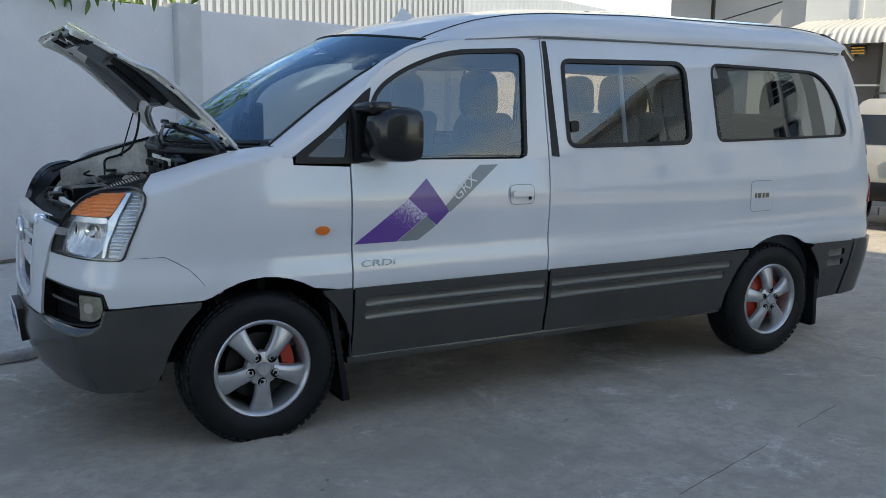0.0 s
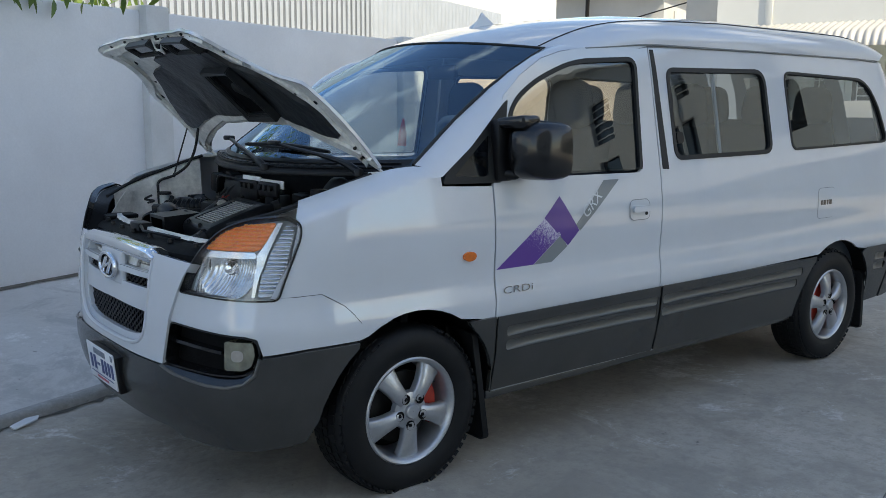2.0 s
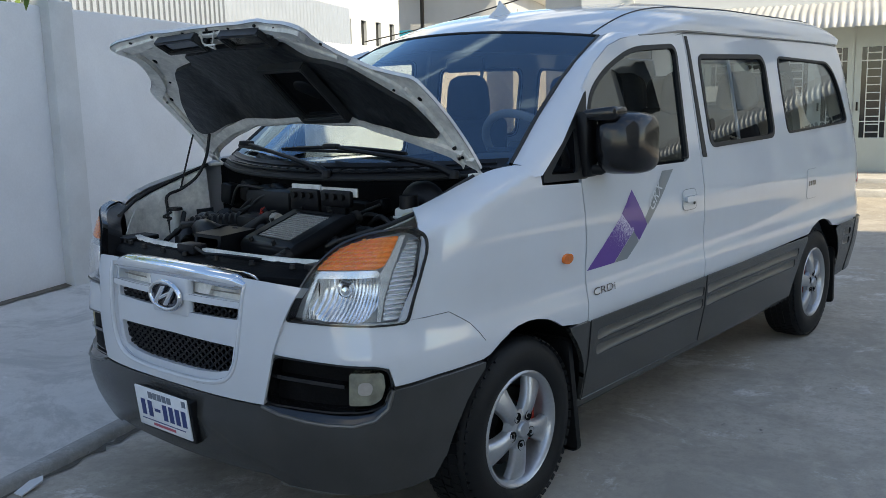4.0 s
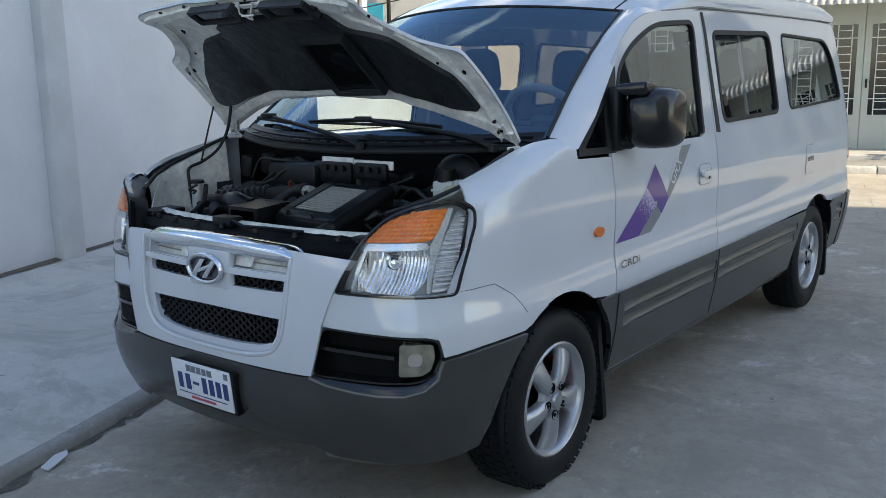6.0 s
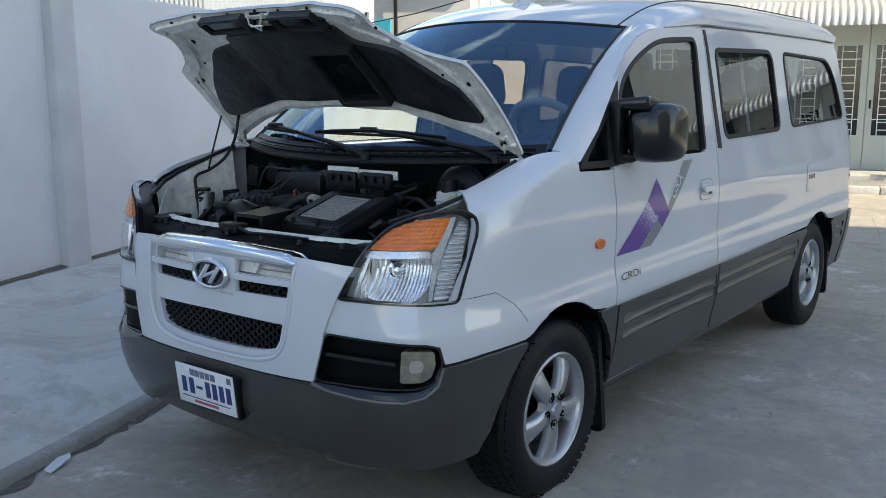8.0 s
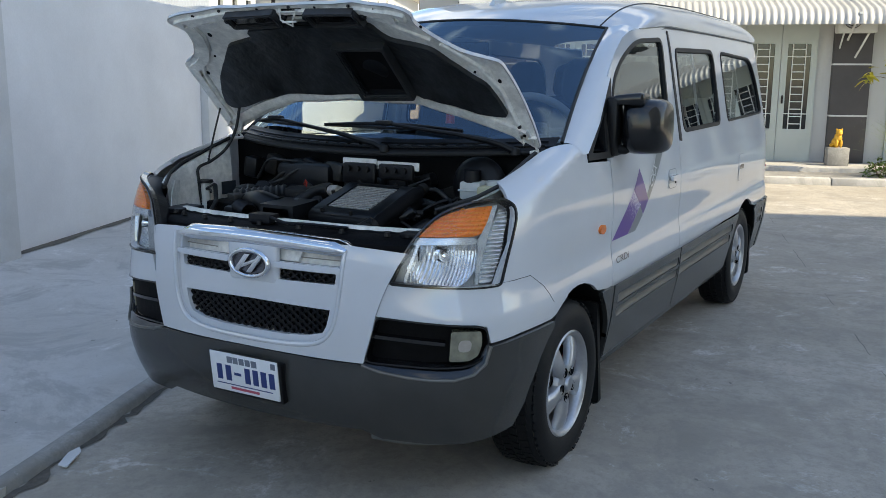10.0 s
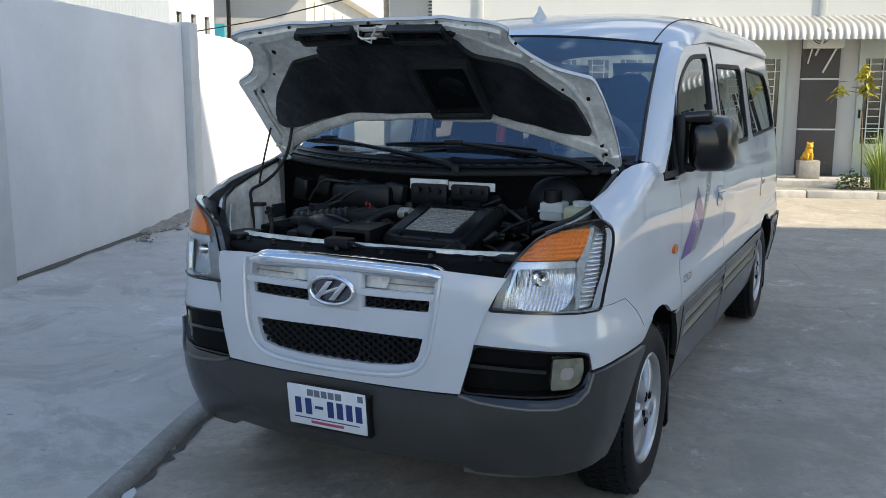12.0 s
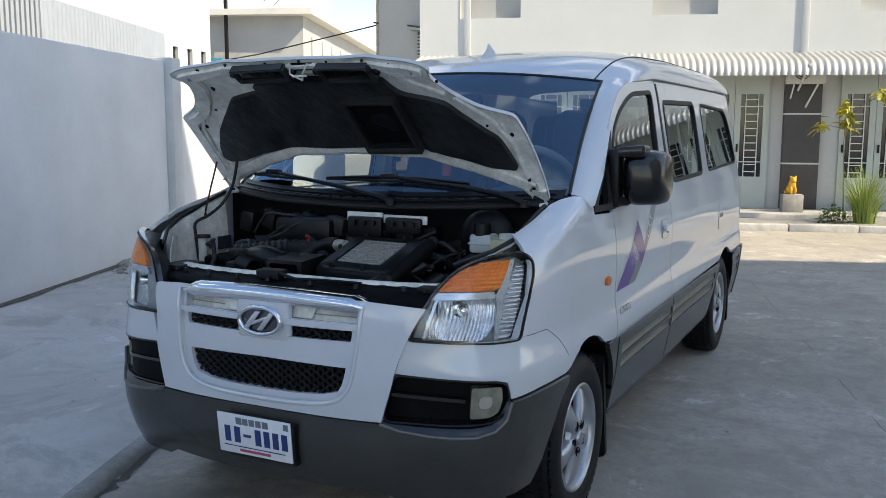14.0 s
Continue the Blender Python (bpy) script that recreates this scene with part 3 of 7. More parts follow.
    put_panel("tail_lamp", REDLENS, van, [(3.82, 0.88), (3.98, 0.86), (3.98, 1.20), (3.90, 1.04), (3.85, 1.0)], off=0.006, thick=0.01, label="red lamp lens", **kw)
    # sill bar under the cladding
    bm = bmesh.new()
    box(bm, (0.39, -0.856, 0.295), (2.69, -0.78, 0.333), 0.008)
    if sd > 0:
        bmesh.ops.scale(bm, vec=(1, -1, 1), verts=bm.verts[:])
    part("sill", bm, GREY, van)
    bm = bmesh.new()
    tube(bm, [(x, sd * (wide(0.33) + 0.008), 0.333) for x in (0.41, 0.9, 1.44, 2.0, 2.67)], 0.004, 6)
    part("sill_bead", bm, GREYFILM, van)
    # front bumper and lamps
    low = [at_y(0.0, 0.325), at_y(0.0, 0.570), at_y(0.455, 0.568), at_y(0.515, 0.550), at_y(0.60, 0.537), at_y(0.66, 0.532), at_y(0.72, 0.533), at_y(0.765, 0.549), at_y(0.792, 0.582), at_y(0.805, 0.640), at_x(-0.45, 0.652), at_x(-0.262, 0.656)]
    low += [p for p in skin_arc(FRONT_ARCH[::-1]) if 0.37 < p[1] < 0.65 and p[0] < -0.2] + [at_x(-0.435, 0.315), at_x(-0.60, 0.292), at_y(0.62, 0.292), at_y(0.49, 0.303), at_y(0.43, 0.335)]
    put_panel("front_bumper", GREY, van, low, off=0.022, thick=0.05, side=sd, surf=flank if sd < 0 else far_skin, hstep=0.04, step=0.06)
    # dark shelf between the recess and the bumper's rolled edge
    skin = flank if sd < 0 else far_skin
    rows = []
    for (y0, z0), (y1, z1) in zip(((0.462, 0.578), (0.52, 0.576), (0.60, 0.573), (0.66, 0.571), (0.72, 0.571), (0.755, 0.577), (0.784, 0.598), (0.800, 0.650)), ((0.455, 0.568), (0.515, 0.550), (0.60, 0.537), (0.66, 0.532), (0.72, 0.533), (0.765, 0.549), (0.792, 0.582), (0.805, 0.640))):
        p, q = Vector(skin(*at_y(y0, z0))), Vector(skin(*at_y(y1, z1)))
        n = Vector((-0.72, -0.69 * min(1.0, y0 / 0.75) ** 3, 0)).normalized()
        rows.append([(c.x, -sd * c.y, c.z) for c in (p - 0.045 * n, p - 0.004 * n, p.lerp(q, 0.6) + 0.010 * n, q + 0.021 * n)])
    bm = bmesh.new()
    loft(bm, rows)
    part("bumper_shelf", bm, GLOSSBLACK, van, "glossy black shelf under the fog lamp", 70)
    # rolled edge in a paler grey, which paints in the highlight along it
    bm = bmesh.new()
    tube(bm, [r[3] for r in rows], 0.006, 8)
    part("bumper_lip_highlight", bm, RIBGREY, van)
    up = [at_y(0.499, 0.735), at_y(0.62, 0.726), at_y(0.775, 0.715), at_y(0.800, 0.704), at_y(0.808, 0.646), at_x(-0.45, 0.657), at_x(-0.255, 0.661)]
    up += [p for p in skin_arc(FRONT_ARCH[::-1])[::-1] if 0.664 < p[1] < 0.72 and p[0] < -0.1] + [at_x(-0.302, 0.791), at_x(-0.388, 0.843), at_x(-0.555, 0.8375), at_y(0.70, 0.840), at_y(0.535, 0.842)]
    put_panel("bumper_corner", PAINT, van, up, off=0.004, thick=0.03, side=sd, surf=flank if sd < 0 else far_skin, hstep=0.03, step=0.05)
    bm = bmesh.new()
    seam = [at_x(-0.55, 0.8375), at_x(-0.47, 0.8402), at_x(-0.388, 0.8425), at_x(-0.345, 0.817), at_x(-0.302, 0.790), at_x(-0.270, 0.757), at_x(-0.243, 0.722)]
    line = [Vector(skin(*p)) for p in seam]
    tube(bm, [(p.x - 0.0025, -sd * (p.y - 0.0040), p.z) for p in line], 0.0011, 5)
    part("shut_line", bm, SEAL, van)
    pocket = [at_y(0.458, 0.574), at_y(0.497, 0.733), at_y(0.62, 0.724), at_y(0.773, 0.713), at_y(0.799, 0.702), at_y(0.804, 0.640), at_y(0.790, 0.592), at_y(0.755, 0.573), at_y(0.66, 0.567)]
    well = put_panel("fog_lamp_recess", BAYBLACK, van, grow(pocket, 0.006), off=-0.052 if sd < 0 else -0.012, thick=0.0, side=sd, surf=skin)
    fr, hole = ring(rounded(pocket, 0.03), 0.006, 0.002)
    put_panel("surround", GLOSSBLACK, well, fr, hole, off=0.006, thick=0.055 if sd < 0 else 0.015, side=sd, surf=skin)
    put_panel("bar", GLOSSBLACK, well, [at_y(0.485, 0.655), at_y(0.485, 0.667), at_y(0.70, 0.652), at_y(0.70, 0.640)], off=-0.012 if sd < 0 else -0.002, thick=0.035 if sd < 0 else 0.010, side=sd, surf=skin)
    fog = rounded([at_y(0.710, 0.588), at_y(0.716, 0.692), at_y(0.790, 0.690), at_y(0.792, 0.645), at_y(0.782, 0.606), at_y(0.762, 0.590)], 0.010)
    lampf = put_panel("fog_lamp", FOGLENS, well, fog, off=-0.006, thick=0.04 if sd < 0 else 0.006, side=sd, surf=skin, label="yellowed fog lamp lens")
    put_panel("fog_reflector", TRIM, lampf, rounded([at_y(0.732, 0.622), at_y(0.736, 0.664), at_y(0.768, 0.662), at_y(0.764, 0.622)], 0.018, 4), off=-0.0045, thick=0.0, side=sd, surf=skin)
    # headlamp
    b = -0.010
    lamp = HEADLAMP if sd < 0 else [(s - 0.065 * max(0.0, min(1.0, (-0.62 - s) / 0.2)), h) for s, h in HEADLAMP]
    fine = dict(side=sd, surf=flank if sd < 0 else far_skin, hstep=0.03, step=0.04)
    house = put_panel("headlamp", GLOSSBLACK, van, grow(lamp, 0.0025), [grow(lamp, -0.0035)], off=0.016 + b, thick=0.022, label="large clear headlamp with an amber indicator", **fine)
    put_panel("lamp_case", BLACK, house, grow(lamp, -0.006), off=-0.080, thick=-0.09, **fine)
    bowl = rounded([(-0.840, 0.974), (-0.640, 0.974), (-0.630, 0.950), (-0.638, 0.885), (-0.680, 0.843), (-0.868, 0.848), (-0.855, 0.91)], [0.01, 0.01, 0.02, 0.03, 0.03, 0.01, 0.03], 3)
    put_panel("bezel", LAMPGREY, house, grow(lamp, -0.006), [bowl], off=(-0.030 if sd < 0 else -0.008) + b, thick=0.004, **fine)
    put_panel("reflector", FLUTED, house, grow(bowl, 0.004), off=b, thick=0.0, side=sd, surf=bowl_skin if sd < 0 else far_bowl, hstep=0.012, step=0.014)
    put_panel("indicator", AMBER, house, rounded([(-0.851, 1.000), (-0.825, 1.036), (-0.786, 1.062), (-0.724, 1.084), (-0.66, 1.093), (-0.589, 1.096), (-0.610, 1.035), (-0.625, 1.006), (-0.648, 0.999)], 0.008, 2), off=b if sd < 0 else 0.002, thick=0.018, label="ribbed amber indicator lens", **fine)
    dense = dict(fine, hstep=0.012, step=0.016)
    put_panel("trim", SILVERED, house, [(-0.866, 0.974), (-0.853, 0.997), (-0.646, 0.996), (-0.634, 0.986), (-0.638, 0.974)], off=(-0.006 if sd < 0 else 0.006) + b, thick=0.014, **dense)
    put_panel("trim", SILVERED, house, [(-0.634, 0.986), (-0.622, 1.004), (-0.608, 1.035), (-0.585, 1.097), (-0.566, 1.097), (-0.592, 0.994), (-0.609, 0.918), (-0.618, 0.842), (-0.630, 0.842), (-0.626, 0.945)], off=(-0.006 if sd < 0 else 0.006) + b, thick=0.014, **dense)
    put_panel("side_reflector", LADDER, house, rounded([(-0.545, 1.090), (-0.510, 1.066), (-0.518, 0.945), (-0.552, 0.845), (-0.609, 0.842), (-0.603, 0.918), (-0.585, 0.994)], 0.01, 2), off=(-0.018 if sd < 0 else 0.002) + b, thick=0.008, **dense)
    put_panel("inner_trim", SILVERED, house, [(-0.846, 0.974), (-0.862, 0.91), (-0.876, 0.846), (-0.866, 0.846), (-0.851, 0.91), (-0.836, 0.974)], off=-0.010 + b, thick=0.014, **dense)
    # rows of short prisms behind the amber lens, and of bars beside the bowl
    bm = bmesh.new()
    for k in range(7):
        h = 1.008 + 0.0125 * k
        lo = float(np.interp(h, (1.000, 1.036, 1.062, 1.084, 1.096), (-0.838, -0.812, -0.772, -0.708, -0.60)))
        hi = float(np.interp(h, (1.000, 1.035, 1.096), (-0.642, -0.622, -0.602)))
        n = int((hi - lo) / 0.017)
        for j in range(n):
            a = lo + (hi - lo) * (j + 0.1) / n
            c = lo + (hi - lo) * (j + 0.85) / n
            rowp = [Vector(fine["surf"](a + (c - a) * i / 2, h + 0.004 * i / 2)) for i in range(3)]
            tube(bm, [(p.x + (0.0055 if sd < 0 else -0.001), -sd * (p.y + (0.006 if sd < 0 else -0.001)), p.z) for p in rowp], 0.0026, 5)
    part("lens_rib", bm, AMBERLIGHT, house)
    bm = bmesh.new()
    for k in range(17):
        h = 0.862 + 0.0135 * k
        lo = float(np.interp(h, (0.842, 0.918, 0.994, 1.09), (-0.603, -0.598, -0.580, -0.545)))
        hi = float(np.interp(h, (0.845, 0.945, 1.066), (-0.556, -0.524, -0.516)))
        if hi - lo > 0.012:
            rowp = [Vector(fine["surf"](lo + (hi - lo) * i / 4, h)) for i in range(5)]
            tube(bm, [(p.x + (0.010 if sd < 0 else 0.002), -sd * (p.y + (0.018 if sd < 0 else 0.004)), p.z) for p in rowp], 0.0028, 5)
    part("reflector_bar", bm, SILVERED, house)
    put_panel("lens", LENS, house, grow(lamp, -0.004), off=0.015 + b, thick=0.0, **fine)
    bm = bmesh.new()
    c = Vector((bowl_skin if sd < 0 else far_bowl)(-0.735, 0.93))
    lathe(bm, [(0.001, -0.040), (0.013, -0.037), (0.018, -0.026), (0.019, -0.008), (0.026, -0.004), (0.028, 0.004)], 24, Matrix.Translation(c) @ Matrix.Rotation(radians(-46), 4, "Z"))
    if sd > 0:
        for v in bm.verts:
            v.co.y = -v.co.y
    part("bulb", bm, CHROME, house)
    # grille panel, half of it: an outer band and a sunk middle with its openings
    half = [at_y(0.0, 0.962), at_y(0.385, 0.960), at_y(0.50, 0.952), at_y(0.585 if sd < 0 else 0.530, 0.944), at_y(0.562 if sd < 0 else 0.520, 0.90), at_y(0.535 if sd < 0 else 0.505, 0.842), at_y(0.500, 0.735), at_y(0.458, 0.572), at_y(0.0, 0.572)]
    sink = [at_y(0.0, 0.604), at_y(0.14, 0.606), at_y(0.25, 0.614), at_y(0.312, 0.636), at_y(0.345, 0.680), at_y(0.360, 0.740), at_y(0.372, 0.84), at_y(0.378, 0.945), at_y(0.0, 0.948)]
    put_panel("grille_panel", PAINT, van, half[:2] + half[2:] + sink[:-1] + [at_y(0.0, 0.948)], off=0.016, thick=0.05, side=sd, surf=flank, hstep=0.03, step=0.05)
    slot = rounded([at_y(0.100, 0.822), at_y(0.098, 0.860), at_y(0.350, 0.862), at_y(0.346, 0.826)], 0.006, 2)
    vent = [at_y(0.100, 0.886), at_y(0.100, 0.932), at_y(0.364, 0.932), at_y(0.362, 0.886)]
    inner = [at_y(0.0, 0.952), at_y(0.383, 0.948), at_y(0.376, 0.84), at_y(0.364, 0.738), at_y(0.349, 0.678), at_y(0.316, 0.632), at_y(0.25, 0.610), at_y(0.14, 0.602), at_y(0.0, 0.600), at_y(0.0, 0.630), at_y(0.14, 0.632), at_y(0.24, 0.640), at_y(0.300, 0.655), at_y(0.316, 0.680), at_y(0.330, 0.738), at_y(0.0, 0.742)]
    core = put_panel("grille_core", PAINT, van, inner, [slot, vent], off=-0.004, thick=0.045, side=sd, surf=flank, hstep=0.03, step=0.05)
    put_panel("vent_back", INNERPAINT, core, grow(vent, 0.01), off=-0.040, thick=0.0, side=sd, surf=flank)
    put_panel("vent_slat", TRIM, core, [at_y(0.19, 0.906), at_y(0.19, 0.910), at_y(0.36, 0.910), at_y(0.36, 0.906)], off=-0.026, thick=0.010, side=sd, surf=flank)
    put_panel("vent_block", INNERPAINT, core, [at_y(0.100, 0.890), at_y(0.100, 0.928), at_y(0.196, 0.928), at_y(0.184, 0.890)], off=-0.024, thick=0.014, side=sd, surf=flank)
    put_panel("shelf_bar", PAINT, core, rounded([at_y(0.085, 0.864), at_y(0.085, 0.884), at_y(0.372, 0.885), at_y(0.370, 0.866)], 0.006, 2), off=0.010, thick=0.03, side=sd, surf=flank)
    put_panel("grille_back", BAYBLACK, core, [at_y(0.0, 0.61), at_y(0.36, 0.61), at_y(0.36, 0.87), at_y(0.0, 0.87)], off=-0.06, thick=0.0, side=sd, surf=flank)

# lip round the grille
bm = bmesh.new()
path = [(0.388, 0.945), (0.380, 0.84), (0.368, 0.740), (0.352, 0.680), (0.318, 0.634), (0.25, 0.611), (0.14, 0.603), (0.0, 0.601)]
full = [(-y, z) for y, z in path] + [(y, z) for y, z in path[-2::-1]]
for r in range(3):
    full = [full[0]] + [(a[0] * (1 - t) + b[0] * t, a[1] * (1 - t) + b[1] * t) for a, b in zip(full, full[1:]) for t in (0.25, 0.75)] + [full[-1]]
rows = []
for y, z in full:
    s, h = at_y(abs(y), z)
    x = flank(s, h)[0]
    rows.append((x - 0.013, y, z))
tube(bm, rows, 0.009, 8)
part("grille_lip", bm, PAINT, van)
# honeycomb
def honeycomb(lo, hi, z0, z1, parent):
    """A honeycomb of hexagonal cells between two distances from the middle."""
    bm = bmesh.new()
    r = 0.0140
    j, z = 0, z0
    while z < z1:
        y = lo + (r * 1.3 if j % 2 else 0)
        while y < hi:
            x = flank(*at_y(abs(y), z))[0] + 0.020
            o = [(y + r * 1.5 * math.cos(radians(60 * k)), z + r * 1.02 * math.sin(radians(60 * k))) for k in range(6)]
            i = [(y + r * 1.12 * math.cos(radians(60 * k)), z + r * 0.74 * math.sin(radians(60 * k))) for k in range(6)]
            ov, iv, bv = ([bm.verts.new((x + d, *p)) for p in q] for q, d in ((o, 0), (i, 0), (i, 0.014)))
            for k in range(6):
                bm.faces.new((ov[k], ov[k - 1], iv[k - 1], iv[k]))
                bm.faces.new((iv[k], iv[k - 1], bv[k - 1], bv[k]))
            y += r * 2.6
        z += r * 0.92
        j += 1
    return part("grille_mesh", bm, BLACK, parent, "black honeycomb grille")


honeycomb(-0.335, 0.335, 0.632, 0.748, van)
honeycomb(0.095, 0.355, 0.826, 0.866, van)
honeycomb(-0.355, -0.095, 0.826, 0.866, van)
# chrome bar above
bm = bmesh.new()
rows = []
for k in range(33):
    y = -0.392 + 0.752 * k / 32
    x = flank(*at_y(abs(y), 0.95))[0] - 0.020
    e = min(1, 14 * min(k / 32, 1 - k / 32) + 0.3)
    d = 0.010 * (1 - (y / 0.39) ** 2) - 0.002
    w = 0.004 * noise.noise((y * 40, 1, 2)) * max(0.0, (y - 0.12) / 0.24)
    rows.append([(x + 0.024, y, d + 0.946 - 0.024 * e), (x + 0.002, y, d + 0.946 - 0.023 * e), (x - 0.006 + w, y, d + 0.946 - 0.014 * e), (x - 0.005 + w, y, d + 0.946 + 0.006 * e), (x + 0.004 - w, y, d + 0.946 + 0.020 * e), (x + 0.022 + w, y, d + 0.946 + 0.029 * e), (x + 0.05, y, d + 0.946 + 0.030 * e), (x + 0.075, y, d + 0.946 + 0.018 * e)])
loft(bm, rows)
part("chrome_bar", bm, CHROME, van, "chrome bar, bent and scratched at one end", 60)
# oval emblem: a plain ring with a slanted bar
bm = bmesh.new()
n = 36
ringrows = []
for k in range(n + 1):
    a = 2 * math.pi * k / n
    c = Vector((-0.836, 0.086 * math.cos(a), 0.870 + 0.047 * math.sin(a)))
    o = Vector((0, math.cos(a), 0.9 * math.sin(a)))
    ringrows.append([c + o * 0.0095 * math.cos(b) + Vector((-0.010 * math.sin(b), 0, 0)) for b in (2 * math.pi * j / 8 for j in range(9))])
loft(bm, ringrows)
emblem = part("emblem", bm, CHROME, van, "oval chrome emblem", 80)
for y0 in (0.030, -0.030):
    bm = bmesh.new()
    for v in box(bm, (-0.844, y0 - 0.013, 0.836), (-0.832, y0 + 0.013, 0.904), 0.005):
        v.co.y -= 0.85 * (v.co.z - 0.870)
    part("emblem_bar", bm, CHROME, emblem)
bm = bmesh.new()
for v in box(bm, (-0.843, -0.034, 0.863), (-0.832, 0.034, 0.877), 0.004):
    v.co.z -= 0.38 * v.co.y
part("emblem_bar", bm, CHROME, emblem)
bm = bmesh.new()
vs = [bm.verts.new((-0.828, 0.092 * math.cos(2 * math.pi * k / n), 0.870 + 0.050 * math.sin(2 * math.pi * k / n))) for k in range(n)]
bm.faces.new(vs)
part("emblem_back", bm, BADGE, emblem)
bm = bmesh.new()
vs = box(bm, (-0.824, -0.112, 0.795), (-0.79, 0.112, 0.942), 0.018, seg=3)
for v in vs:
    v.co.x += 0.10 * max(0.0, 0.83 - v.co.z)
    v.co.y *= 1.0 + 0.5 * max(0.0, v.co.z - 0.88)
part("emblem_boss", bm, PAINT, van)
# number plate, leaning a little, in a black holder
LEAN = Matrix.Translation((-0.879, 0.0, 0.472)) @ Matrix.Rotation(radians(-6), 4, "Y")
bm = bmesh.new()
box(bm, (-0.003, -0.156, -0.073), (0.003, 0.154, 0.073), 0.002, m=LEAN)
plate = part("number_plate", bm, PLATEWHITE, van, "white number plate with plain bars")
def plate_bar(y0, y1, z0, z1, mt):
    bm = bmesh.new()
    box(bm, (-0.0045, y0, z0), (-0.002, y1, z1), m=LEAN)
    part("plate_bar", bm, mt, plate)


for y0, y1 in ((0.100, 0.124), (0.058, 0.083), (-0.006, -0.030), (-0.043, -0.067), (-0.080, -0.104), (-0.117, -0.141)):
    plate_bar(min(y0, y1), max(y0, y1), -0.030, 0.028, PLATEBLUE)
plate_bar(0.012, 0.044, -0.006, 0.004, PLATEBLUE)
plate_bar(-0.128, 0.130, -0.046, -0.043, PLATEBLUE)
plate_bar(-0.066, 0.064, -0.062, -0.053, PLATERED)
for y0, y1 in ((0.048, 0.072), (0.022, 0.044), (-0.006, 0.016), (-0.034, -0.012), (-0.064, -0.040)):
    plate_bar(y0, y1, 0.038, 0.062, PLATEGREY)
plate_bar(-0.148, -0.128, 0.044, 0.066, PLATEGREY)
bm = bmesh.new()
vs = box(bm, (0.003, -0.166, -0.085), (0.035, 0.150, 0.062), 0.004, m=LEAN)
part("plate_holder", bm, BLACK, van)

# roof
ZC_T = table((0.60, 0.66, 0.85, 1.14, 1.6, 2.2, 3.4, 3.62, 3.74, 3.83), (1.765, 1.785, 1.842, 1.902, 1.955, 1.980, 1.978, 1.955, 1.90, 1.80), 0.05)
ZG_T = table((0.60, 0.95, 1.43, 2.5, 3.4, 3.75), (1.71, 1.742, 1.782, 1.784, 1.782, 1.775), 0.05)


def roof_skin(v, q):
    """v: across, -1 to 1; q: along, 0 at the windscreen to 1 at the tail."""
    c = max(-1.0, min(1.0, v))
    a = (1 - abs(c)) * math.pi / 2
    y = 0.775 * math.copysign(math.cos(a) ** (2 / 2.6), c)
    k = math.sin(a) ** (2 / 2.6)
    x0 = 0.665 + 0.215 * (abs(y) / 0.66) ** 2
    x = x0 + (3.57 + 0.25 * (1 - min(1.0, abs(y) / 0.776) ** 5) ** 0.2 - x0) * q
    lip = 1.786 - 0.040 * (abs(y) / 0.665) ** 2
    z0, z = (float(np.interp(d, *ZG_T)) * (1 - k) + float(np.interp(d, *ZC_T)) * k for d in (x0, x))
    return x, y, z + (lip - z0) * max(0.0, 1 - (x - x0) / 0.55) ** 2


bm = bmesh.new()
loft(bm, [[roof_skin(-1 + 2 * i / 48, q) for i in range(49)] for q in [j / 40 for j in range(41)]])
part("roof", bm, PAINT, van, angle=80)
for sd in (-1, 1):
    bm = bmesh.new()
    rows = []
    for k in range(30):
        x = 1.02 + 2.55 * k / 29
        zc, zg = float(np.interp(x, *ZC_T)), float(np.interp(x, *ZG_T))
        rows.append((x, sd * 0.772, zg - 0.004))
    tube(bm, rows, 0.004, 6)
    part("gutter_seal", bm, GREYFILM, van)
    # roof seam from the windscreen corner
    bm = bmesh.new()
    tube(bm, [Vector(roof_skin(sd * 0.56, q)) + Vector((0, 0, 0.0)) for q in [0.002 + 0.03 * j for j in range(34)]], 0.004, 6)
    part("roof_seam", bm, SEAL, van)
bm = bmesh.new()
rows = []
for k in range(13):
    y = -0.62 + 1.24 * k / 12
    e = 1 - 0.5 * (abs(y) / 0.7) ** 4
    rows.append([(x + 0.06, y, z - 0.06 * (y / 0.7) ** 2) for x, z in ((3.48, 1.955), (3.64, 1.948), (3.78, 1.905), (3.778, 1.893), (3.60, 1.915))])
loft(bm, rows)
part("spoiler", bm, PAINT, van)
# aerial fin
bm = bmesh.new()
vs = [(1.00, 0, 1.865), (1.16, 0, 1.895), (1.10, 0, 1.945), (1.085, 0, 1.955), (1.06, 0, 1.915)]
a = [bm.verts.new((x, -0.018 if z < 1.9 else -0.004, z)) for x, y, z in vs]
b = [bm.verts.new((x, 0.018 if z < 1.9 else 0.004, z)) for x, y, z in vs]
bm.faces.new(a)
bm.faces.new(b[::-1])
for k in range(5):
    bm.faces.new((a[k - 1], a[k], b[k], b[k - 1]))
part("aerial_fin", bm, PALEFILM, van)

# windscreen and its pillars
def screen_skin(v, q):
    b = Vector((-0.198 + 0.266 * v * v, 0.79 * v, 1.250 + 0.019 * v * v))
    t = Vector((0.668 + 0.205 * v * v, 0.665 * v, 1.782 - 0.040 * v * v))
    p = b.lerp(t, q)
    return p + Vector((-0.53, 0, 0.85)) * 0.035 * math.sin(math.pi * q)


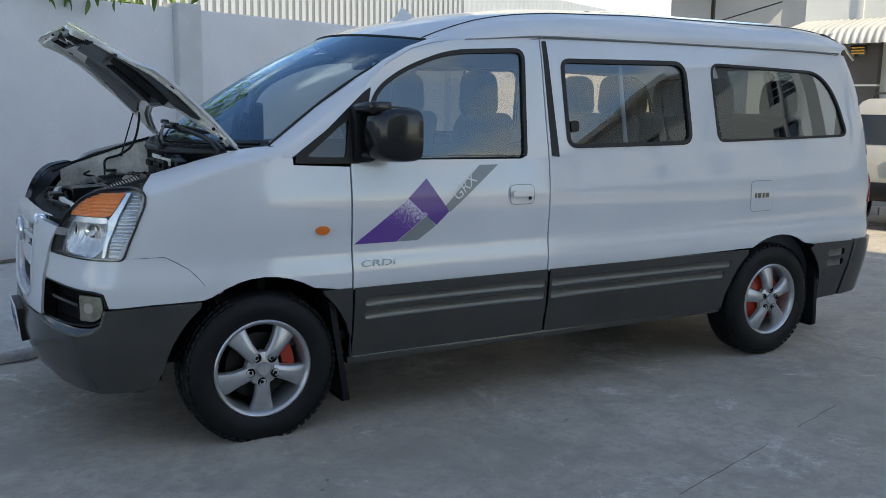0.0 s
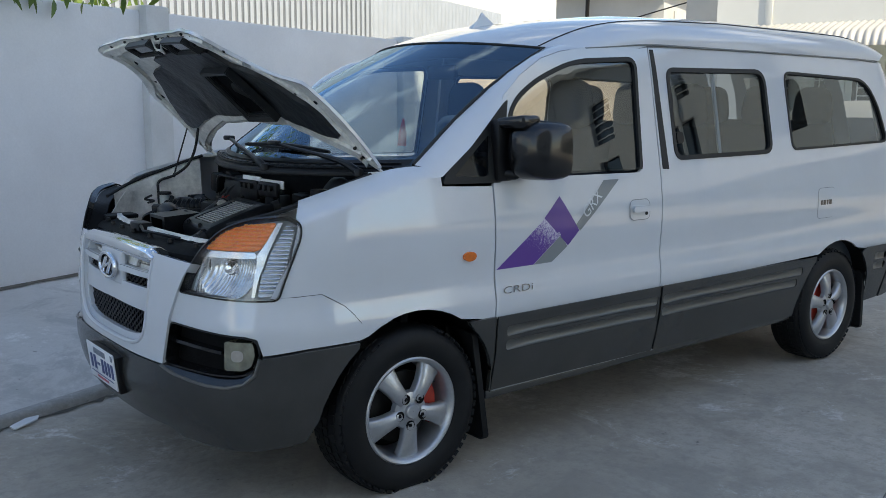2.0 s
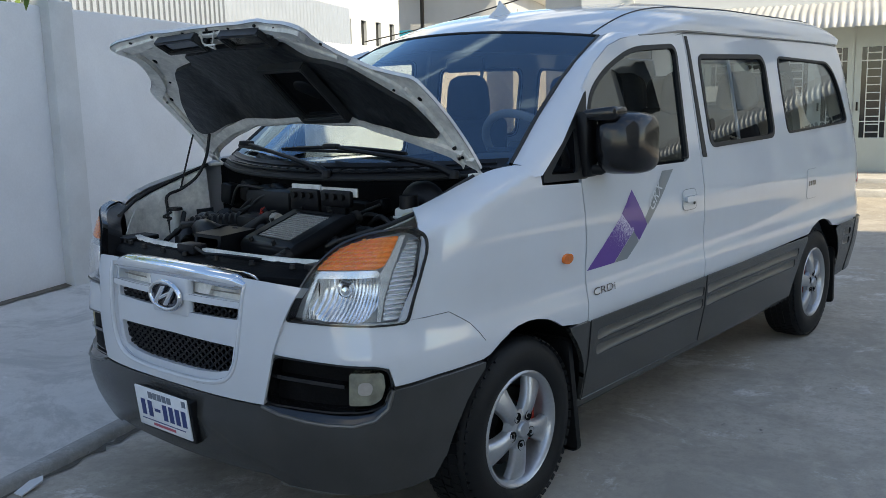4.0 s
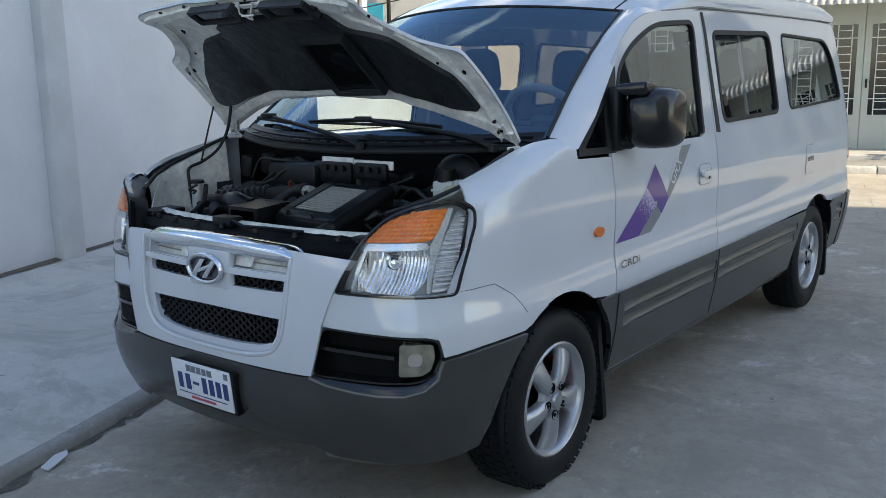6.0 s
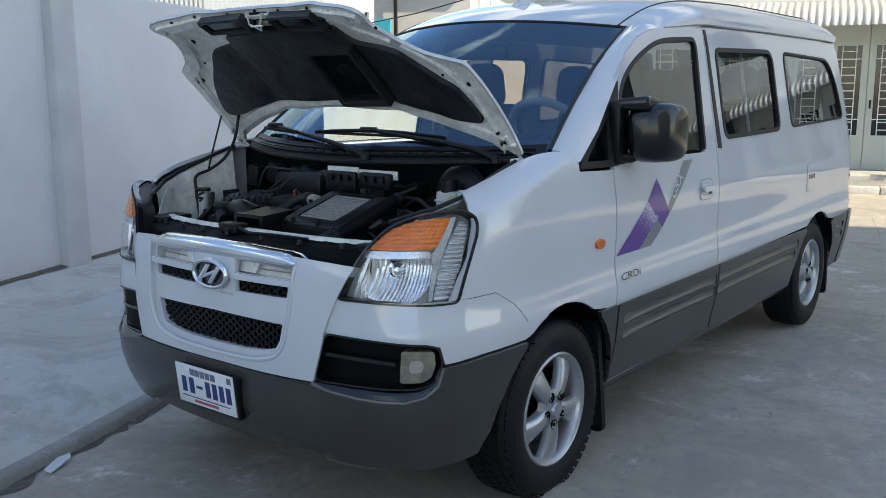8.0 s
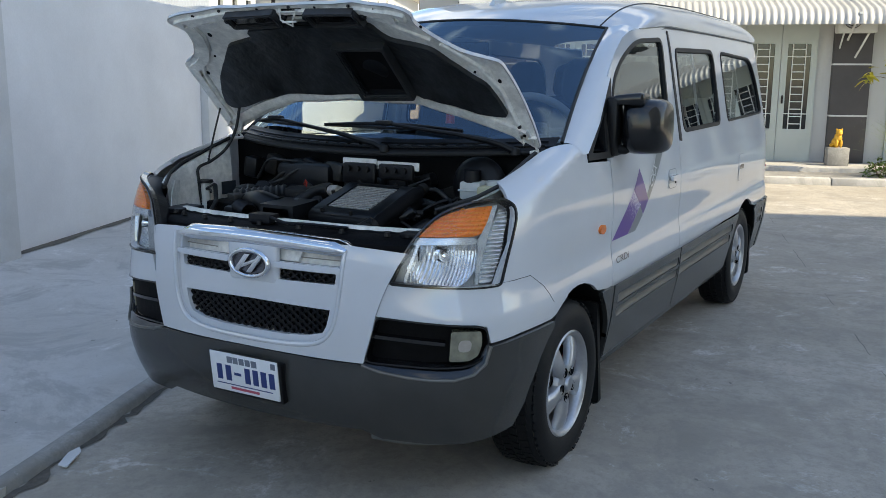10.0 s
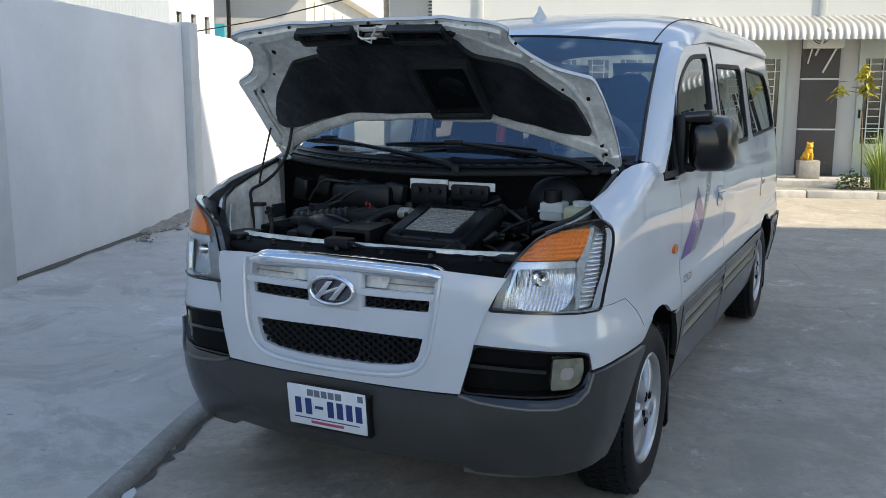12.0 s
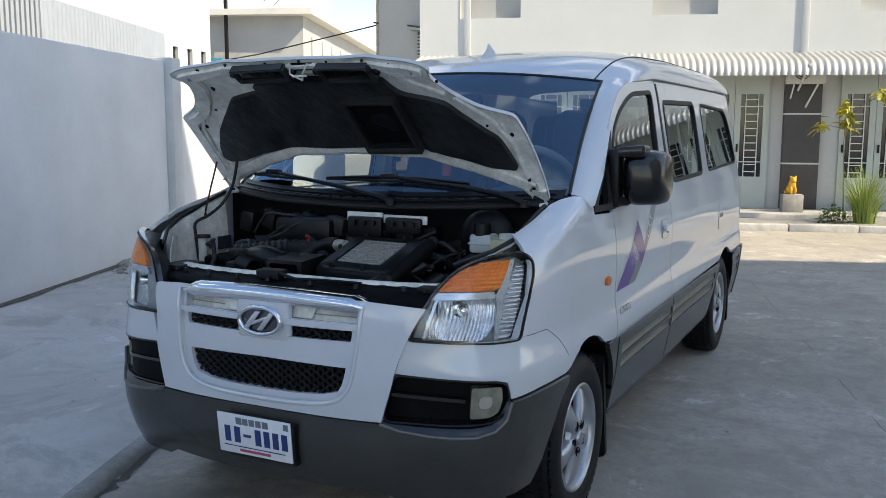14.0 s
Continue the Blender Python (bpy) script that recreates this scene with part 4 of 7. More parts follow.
bm = bmesh.new()
loft(bm, [[screen_skin(-1 + 2 * i / 32, j / 20) for i in range(33)] for j in range(21)])
screen = part("windscreen", bm, CLEAR, van, "raked windscreen of clear glass", 80)
bm = bmesh.new()
for sd in (-1, 1):
    tube(bm, [screen_skin(sd * 1.0, j / 20) for j in range(21)], 0.008, 6)
tube(bm, [screen_skin(-1 + 2 * i / 32, 1.0) for i in range(33)], 0.006, 6)
part("screen_seal", bm, SEAL, screen)
for sd in (-1, 1):
    bm = bmesh.new()
    outer = [(0.10, 0.866, 1.222), (0.146, 0.870, 1.226), (0.30, 0.856, 1.336), (0.50, 0.820, 1.508), (0.60, 0.798, 1.617), (0.735, 0.785, 1.692), (0.85, 0.778, 1.724), (0.97, 0.772, 1.742)]
    inner = [screen_skin(1.0, q) for q in (0.0, 0.04, 0.30, 0.56, 0.70, 0.84, 0.92, 1.0)]
    rows = []
    for o, i in zip(outer, inner):
        o = Vector(o)
        row = []
        for k in range(7):
            t = k / 6
            p = o.lerp(i, t) + Vector((-0.15, 0.5, 0.75)).normalized() * 0.018 * math.sin(math.pi * t)
            row.append((p.x, sd * p.y, p.z))
        rows.append(row)
    loft(bm, rows)
    part("a_pillar", bm, PAINT, van, angle=80)

# tailgate with its window, closing the back
def tail_rows(heights, cols):
    rows = []
    for h in heights:
        row = []
        for k in cols:
            t = 0.6 + 0.4 * k / 8 if k <= 8 else 0.6 + 0.4 * (16 - k) / 8
            x, y, z = flank(XR + RARC * t, min(h, 1.765))
            row.append((x, y if k <= 8 else -y, z))
        rows.append(row)
    return rows


low, mid, top = [0.36 + 0.07 * k for k in range(13)], [1.20 + 0.083 * k for k in range(7)], [1.698, 1.73, 1.765]
bm = bmesh.new()
for hs, cs in ((low, range(17)), (top, range(17)), (mid, range(0, 3)), (mid, range(14, 17))):
    loft(bm, tail_rows(hs, cs))
gate = part("tailgate", bm, PAINT, van, angle=60)
bm = bmesh.new()
loft(bm, tail_rows(mid, range(2, 15)))
part("rear_window", bm, PALEGLASS, gate, "pale glass rear window")

# ---- bonnet, standing open ----
def ease(t):
    t = max(0.0, min(1.0, t))
    return t * t * (3 - 2 * t)


def hood_skin(q, p):
    """The bonnet's outer skin: q across, p along from the hinges; crowned in the middle and rolled over at the lip."""
    n = 0.040 * math.sin(math.pi * max(0.0, min(p, 0.77)) / 0.77) - 0.032 * (q / 0.53) ** 2 * max(0.0, (p - 0.45) / 0.30)
    n += 0.034 * max(0.0, 1 - (q / 0.62) ** 2) * ease(p / 0.5) + 0.010 * math.exp(-((abs(q) - 0.30) / 0.06) ** 2)
    c = Vector((-0.05, 0, 1.262)) + p * Vector((-0.772, 0, 0.636)) + n * Vector((0.636, 0, 0.772))
    return c.x, q, c.z


half = [(0.0, 0.752), (0.20, 0.757), (0.36, 0.768), (0.47, 0.776), (0.525, 0.768), (0.545, 0.742), (0.525, 0.70), (0.523, 0.665), (0.555, 0.59), (0.622, 0.508), (0.700, 0.462), (0.738, 0.440), (0.750, 0.34), (0.758, 0.22), (0.762, 0.10), (0.758, 0.0), (0.735, 0.0), (0.68, 0.045), (0.60, 0.085), (0.45, 0.148), (0.28, 0.192), (0.0, 0.210)]
HOOD = rounded(half + [(-q, p) for q, p in half[-2:0:-1]], 0.035, 3)
hood = put_panel("bonnet", PAINT, van, HOOD, surf=hood_skin, thick=0.012, step=0.06, label="raised white bonnet")
PAD = [(0.07, 0.640), (0.26, 0.632), (0.272, 0.575), (0.405, 0.560), (0.45, 0.515), (0.51, 0.452), (0.585, 0.370), (0.640, 0.272), (0.662, 0.205), (0.635, 0.180), (0.555, 0.188), (0.43, 0.228), (0.33, 0.243), (0.22, 0.256), (0.10, 0.250), (-0.02, 0.256), (-0.20, 0.262), (-0.325, 0.252), (-0.352, 0.238), (-0.375, 0.243), (-0.41, 0.228), (-0.47, 0.218), (-0.57, 0.180), (-0.682, 0.168), (-0.668, 0.25), (-0.648, 0.335), (-0.60, 0.388), (-0.55, 0.447), (-0.512, 0.53), (-0.45, 0.552), (-0.345, 0.565), (-0.318, 0.60), (-0.31, 0.645), (-0.12, 0.642)]
put_panel("inner_frame", INNERPAINT, hood, grow(HOOD, -0.003), surf=hood_skin, off=-0.0125, thick=0.0, step=0.06)
put_panel("rim_flange", INNERPAINT, hood, grow(HOOD, -0.022), [grow(HOOD, -0.062)], surf=hood_skin, off=-0.026, thick=-0.014, step=0.06)
put_panel("insulation_pad", FELT, hood, rounded(PAD, 0.022, 3), surf=hood_skin, off=-0.030, thick=-0.017, step=0.05, hstep=0.04, label="black sagging insulation pad")


def under(name, mt, parent, lo, hi, o0, o1, hole=None, label=""):
    """A block under the bonnet, between two corners (across, along), at depths below its skin."""
    bm = bmesh.new()
    (a, b), (c, d) = lo, hi
    def ringat(x0, y0, x1, y1, o):
        out = []
        for q, p in ((x0, y0), (x1, y0), (x1, y1), (x0, y1)):
            v = Vector(hood_skin(q, p)) - o * Vector((0.636, 0, 0.772))
            out.append(v)
        return out
    loops = [ringat(a, b, c, d, o0), ringat(a, b, c, d, o1)]
    if hole:
        loops += [ringat(a + hole, b + hole, c - hole, d - hole, o1), ringat(a + hole * 1.2, b + hole * 1.2, c - hole * 1.2, d - hole * 1.2, o0)]
    rs = loft(bm, loops, close=True)
    if not hole:
        bm.faces.new(rs[-1])
    bmesh.ops.bevel(bm, geom=bm.edges[:], offset=0.004, segments=2, affect="EDGES")
    return part(name, bm, mt, parent, label)


scoop = under("scoop_frame", HOSEGREY, hood, (-0.322, 0.258), (-0.085, 0.545), 0.028, 0.062, 0.022, "black air duct frame with a stepped rim")
under("rim_step", DUCT, scoop, (-0.302, 0.278), (-0.105, 0.525), 0.028, 0.052, 0.014)
under("scoop_filter", BAYBLACK, scoop, (-0.29, 0.29), (-0.117, 0.513), 0.029, 0.036)
bm = bmesh.new()
ax = Vector((0.636, 0, 0.772))
lathe(bm, [(0.001, 0.004), (0.050, 0.004), (0.058, 0.0), (0.060, -0.008)], 32, Matrix.Translation(Vector(hood_skin(-0.205, 0.40)) - 0.036 * ax) @ (-ax).to_track_quat("Y", "X").to_matrix().to_4x4())
part("duct_mouth", bm, DUCT, scoop)
for lo, hi in (((0.045, 0.662), (0.275, 0.742)), ((-0.305, 0.650), (-0.088, 0.738))):
    fr = under("front_vent", HOSEGREY, hood, lo, hi, 0.020, 0.052, 0.013, "black vent under the bonnet's lip")
    under("vent_back", GLOSSBLACK, fr, (lo[0] + 0.014, lo[1] + 0.014), (hi[0] - 0.014, hi[1] - 0.014), 0.022, 0.040)
    for q in (lo[0] - 0.016, hi[0] + 0.016):
        bm = bmesh.new()
        lathe(bm, [(0.001, 0.006), (0.010, 0.005), (0.013, 0.0), (0.014, -0.010)], 12, Matrix.Translation(Vector(hood_skin(q, 0.70)) - 0.034 * ax) @ (-ax).to_track_quat("Y", "X").to_matrix().to_4x4())
        part("lug", bm, BLACK, fr)
under("latch_plate", BLACK, hood, (-0.085, 0.650), (0.042, 0.672), 0.028, 0.046)
under("latch_recess", BAYBLACK, hood, (-0.070, 0.690), (0.028, 0.732), 0.013, 0.020)
bm = bmesh.new()
for pts in (((0.020, 0.742), (0.030, 0.705), (-0.005, 0.672)), ((-0.052, 0.735), (-0.02, 0.70), (-0.005, 0.672))):
    tube(bm, [Vector(hood_skin(*p)) - d * ax for p, d in zip(pts, (0.022, 0.045, 0.050))], 0.0035, 8)
tube(bm, [Vector(hood_skin(q, 0.700)) - 0.052 * ax for q in (-0.04, 0.02)], 0.0035, 8)
part("latch", bm, INNERPAINT, hood, "pale metal catch")
# pressed holes and ribs under the bonnet
rnd = random.Random(8)
for q, p, r in ((0.415, 0.750, 0.014), (0.44, 0.625, 0.016), (0.53, 0.485, 0.010), (0.645, 0.385, 0.016), (0.69, 0.275, 0.010), (0.705, 0.19, 0.012), (0.13, 0.738, 0.010), (-0.13, 0.738, 0.009), (-0.39, 0.742, 0.010), (-0.475, 0.705, 0.009), (-0.54, 0.665, 0.010), (-0.53, 0.462, 0.009), (-0.62, 0.392, 0.010), (-0.70, 0.345, 0.014), (-0.695, 0.26, 0.012), (-0.70, 0.14, 0.012), (-0.71, 0.065, 0.014)):
    bm = bmesh.new()
    ax = Vector((0.636, 0, 0.772))
    c = Vector(hood_skin(q, p)) - 0.0140 * ax
    bmesh.ops.create_cone(bm, cap_ends=True, segments=14, radius1=r * 0.5, radius2=r * 0.45, depth=0.004, matrix=Matrix.Translation(c) @ ax.to_track_quat("Z", "Y").to_matrix().to_4x4() @ Matrix.Diagonal((1, rnd.uniform(1.0, 1.5), 1, 1)))
    part("frame_hole", bm, BAYBLACK, hood)
for pts in (((0.60, 0.48), (0.665, 0.38), (0.69, 0.24), (0.68, 0.12)), ((-0.56, 0.56), (-0.645, 0.43), (-0.69, 0.30), (-0.70, 0.12)), ((0.46, 0.70), (0.47, 0.62), (0.52, 0.53)), ((-0.36, 0.70), (-0.44, 0.635), (-0.53, 0.58)), ((-0.52, 0.150), (-0.30, 0.215), (0.0, 0.230), (0.30, 0.217), (0.50, 0.158)), ((0.60, 0.135), (0.66, 0.085), (0.70, 0.03)), ((-0.60, 0.135), (-0.66, 0.085), (-0.70, 0.03))):
    bm = bmesh.new()
    tube(bm, [Vector(hood_skin(*p)) - 0.013 * Vector((0.636, 0, 0.772)) for p in pts], 0.010, 8)
    part("frame_rib", bm, INNERPAINT, hood, angle=80)
for q, p in ((0.30, 0.748), (-0.02, 0.745), (-0.28, 0.745), (0.10, 0.240), (0.16, 0.246), (-0.02, 0.246), (-0.36, 0.232), (-0.40, 0.224), (-0.69, 0.10), (-0.705, 0.115), (-0.68, 0.085)):
    bm = bmesh.new()
    c = Vector(hood_skin(q, p)) - 0.018 * Vector((0.636, 0, 0.772))
    bmesh.ops.create_uvsphere(bm, u_segments=10, v_segments=6, radius=0.006 if p > 0.7 else 0.008, matrix=Matrix.Translation(c))
    part("rubber_stop", bm, SEAL, hood)
for sd in (-1, 1):
    bm = bmesh.new()
    box(bm, (-0.10, sd * 0.735 - 0.006, 1.232), (-0.03, sd * 0.735 + 0.006, 1.246), 0.004)
    tube(bm, [(-0.03, sd * 0.735, 1.24), (-0.09, sd * 0.735, 1.285), (-0.13, sd * 0.733, 1.325)], 0.005, 8)
    part("hinge", bm, INNERPAINT, hood)

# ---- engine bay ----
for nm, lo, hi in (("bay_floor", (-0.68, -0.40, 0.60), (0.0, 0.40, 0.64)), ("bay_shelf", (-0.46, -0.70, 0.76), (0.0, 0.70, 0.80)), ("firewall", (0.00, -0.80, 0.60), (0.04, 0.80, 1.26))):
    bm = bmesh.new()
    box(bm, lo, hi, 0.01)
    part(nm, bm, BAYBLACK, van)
for sd in (-1, 1):
    bm = bmesh.new()
    xs = [-0.58, -0.52, -0.44, -0.36, -0.24, -0.12]
    rows = []
    for x in xs:
        z0 = float(np.interp(x, *CROWN)) + 0.05
        yo = min(0.765, abs(flank(*at_x(x, 1.0))[1]) - 0.10)
        rows.append([(x, sd * (yo + 0.005), z0), (x, sd * (yo - 0.022), z0 - 0.006), (x, sd * (yo - 0.030), z0 - 0.03), (x, sd * (yo - 0.038), z0 - 0.14), (x, sd * (yo - 0.045), 0.64)])
    loft(bm, rows)
    part("inner_wing", bm, INNERPAINT, van, "bare painted inner wing, dusty")
    bm = bmesh.new()
    tube(bm, [(x, sd * (min(0.765, abs(flank(*at_x(x, 1.0))[1]) - 0.10) - 0.012), float(np.interp(x, *CROWN)) + 0.056) for x in (-0.62, -0.5, -0.4, -0.3, -0.2, -0.1)], 0.008, 6)
    part("bay_seal", bm, SEAL, van)
    bm = bmesh.new()
    box(bm, (-0.66, sd * 0.56 - 0.05, 0.98), (-0.52, sd * 0.56 + 0.05, 1.00), 0.006)
    part("lamp_bracket", bm, BLACK, van)
# slam panel behind the grille
bm = bmesh.new()
rows = []
for k in range(17):
    y = -0.60 + 1.2 * k / 16
    x = flank(*at_y(abs(y), 0.96))[0] + 0.01
    rows.append([(x + 0.03, y, 0.90), (x + 0.035, y, 0.960), (x + 0.05, y, 0.975), (x + 0.115, y, 0.985), (x + 0.125, y, 1.000), (x + 0.135, y, 0.985), (x + 0.14, y, 0.85)])
loft(bm, rows)
slam = part("slam_panel", bm, BAYBLACK, van, "black panel over the radiator")
bm = bmesh.new()
rows = []
for k in range(17):
    y = -0.56 + 1.1 * k / 16
    x = flank(*at_y(abs(y), 0.96))[0] + 0.13
    rows.append([(x, y, 0.992), (x + 0.004, y, 1.004), (x + 0.024, y, 1.004), (x + 0.028, y, 0.985)])
loft(bm, rows)
part("slam_edge", bm, INNERPAINT, slam, "white painted edge")
for y in (-0.54, -0.47, -0.30, -0.12, 0.06, 0.2, 0.34, 0.47, 0.53):
    bm = bmesh.new()
    x = flank(*at_y(abs(y), 0.96))[0]
    bmesh.ops.create_cone(bm, cap_ends=True, segments=10, radius1=0.011, radius2=0.008, depth=0.014, matrix=Matrix.Translation((x + 0.09, y, 0.99)))
    part("bolt", bm, STEEL, slam)
bm = bmesh.new()
box(bm, (-0.70, 0.02, 0.985), (-0.64, 0.12, 1.02), 0.006)
tube(bm, [(-0.69, 0.02, 1.01), (-0.71, -0.06, 1.0), (-0.69, -0.16, 1.0), (-0.66, -0.3, 0.995)], 0.006, 6)
part("bonnet_lock", bm, BLACK, slam)
# cowl under the windscreen
bm = bmesh.new()
rows = []
for k in range(25):
    v = -1 + k / 12
    e = screen_skin(v * 0.985, 0.03)
    rows.append([e + Vector(d) for d in ((0, 0, 0.004), (-0.02, 0, -0.010), (-0.035, 0, -0.020), (-0.055, 0, -0.024), (-0.068, 0, -0.034), (-0.074, 0, -0.046), (-0.074, 0, -0.058), (-0.05, 0, -0.062))])
loft(bm, rows)
cowl = part("cowl", bm, BLACK, van, "black plastic cowl under the windscreen")
bm = bmesh.new()
tube(bm, [screen_skin(-0.96 + 1.92 * k / 24, 0.03) + Vector((-0.072, 0, -0.050)) for k in range(25)], 0.009, 8)
part("cowl_seal", bm, SEAL, cowl)
for d in ((-0.022, -0.010), (-0.060, -0.024)):
    bm = bmesh.new()
    tube(bm, [screen_skin(-0.95 + 1.9 * k / 24, 0.03) + Vector((d[0], 0, d[1])) for k in range(25)], 0.005, 6)
    part("cowl_rib", bm, DUCT, cowl)
for k in range(22):
    bm = bmesh.new()
    c = screen_skin(-0.75 + 1.5 * k / 21, 0.03) + Vector((-0.044, 0, -0.020))
    box(bm, c - Vector((0.010, 0.020, 0.006)), c + Vector((0.010, 0.020, 0.005)), 0.003)
    part("cowl_louvre", bm, DUCT, cowl)
# intercooler with its fins
cool = empty("intercooler")
cool.parent = van
cool["label"] = "black intercooler with pale metal fins"
TILT_IC = Matrix.Translation((-0.430, -0.207, 1.064)) @ Matrix.Rotation(radians(-6), 4, "Z") @ Matrix.Rotation(radians(-19), 4, "Y")
bm = bmesh.new()
loft(bm, [[(-0.150, -0.175, -0.085), (0.125, -0.175, -0.06), (0.125, 0.165, -0.06), (-0.150, 0.165, -0.085)], [(-0.135, -0.185, -0.012), (0.135, -0.185, -0.008), (0.135, 0.175, -0.008), (-0.135, 0.175, -0.012)], [(-0.118, -0.150, 0.006), (0.122, -0.150, 0.008), (0.122, 0.160, 0.008), (-0.118, 0.160, 0.006)], [(-0.093, -0.100, 0.010), (0.095, -0.100, 0.010), (0.095, 0.100, 0.010), (-0.093, 0.100, 0.010)], [(-0.091, -0.098, -0.006), (0.093, -0.098, -0.006), (0.093, 0.098, -0.006), (-0.091, 0.098, -0.006)]], close=True)
bmesh.ops.bevel(bm, geom=bm.edges[:], offset=0.005, segments=2, affect="EDGES")
bmesh.ops.transform(bm, matrix=TILT_IC, verts=bm.verts[:])
part("cooler_frame", bm, DUCT, cool)
bm = bmesh.new()
tube(bm, [TILT_IC @ Vector(p) for p in ((0.13, -0.165, -0.016), (0.10, -0.170, -0.012), (0.0, -0.172, -0.012), (-0.12, -0.172, -0.014), (-0.15, -0.165, -0.022))], [0.022, 0.026, 0.027, 0.026, 0.020], 14)
part("end_tank", bm, BAYBLACK, cool, "rounded black end tank", 60)
for x, y in ((-0.150, -0.165), (0.135, -0.165)):
    bm = bmesh.new()
    d = -1 if x < 0 else 1
    tube(bm, [TILT_IC @ Vector(p) for p in ((x, y, -0.014), (x + 0.025 * d, y, -0.016))], 0.024, 14)
    part("hose_clamp", bm, STEEL, cool)
bm = bmesh.new()
box(bm, (-0.090, -0.097, -0.012), (0.092, 0.097, 0.003), m=TILT_IC)
part("cooler_core", bm, BAYBLACK, cool)
for k in range(14):
    bm = bmesh.new()
    x = -0.089 + 0.0130 * k
    box(bm, (x, -0.096, 0.000), (x + 0.0066, 0.096, 0.0085), m=TILT_IC)
    part("fin", bm, FIN, cool)
for k in range(15):
    bm = bmesh.new()
    y = -0.090 + 0.180 * k / 14
    box(bm, (-0.090, y - 0.0008, -0.002), (0.092, y + 0.0008, 0.0062), m=TILT_IC)
    part("fin_tie", bm, STEEL, cool)
for x, y in ((-0.122, 0.10), (-0.122, -0.04), (0.125, 0.12), (0.125, -0.06), (0.02, 0.166)):
    bm = bmesh.new()
    bmesh.ops.create_cone(bm, cap_ends=True, segments=8, radius1=0.009, radius2=0.007, depth=0.016, matrix=TILT_IC @ Matrix.Translation((x, y, 0.006)))
    part("cooler_bolt", bm, STEEL, cool)
# hoses, boxes and vessels
def hose(name, pts, r, mt, label=""):
    bm = bmesh.new()
    P = [Vector(p) for p in pts]
    fine = []
    for i in range(len(P) - 1):
        a, b, c, d = P[max(i - 1, 0)], P[i], P[i + 1], P[min(i + 2, len(P) - 1)]
        for k in range(6):
            t = k / 6
            fine.append(0.5 * (2 * b + (c - a) * t + (2 * a - 5 * b + 4 * c - d) * t * t + (3 * b - a - 3 * c + d) * t ** 3))
    fine.append(P[-1])
    tube(bm, fine, r, 10)
    return part(name, bm, mt, van, label, 60)


hose("intake_hose", [(-0.58, -0.36, 1.0), (-0.60, -0.32, 0.975), (-0.62, -0.26, 0.95), (-0.60, -0.20, 0.92)], 0.034, BLACK)
hose("intake_hose", [(-0.345, 0.00, 1.073), (-0.32, 0.06, 1.068), (-0.32, 0.13, 1.04), (-0.36, 0.20, 0.99)], 0.030, BLACK)
hose("pipe", [(-0.375, -0.055, 1.076), (-0.362, -0.025, 1.076), (-0.345, 0.005, 1.074)], 0.023, FIN, "bare aluminium pipe")
hose("coolant_hose", [(-0.60, 0.40, 0.93), (-0.50, 0.36, 0.96), (-0.40, 0.33, 0.97), (-0.30, 0.30, 0.95)], 0.024, SEAL)
hose("wire_loom", [(-0.30, 0.66, 1.05), (-0.36, 0.60, 1.0), (-0.42, 0.55, 0.99), (-0.50, 0.5, 0.97)], 0.010, SEAL)
hose("wire_loom", [(-0.20, 0.25, 1.08), (-0.24, 0.18, 1.06), (-0.32, 0.16, 1.04), (-0.40, 0.12, 1.0), (-0.5, 0.1, 0.99)], 0.008, SEAL)
for dz in (0.0, 0.012):
    hose("red_wire", [(-0.20, 0.245, 1.075 + dz), (-0.235, 0.225, 1.066 + dz), (-0.25, 0.20, 1.070 + dz * 1.6), (-0.275, 0.185, 1.05 + dz)], 0.003, REDPAINT)
hose("washer_tube", [(-0.326, 0.690, 1.062), (-0.328, 0.690, 1.02), (-0.332, 0.688, 0.97), (-0.34, 0.68, 0.88)], 0.024, MILKY, "milky washer filler neck")
bm = bmesh.new()
bmesh.ops.create_cone(bm, cap_ends=True, segments=18, radius1=0.034, radius2=0.032, depth=0.012, matrix=Matrix.Translation((-0.326, 0.690, 1.068)))
part("washer_cap", bm, BLACK, van)
bm = bmesh.new()
rs = loft(bm, [[(x, y + d, z) for x, y, z in ((-0.640, 0.575, 0.972), (-0.535, 0.648, 0.972), (-0.470, 0.690, 1.085), (-0.520, 0.668, 1.090), (-0.565, 0.640, 1.045))] for d in (0.0, 0.006)], close=True)
bm.faces.new(rs[0][::-1])
bm.faces.new(rs[1])
part("lamp_support", bm, INNERPAINT, van, "white painted plate beside the headlamp")
bm = bmesh.new()
rs = loft(bm, [[(-0.605, a, c), (-0.605, b, c), (-0.605, b, d), (-0.605, a, d)] if k == 0 else [(x, a, c), (x, b, c), (x, b, d), (x, a, d)] for k, (x, a, b, c, d) in enumerate(((0, -0.012, 0.146, 0.962, 1.042), (-0.45, -0.012, 0.146, 0.955, 1.050), (-0.45, 0.004, 0.130, 0.97, 1.034), (-0.46, 0.006, 0.128, 0.972, 1.032)))], close=True)
inner = [(-0.607, 0.006, 0.974), (-0.607, 0.128, 0.974), (-0.607, 0.128, 1.030), (-0.607, 0.006, 1.030)]
rim4 = [bm.verts.new(p) for p in inner]
for k in range(4):
    bm.faces.new((rs[0][k], rs[0][(k + 1) % 4], rim4[(k + 1) % 4], rim4[k]))
deep = [bm.verts.new((-0.50, y, z)) for _, y, z in inner]
for k in range(4):
    bm.faces.new((rim4[k], rim4[(k + 1) % 4], deep[(k + 1) % 4], deep[k]))
bm.faces.new(deep)
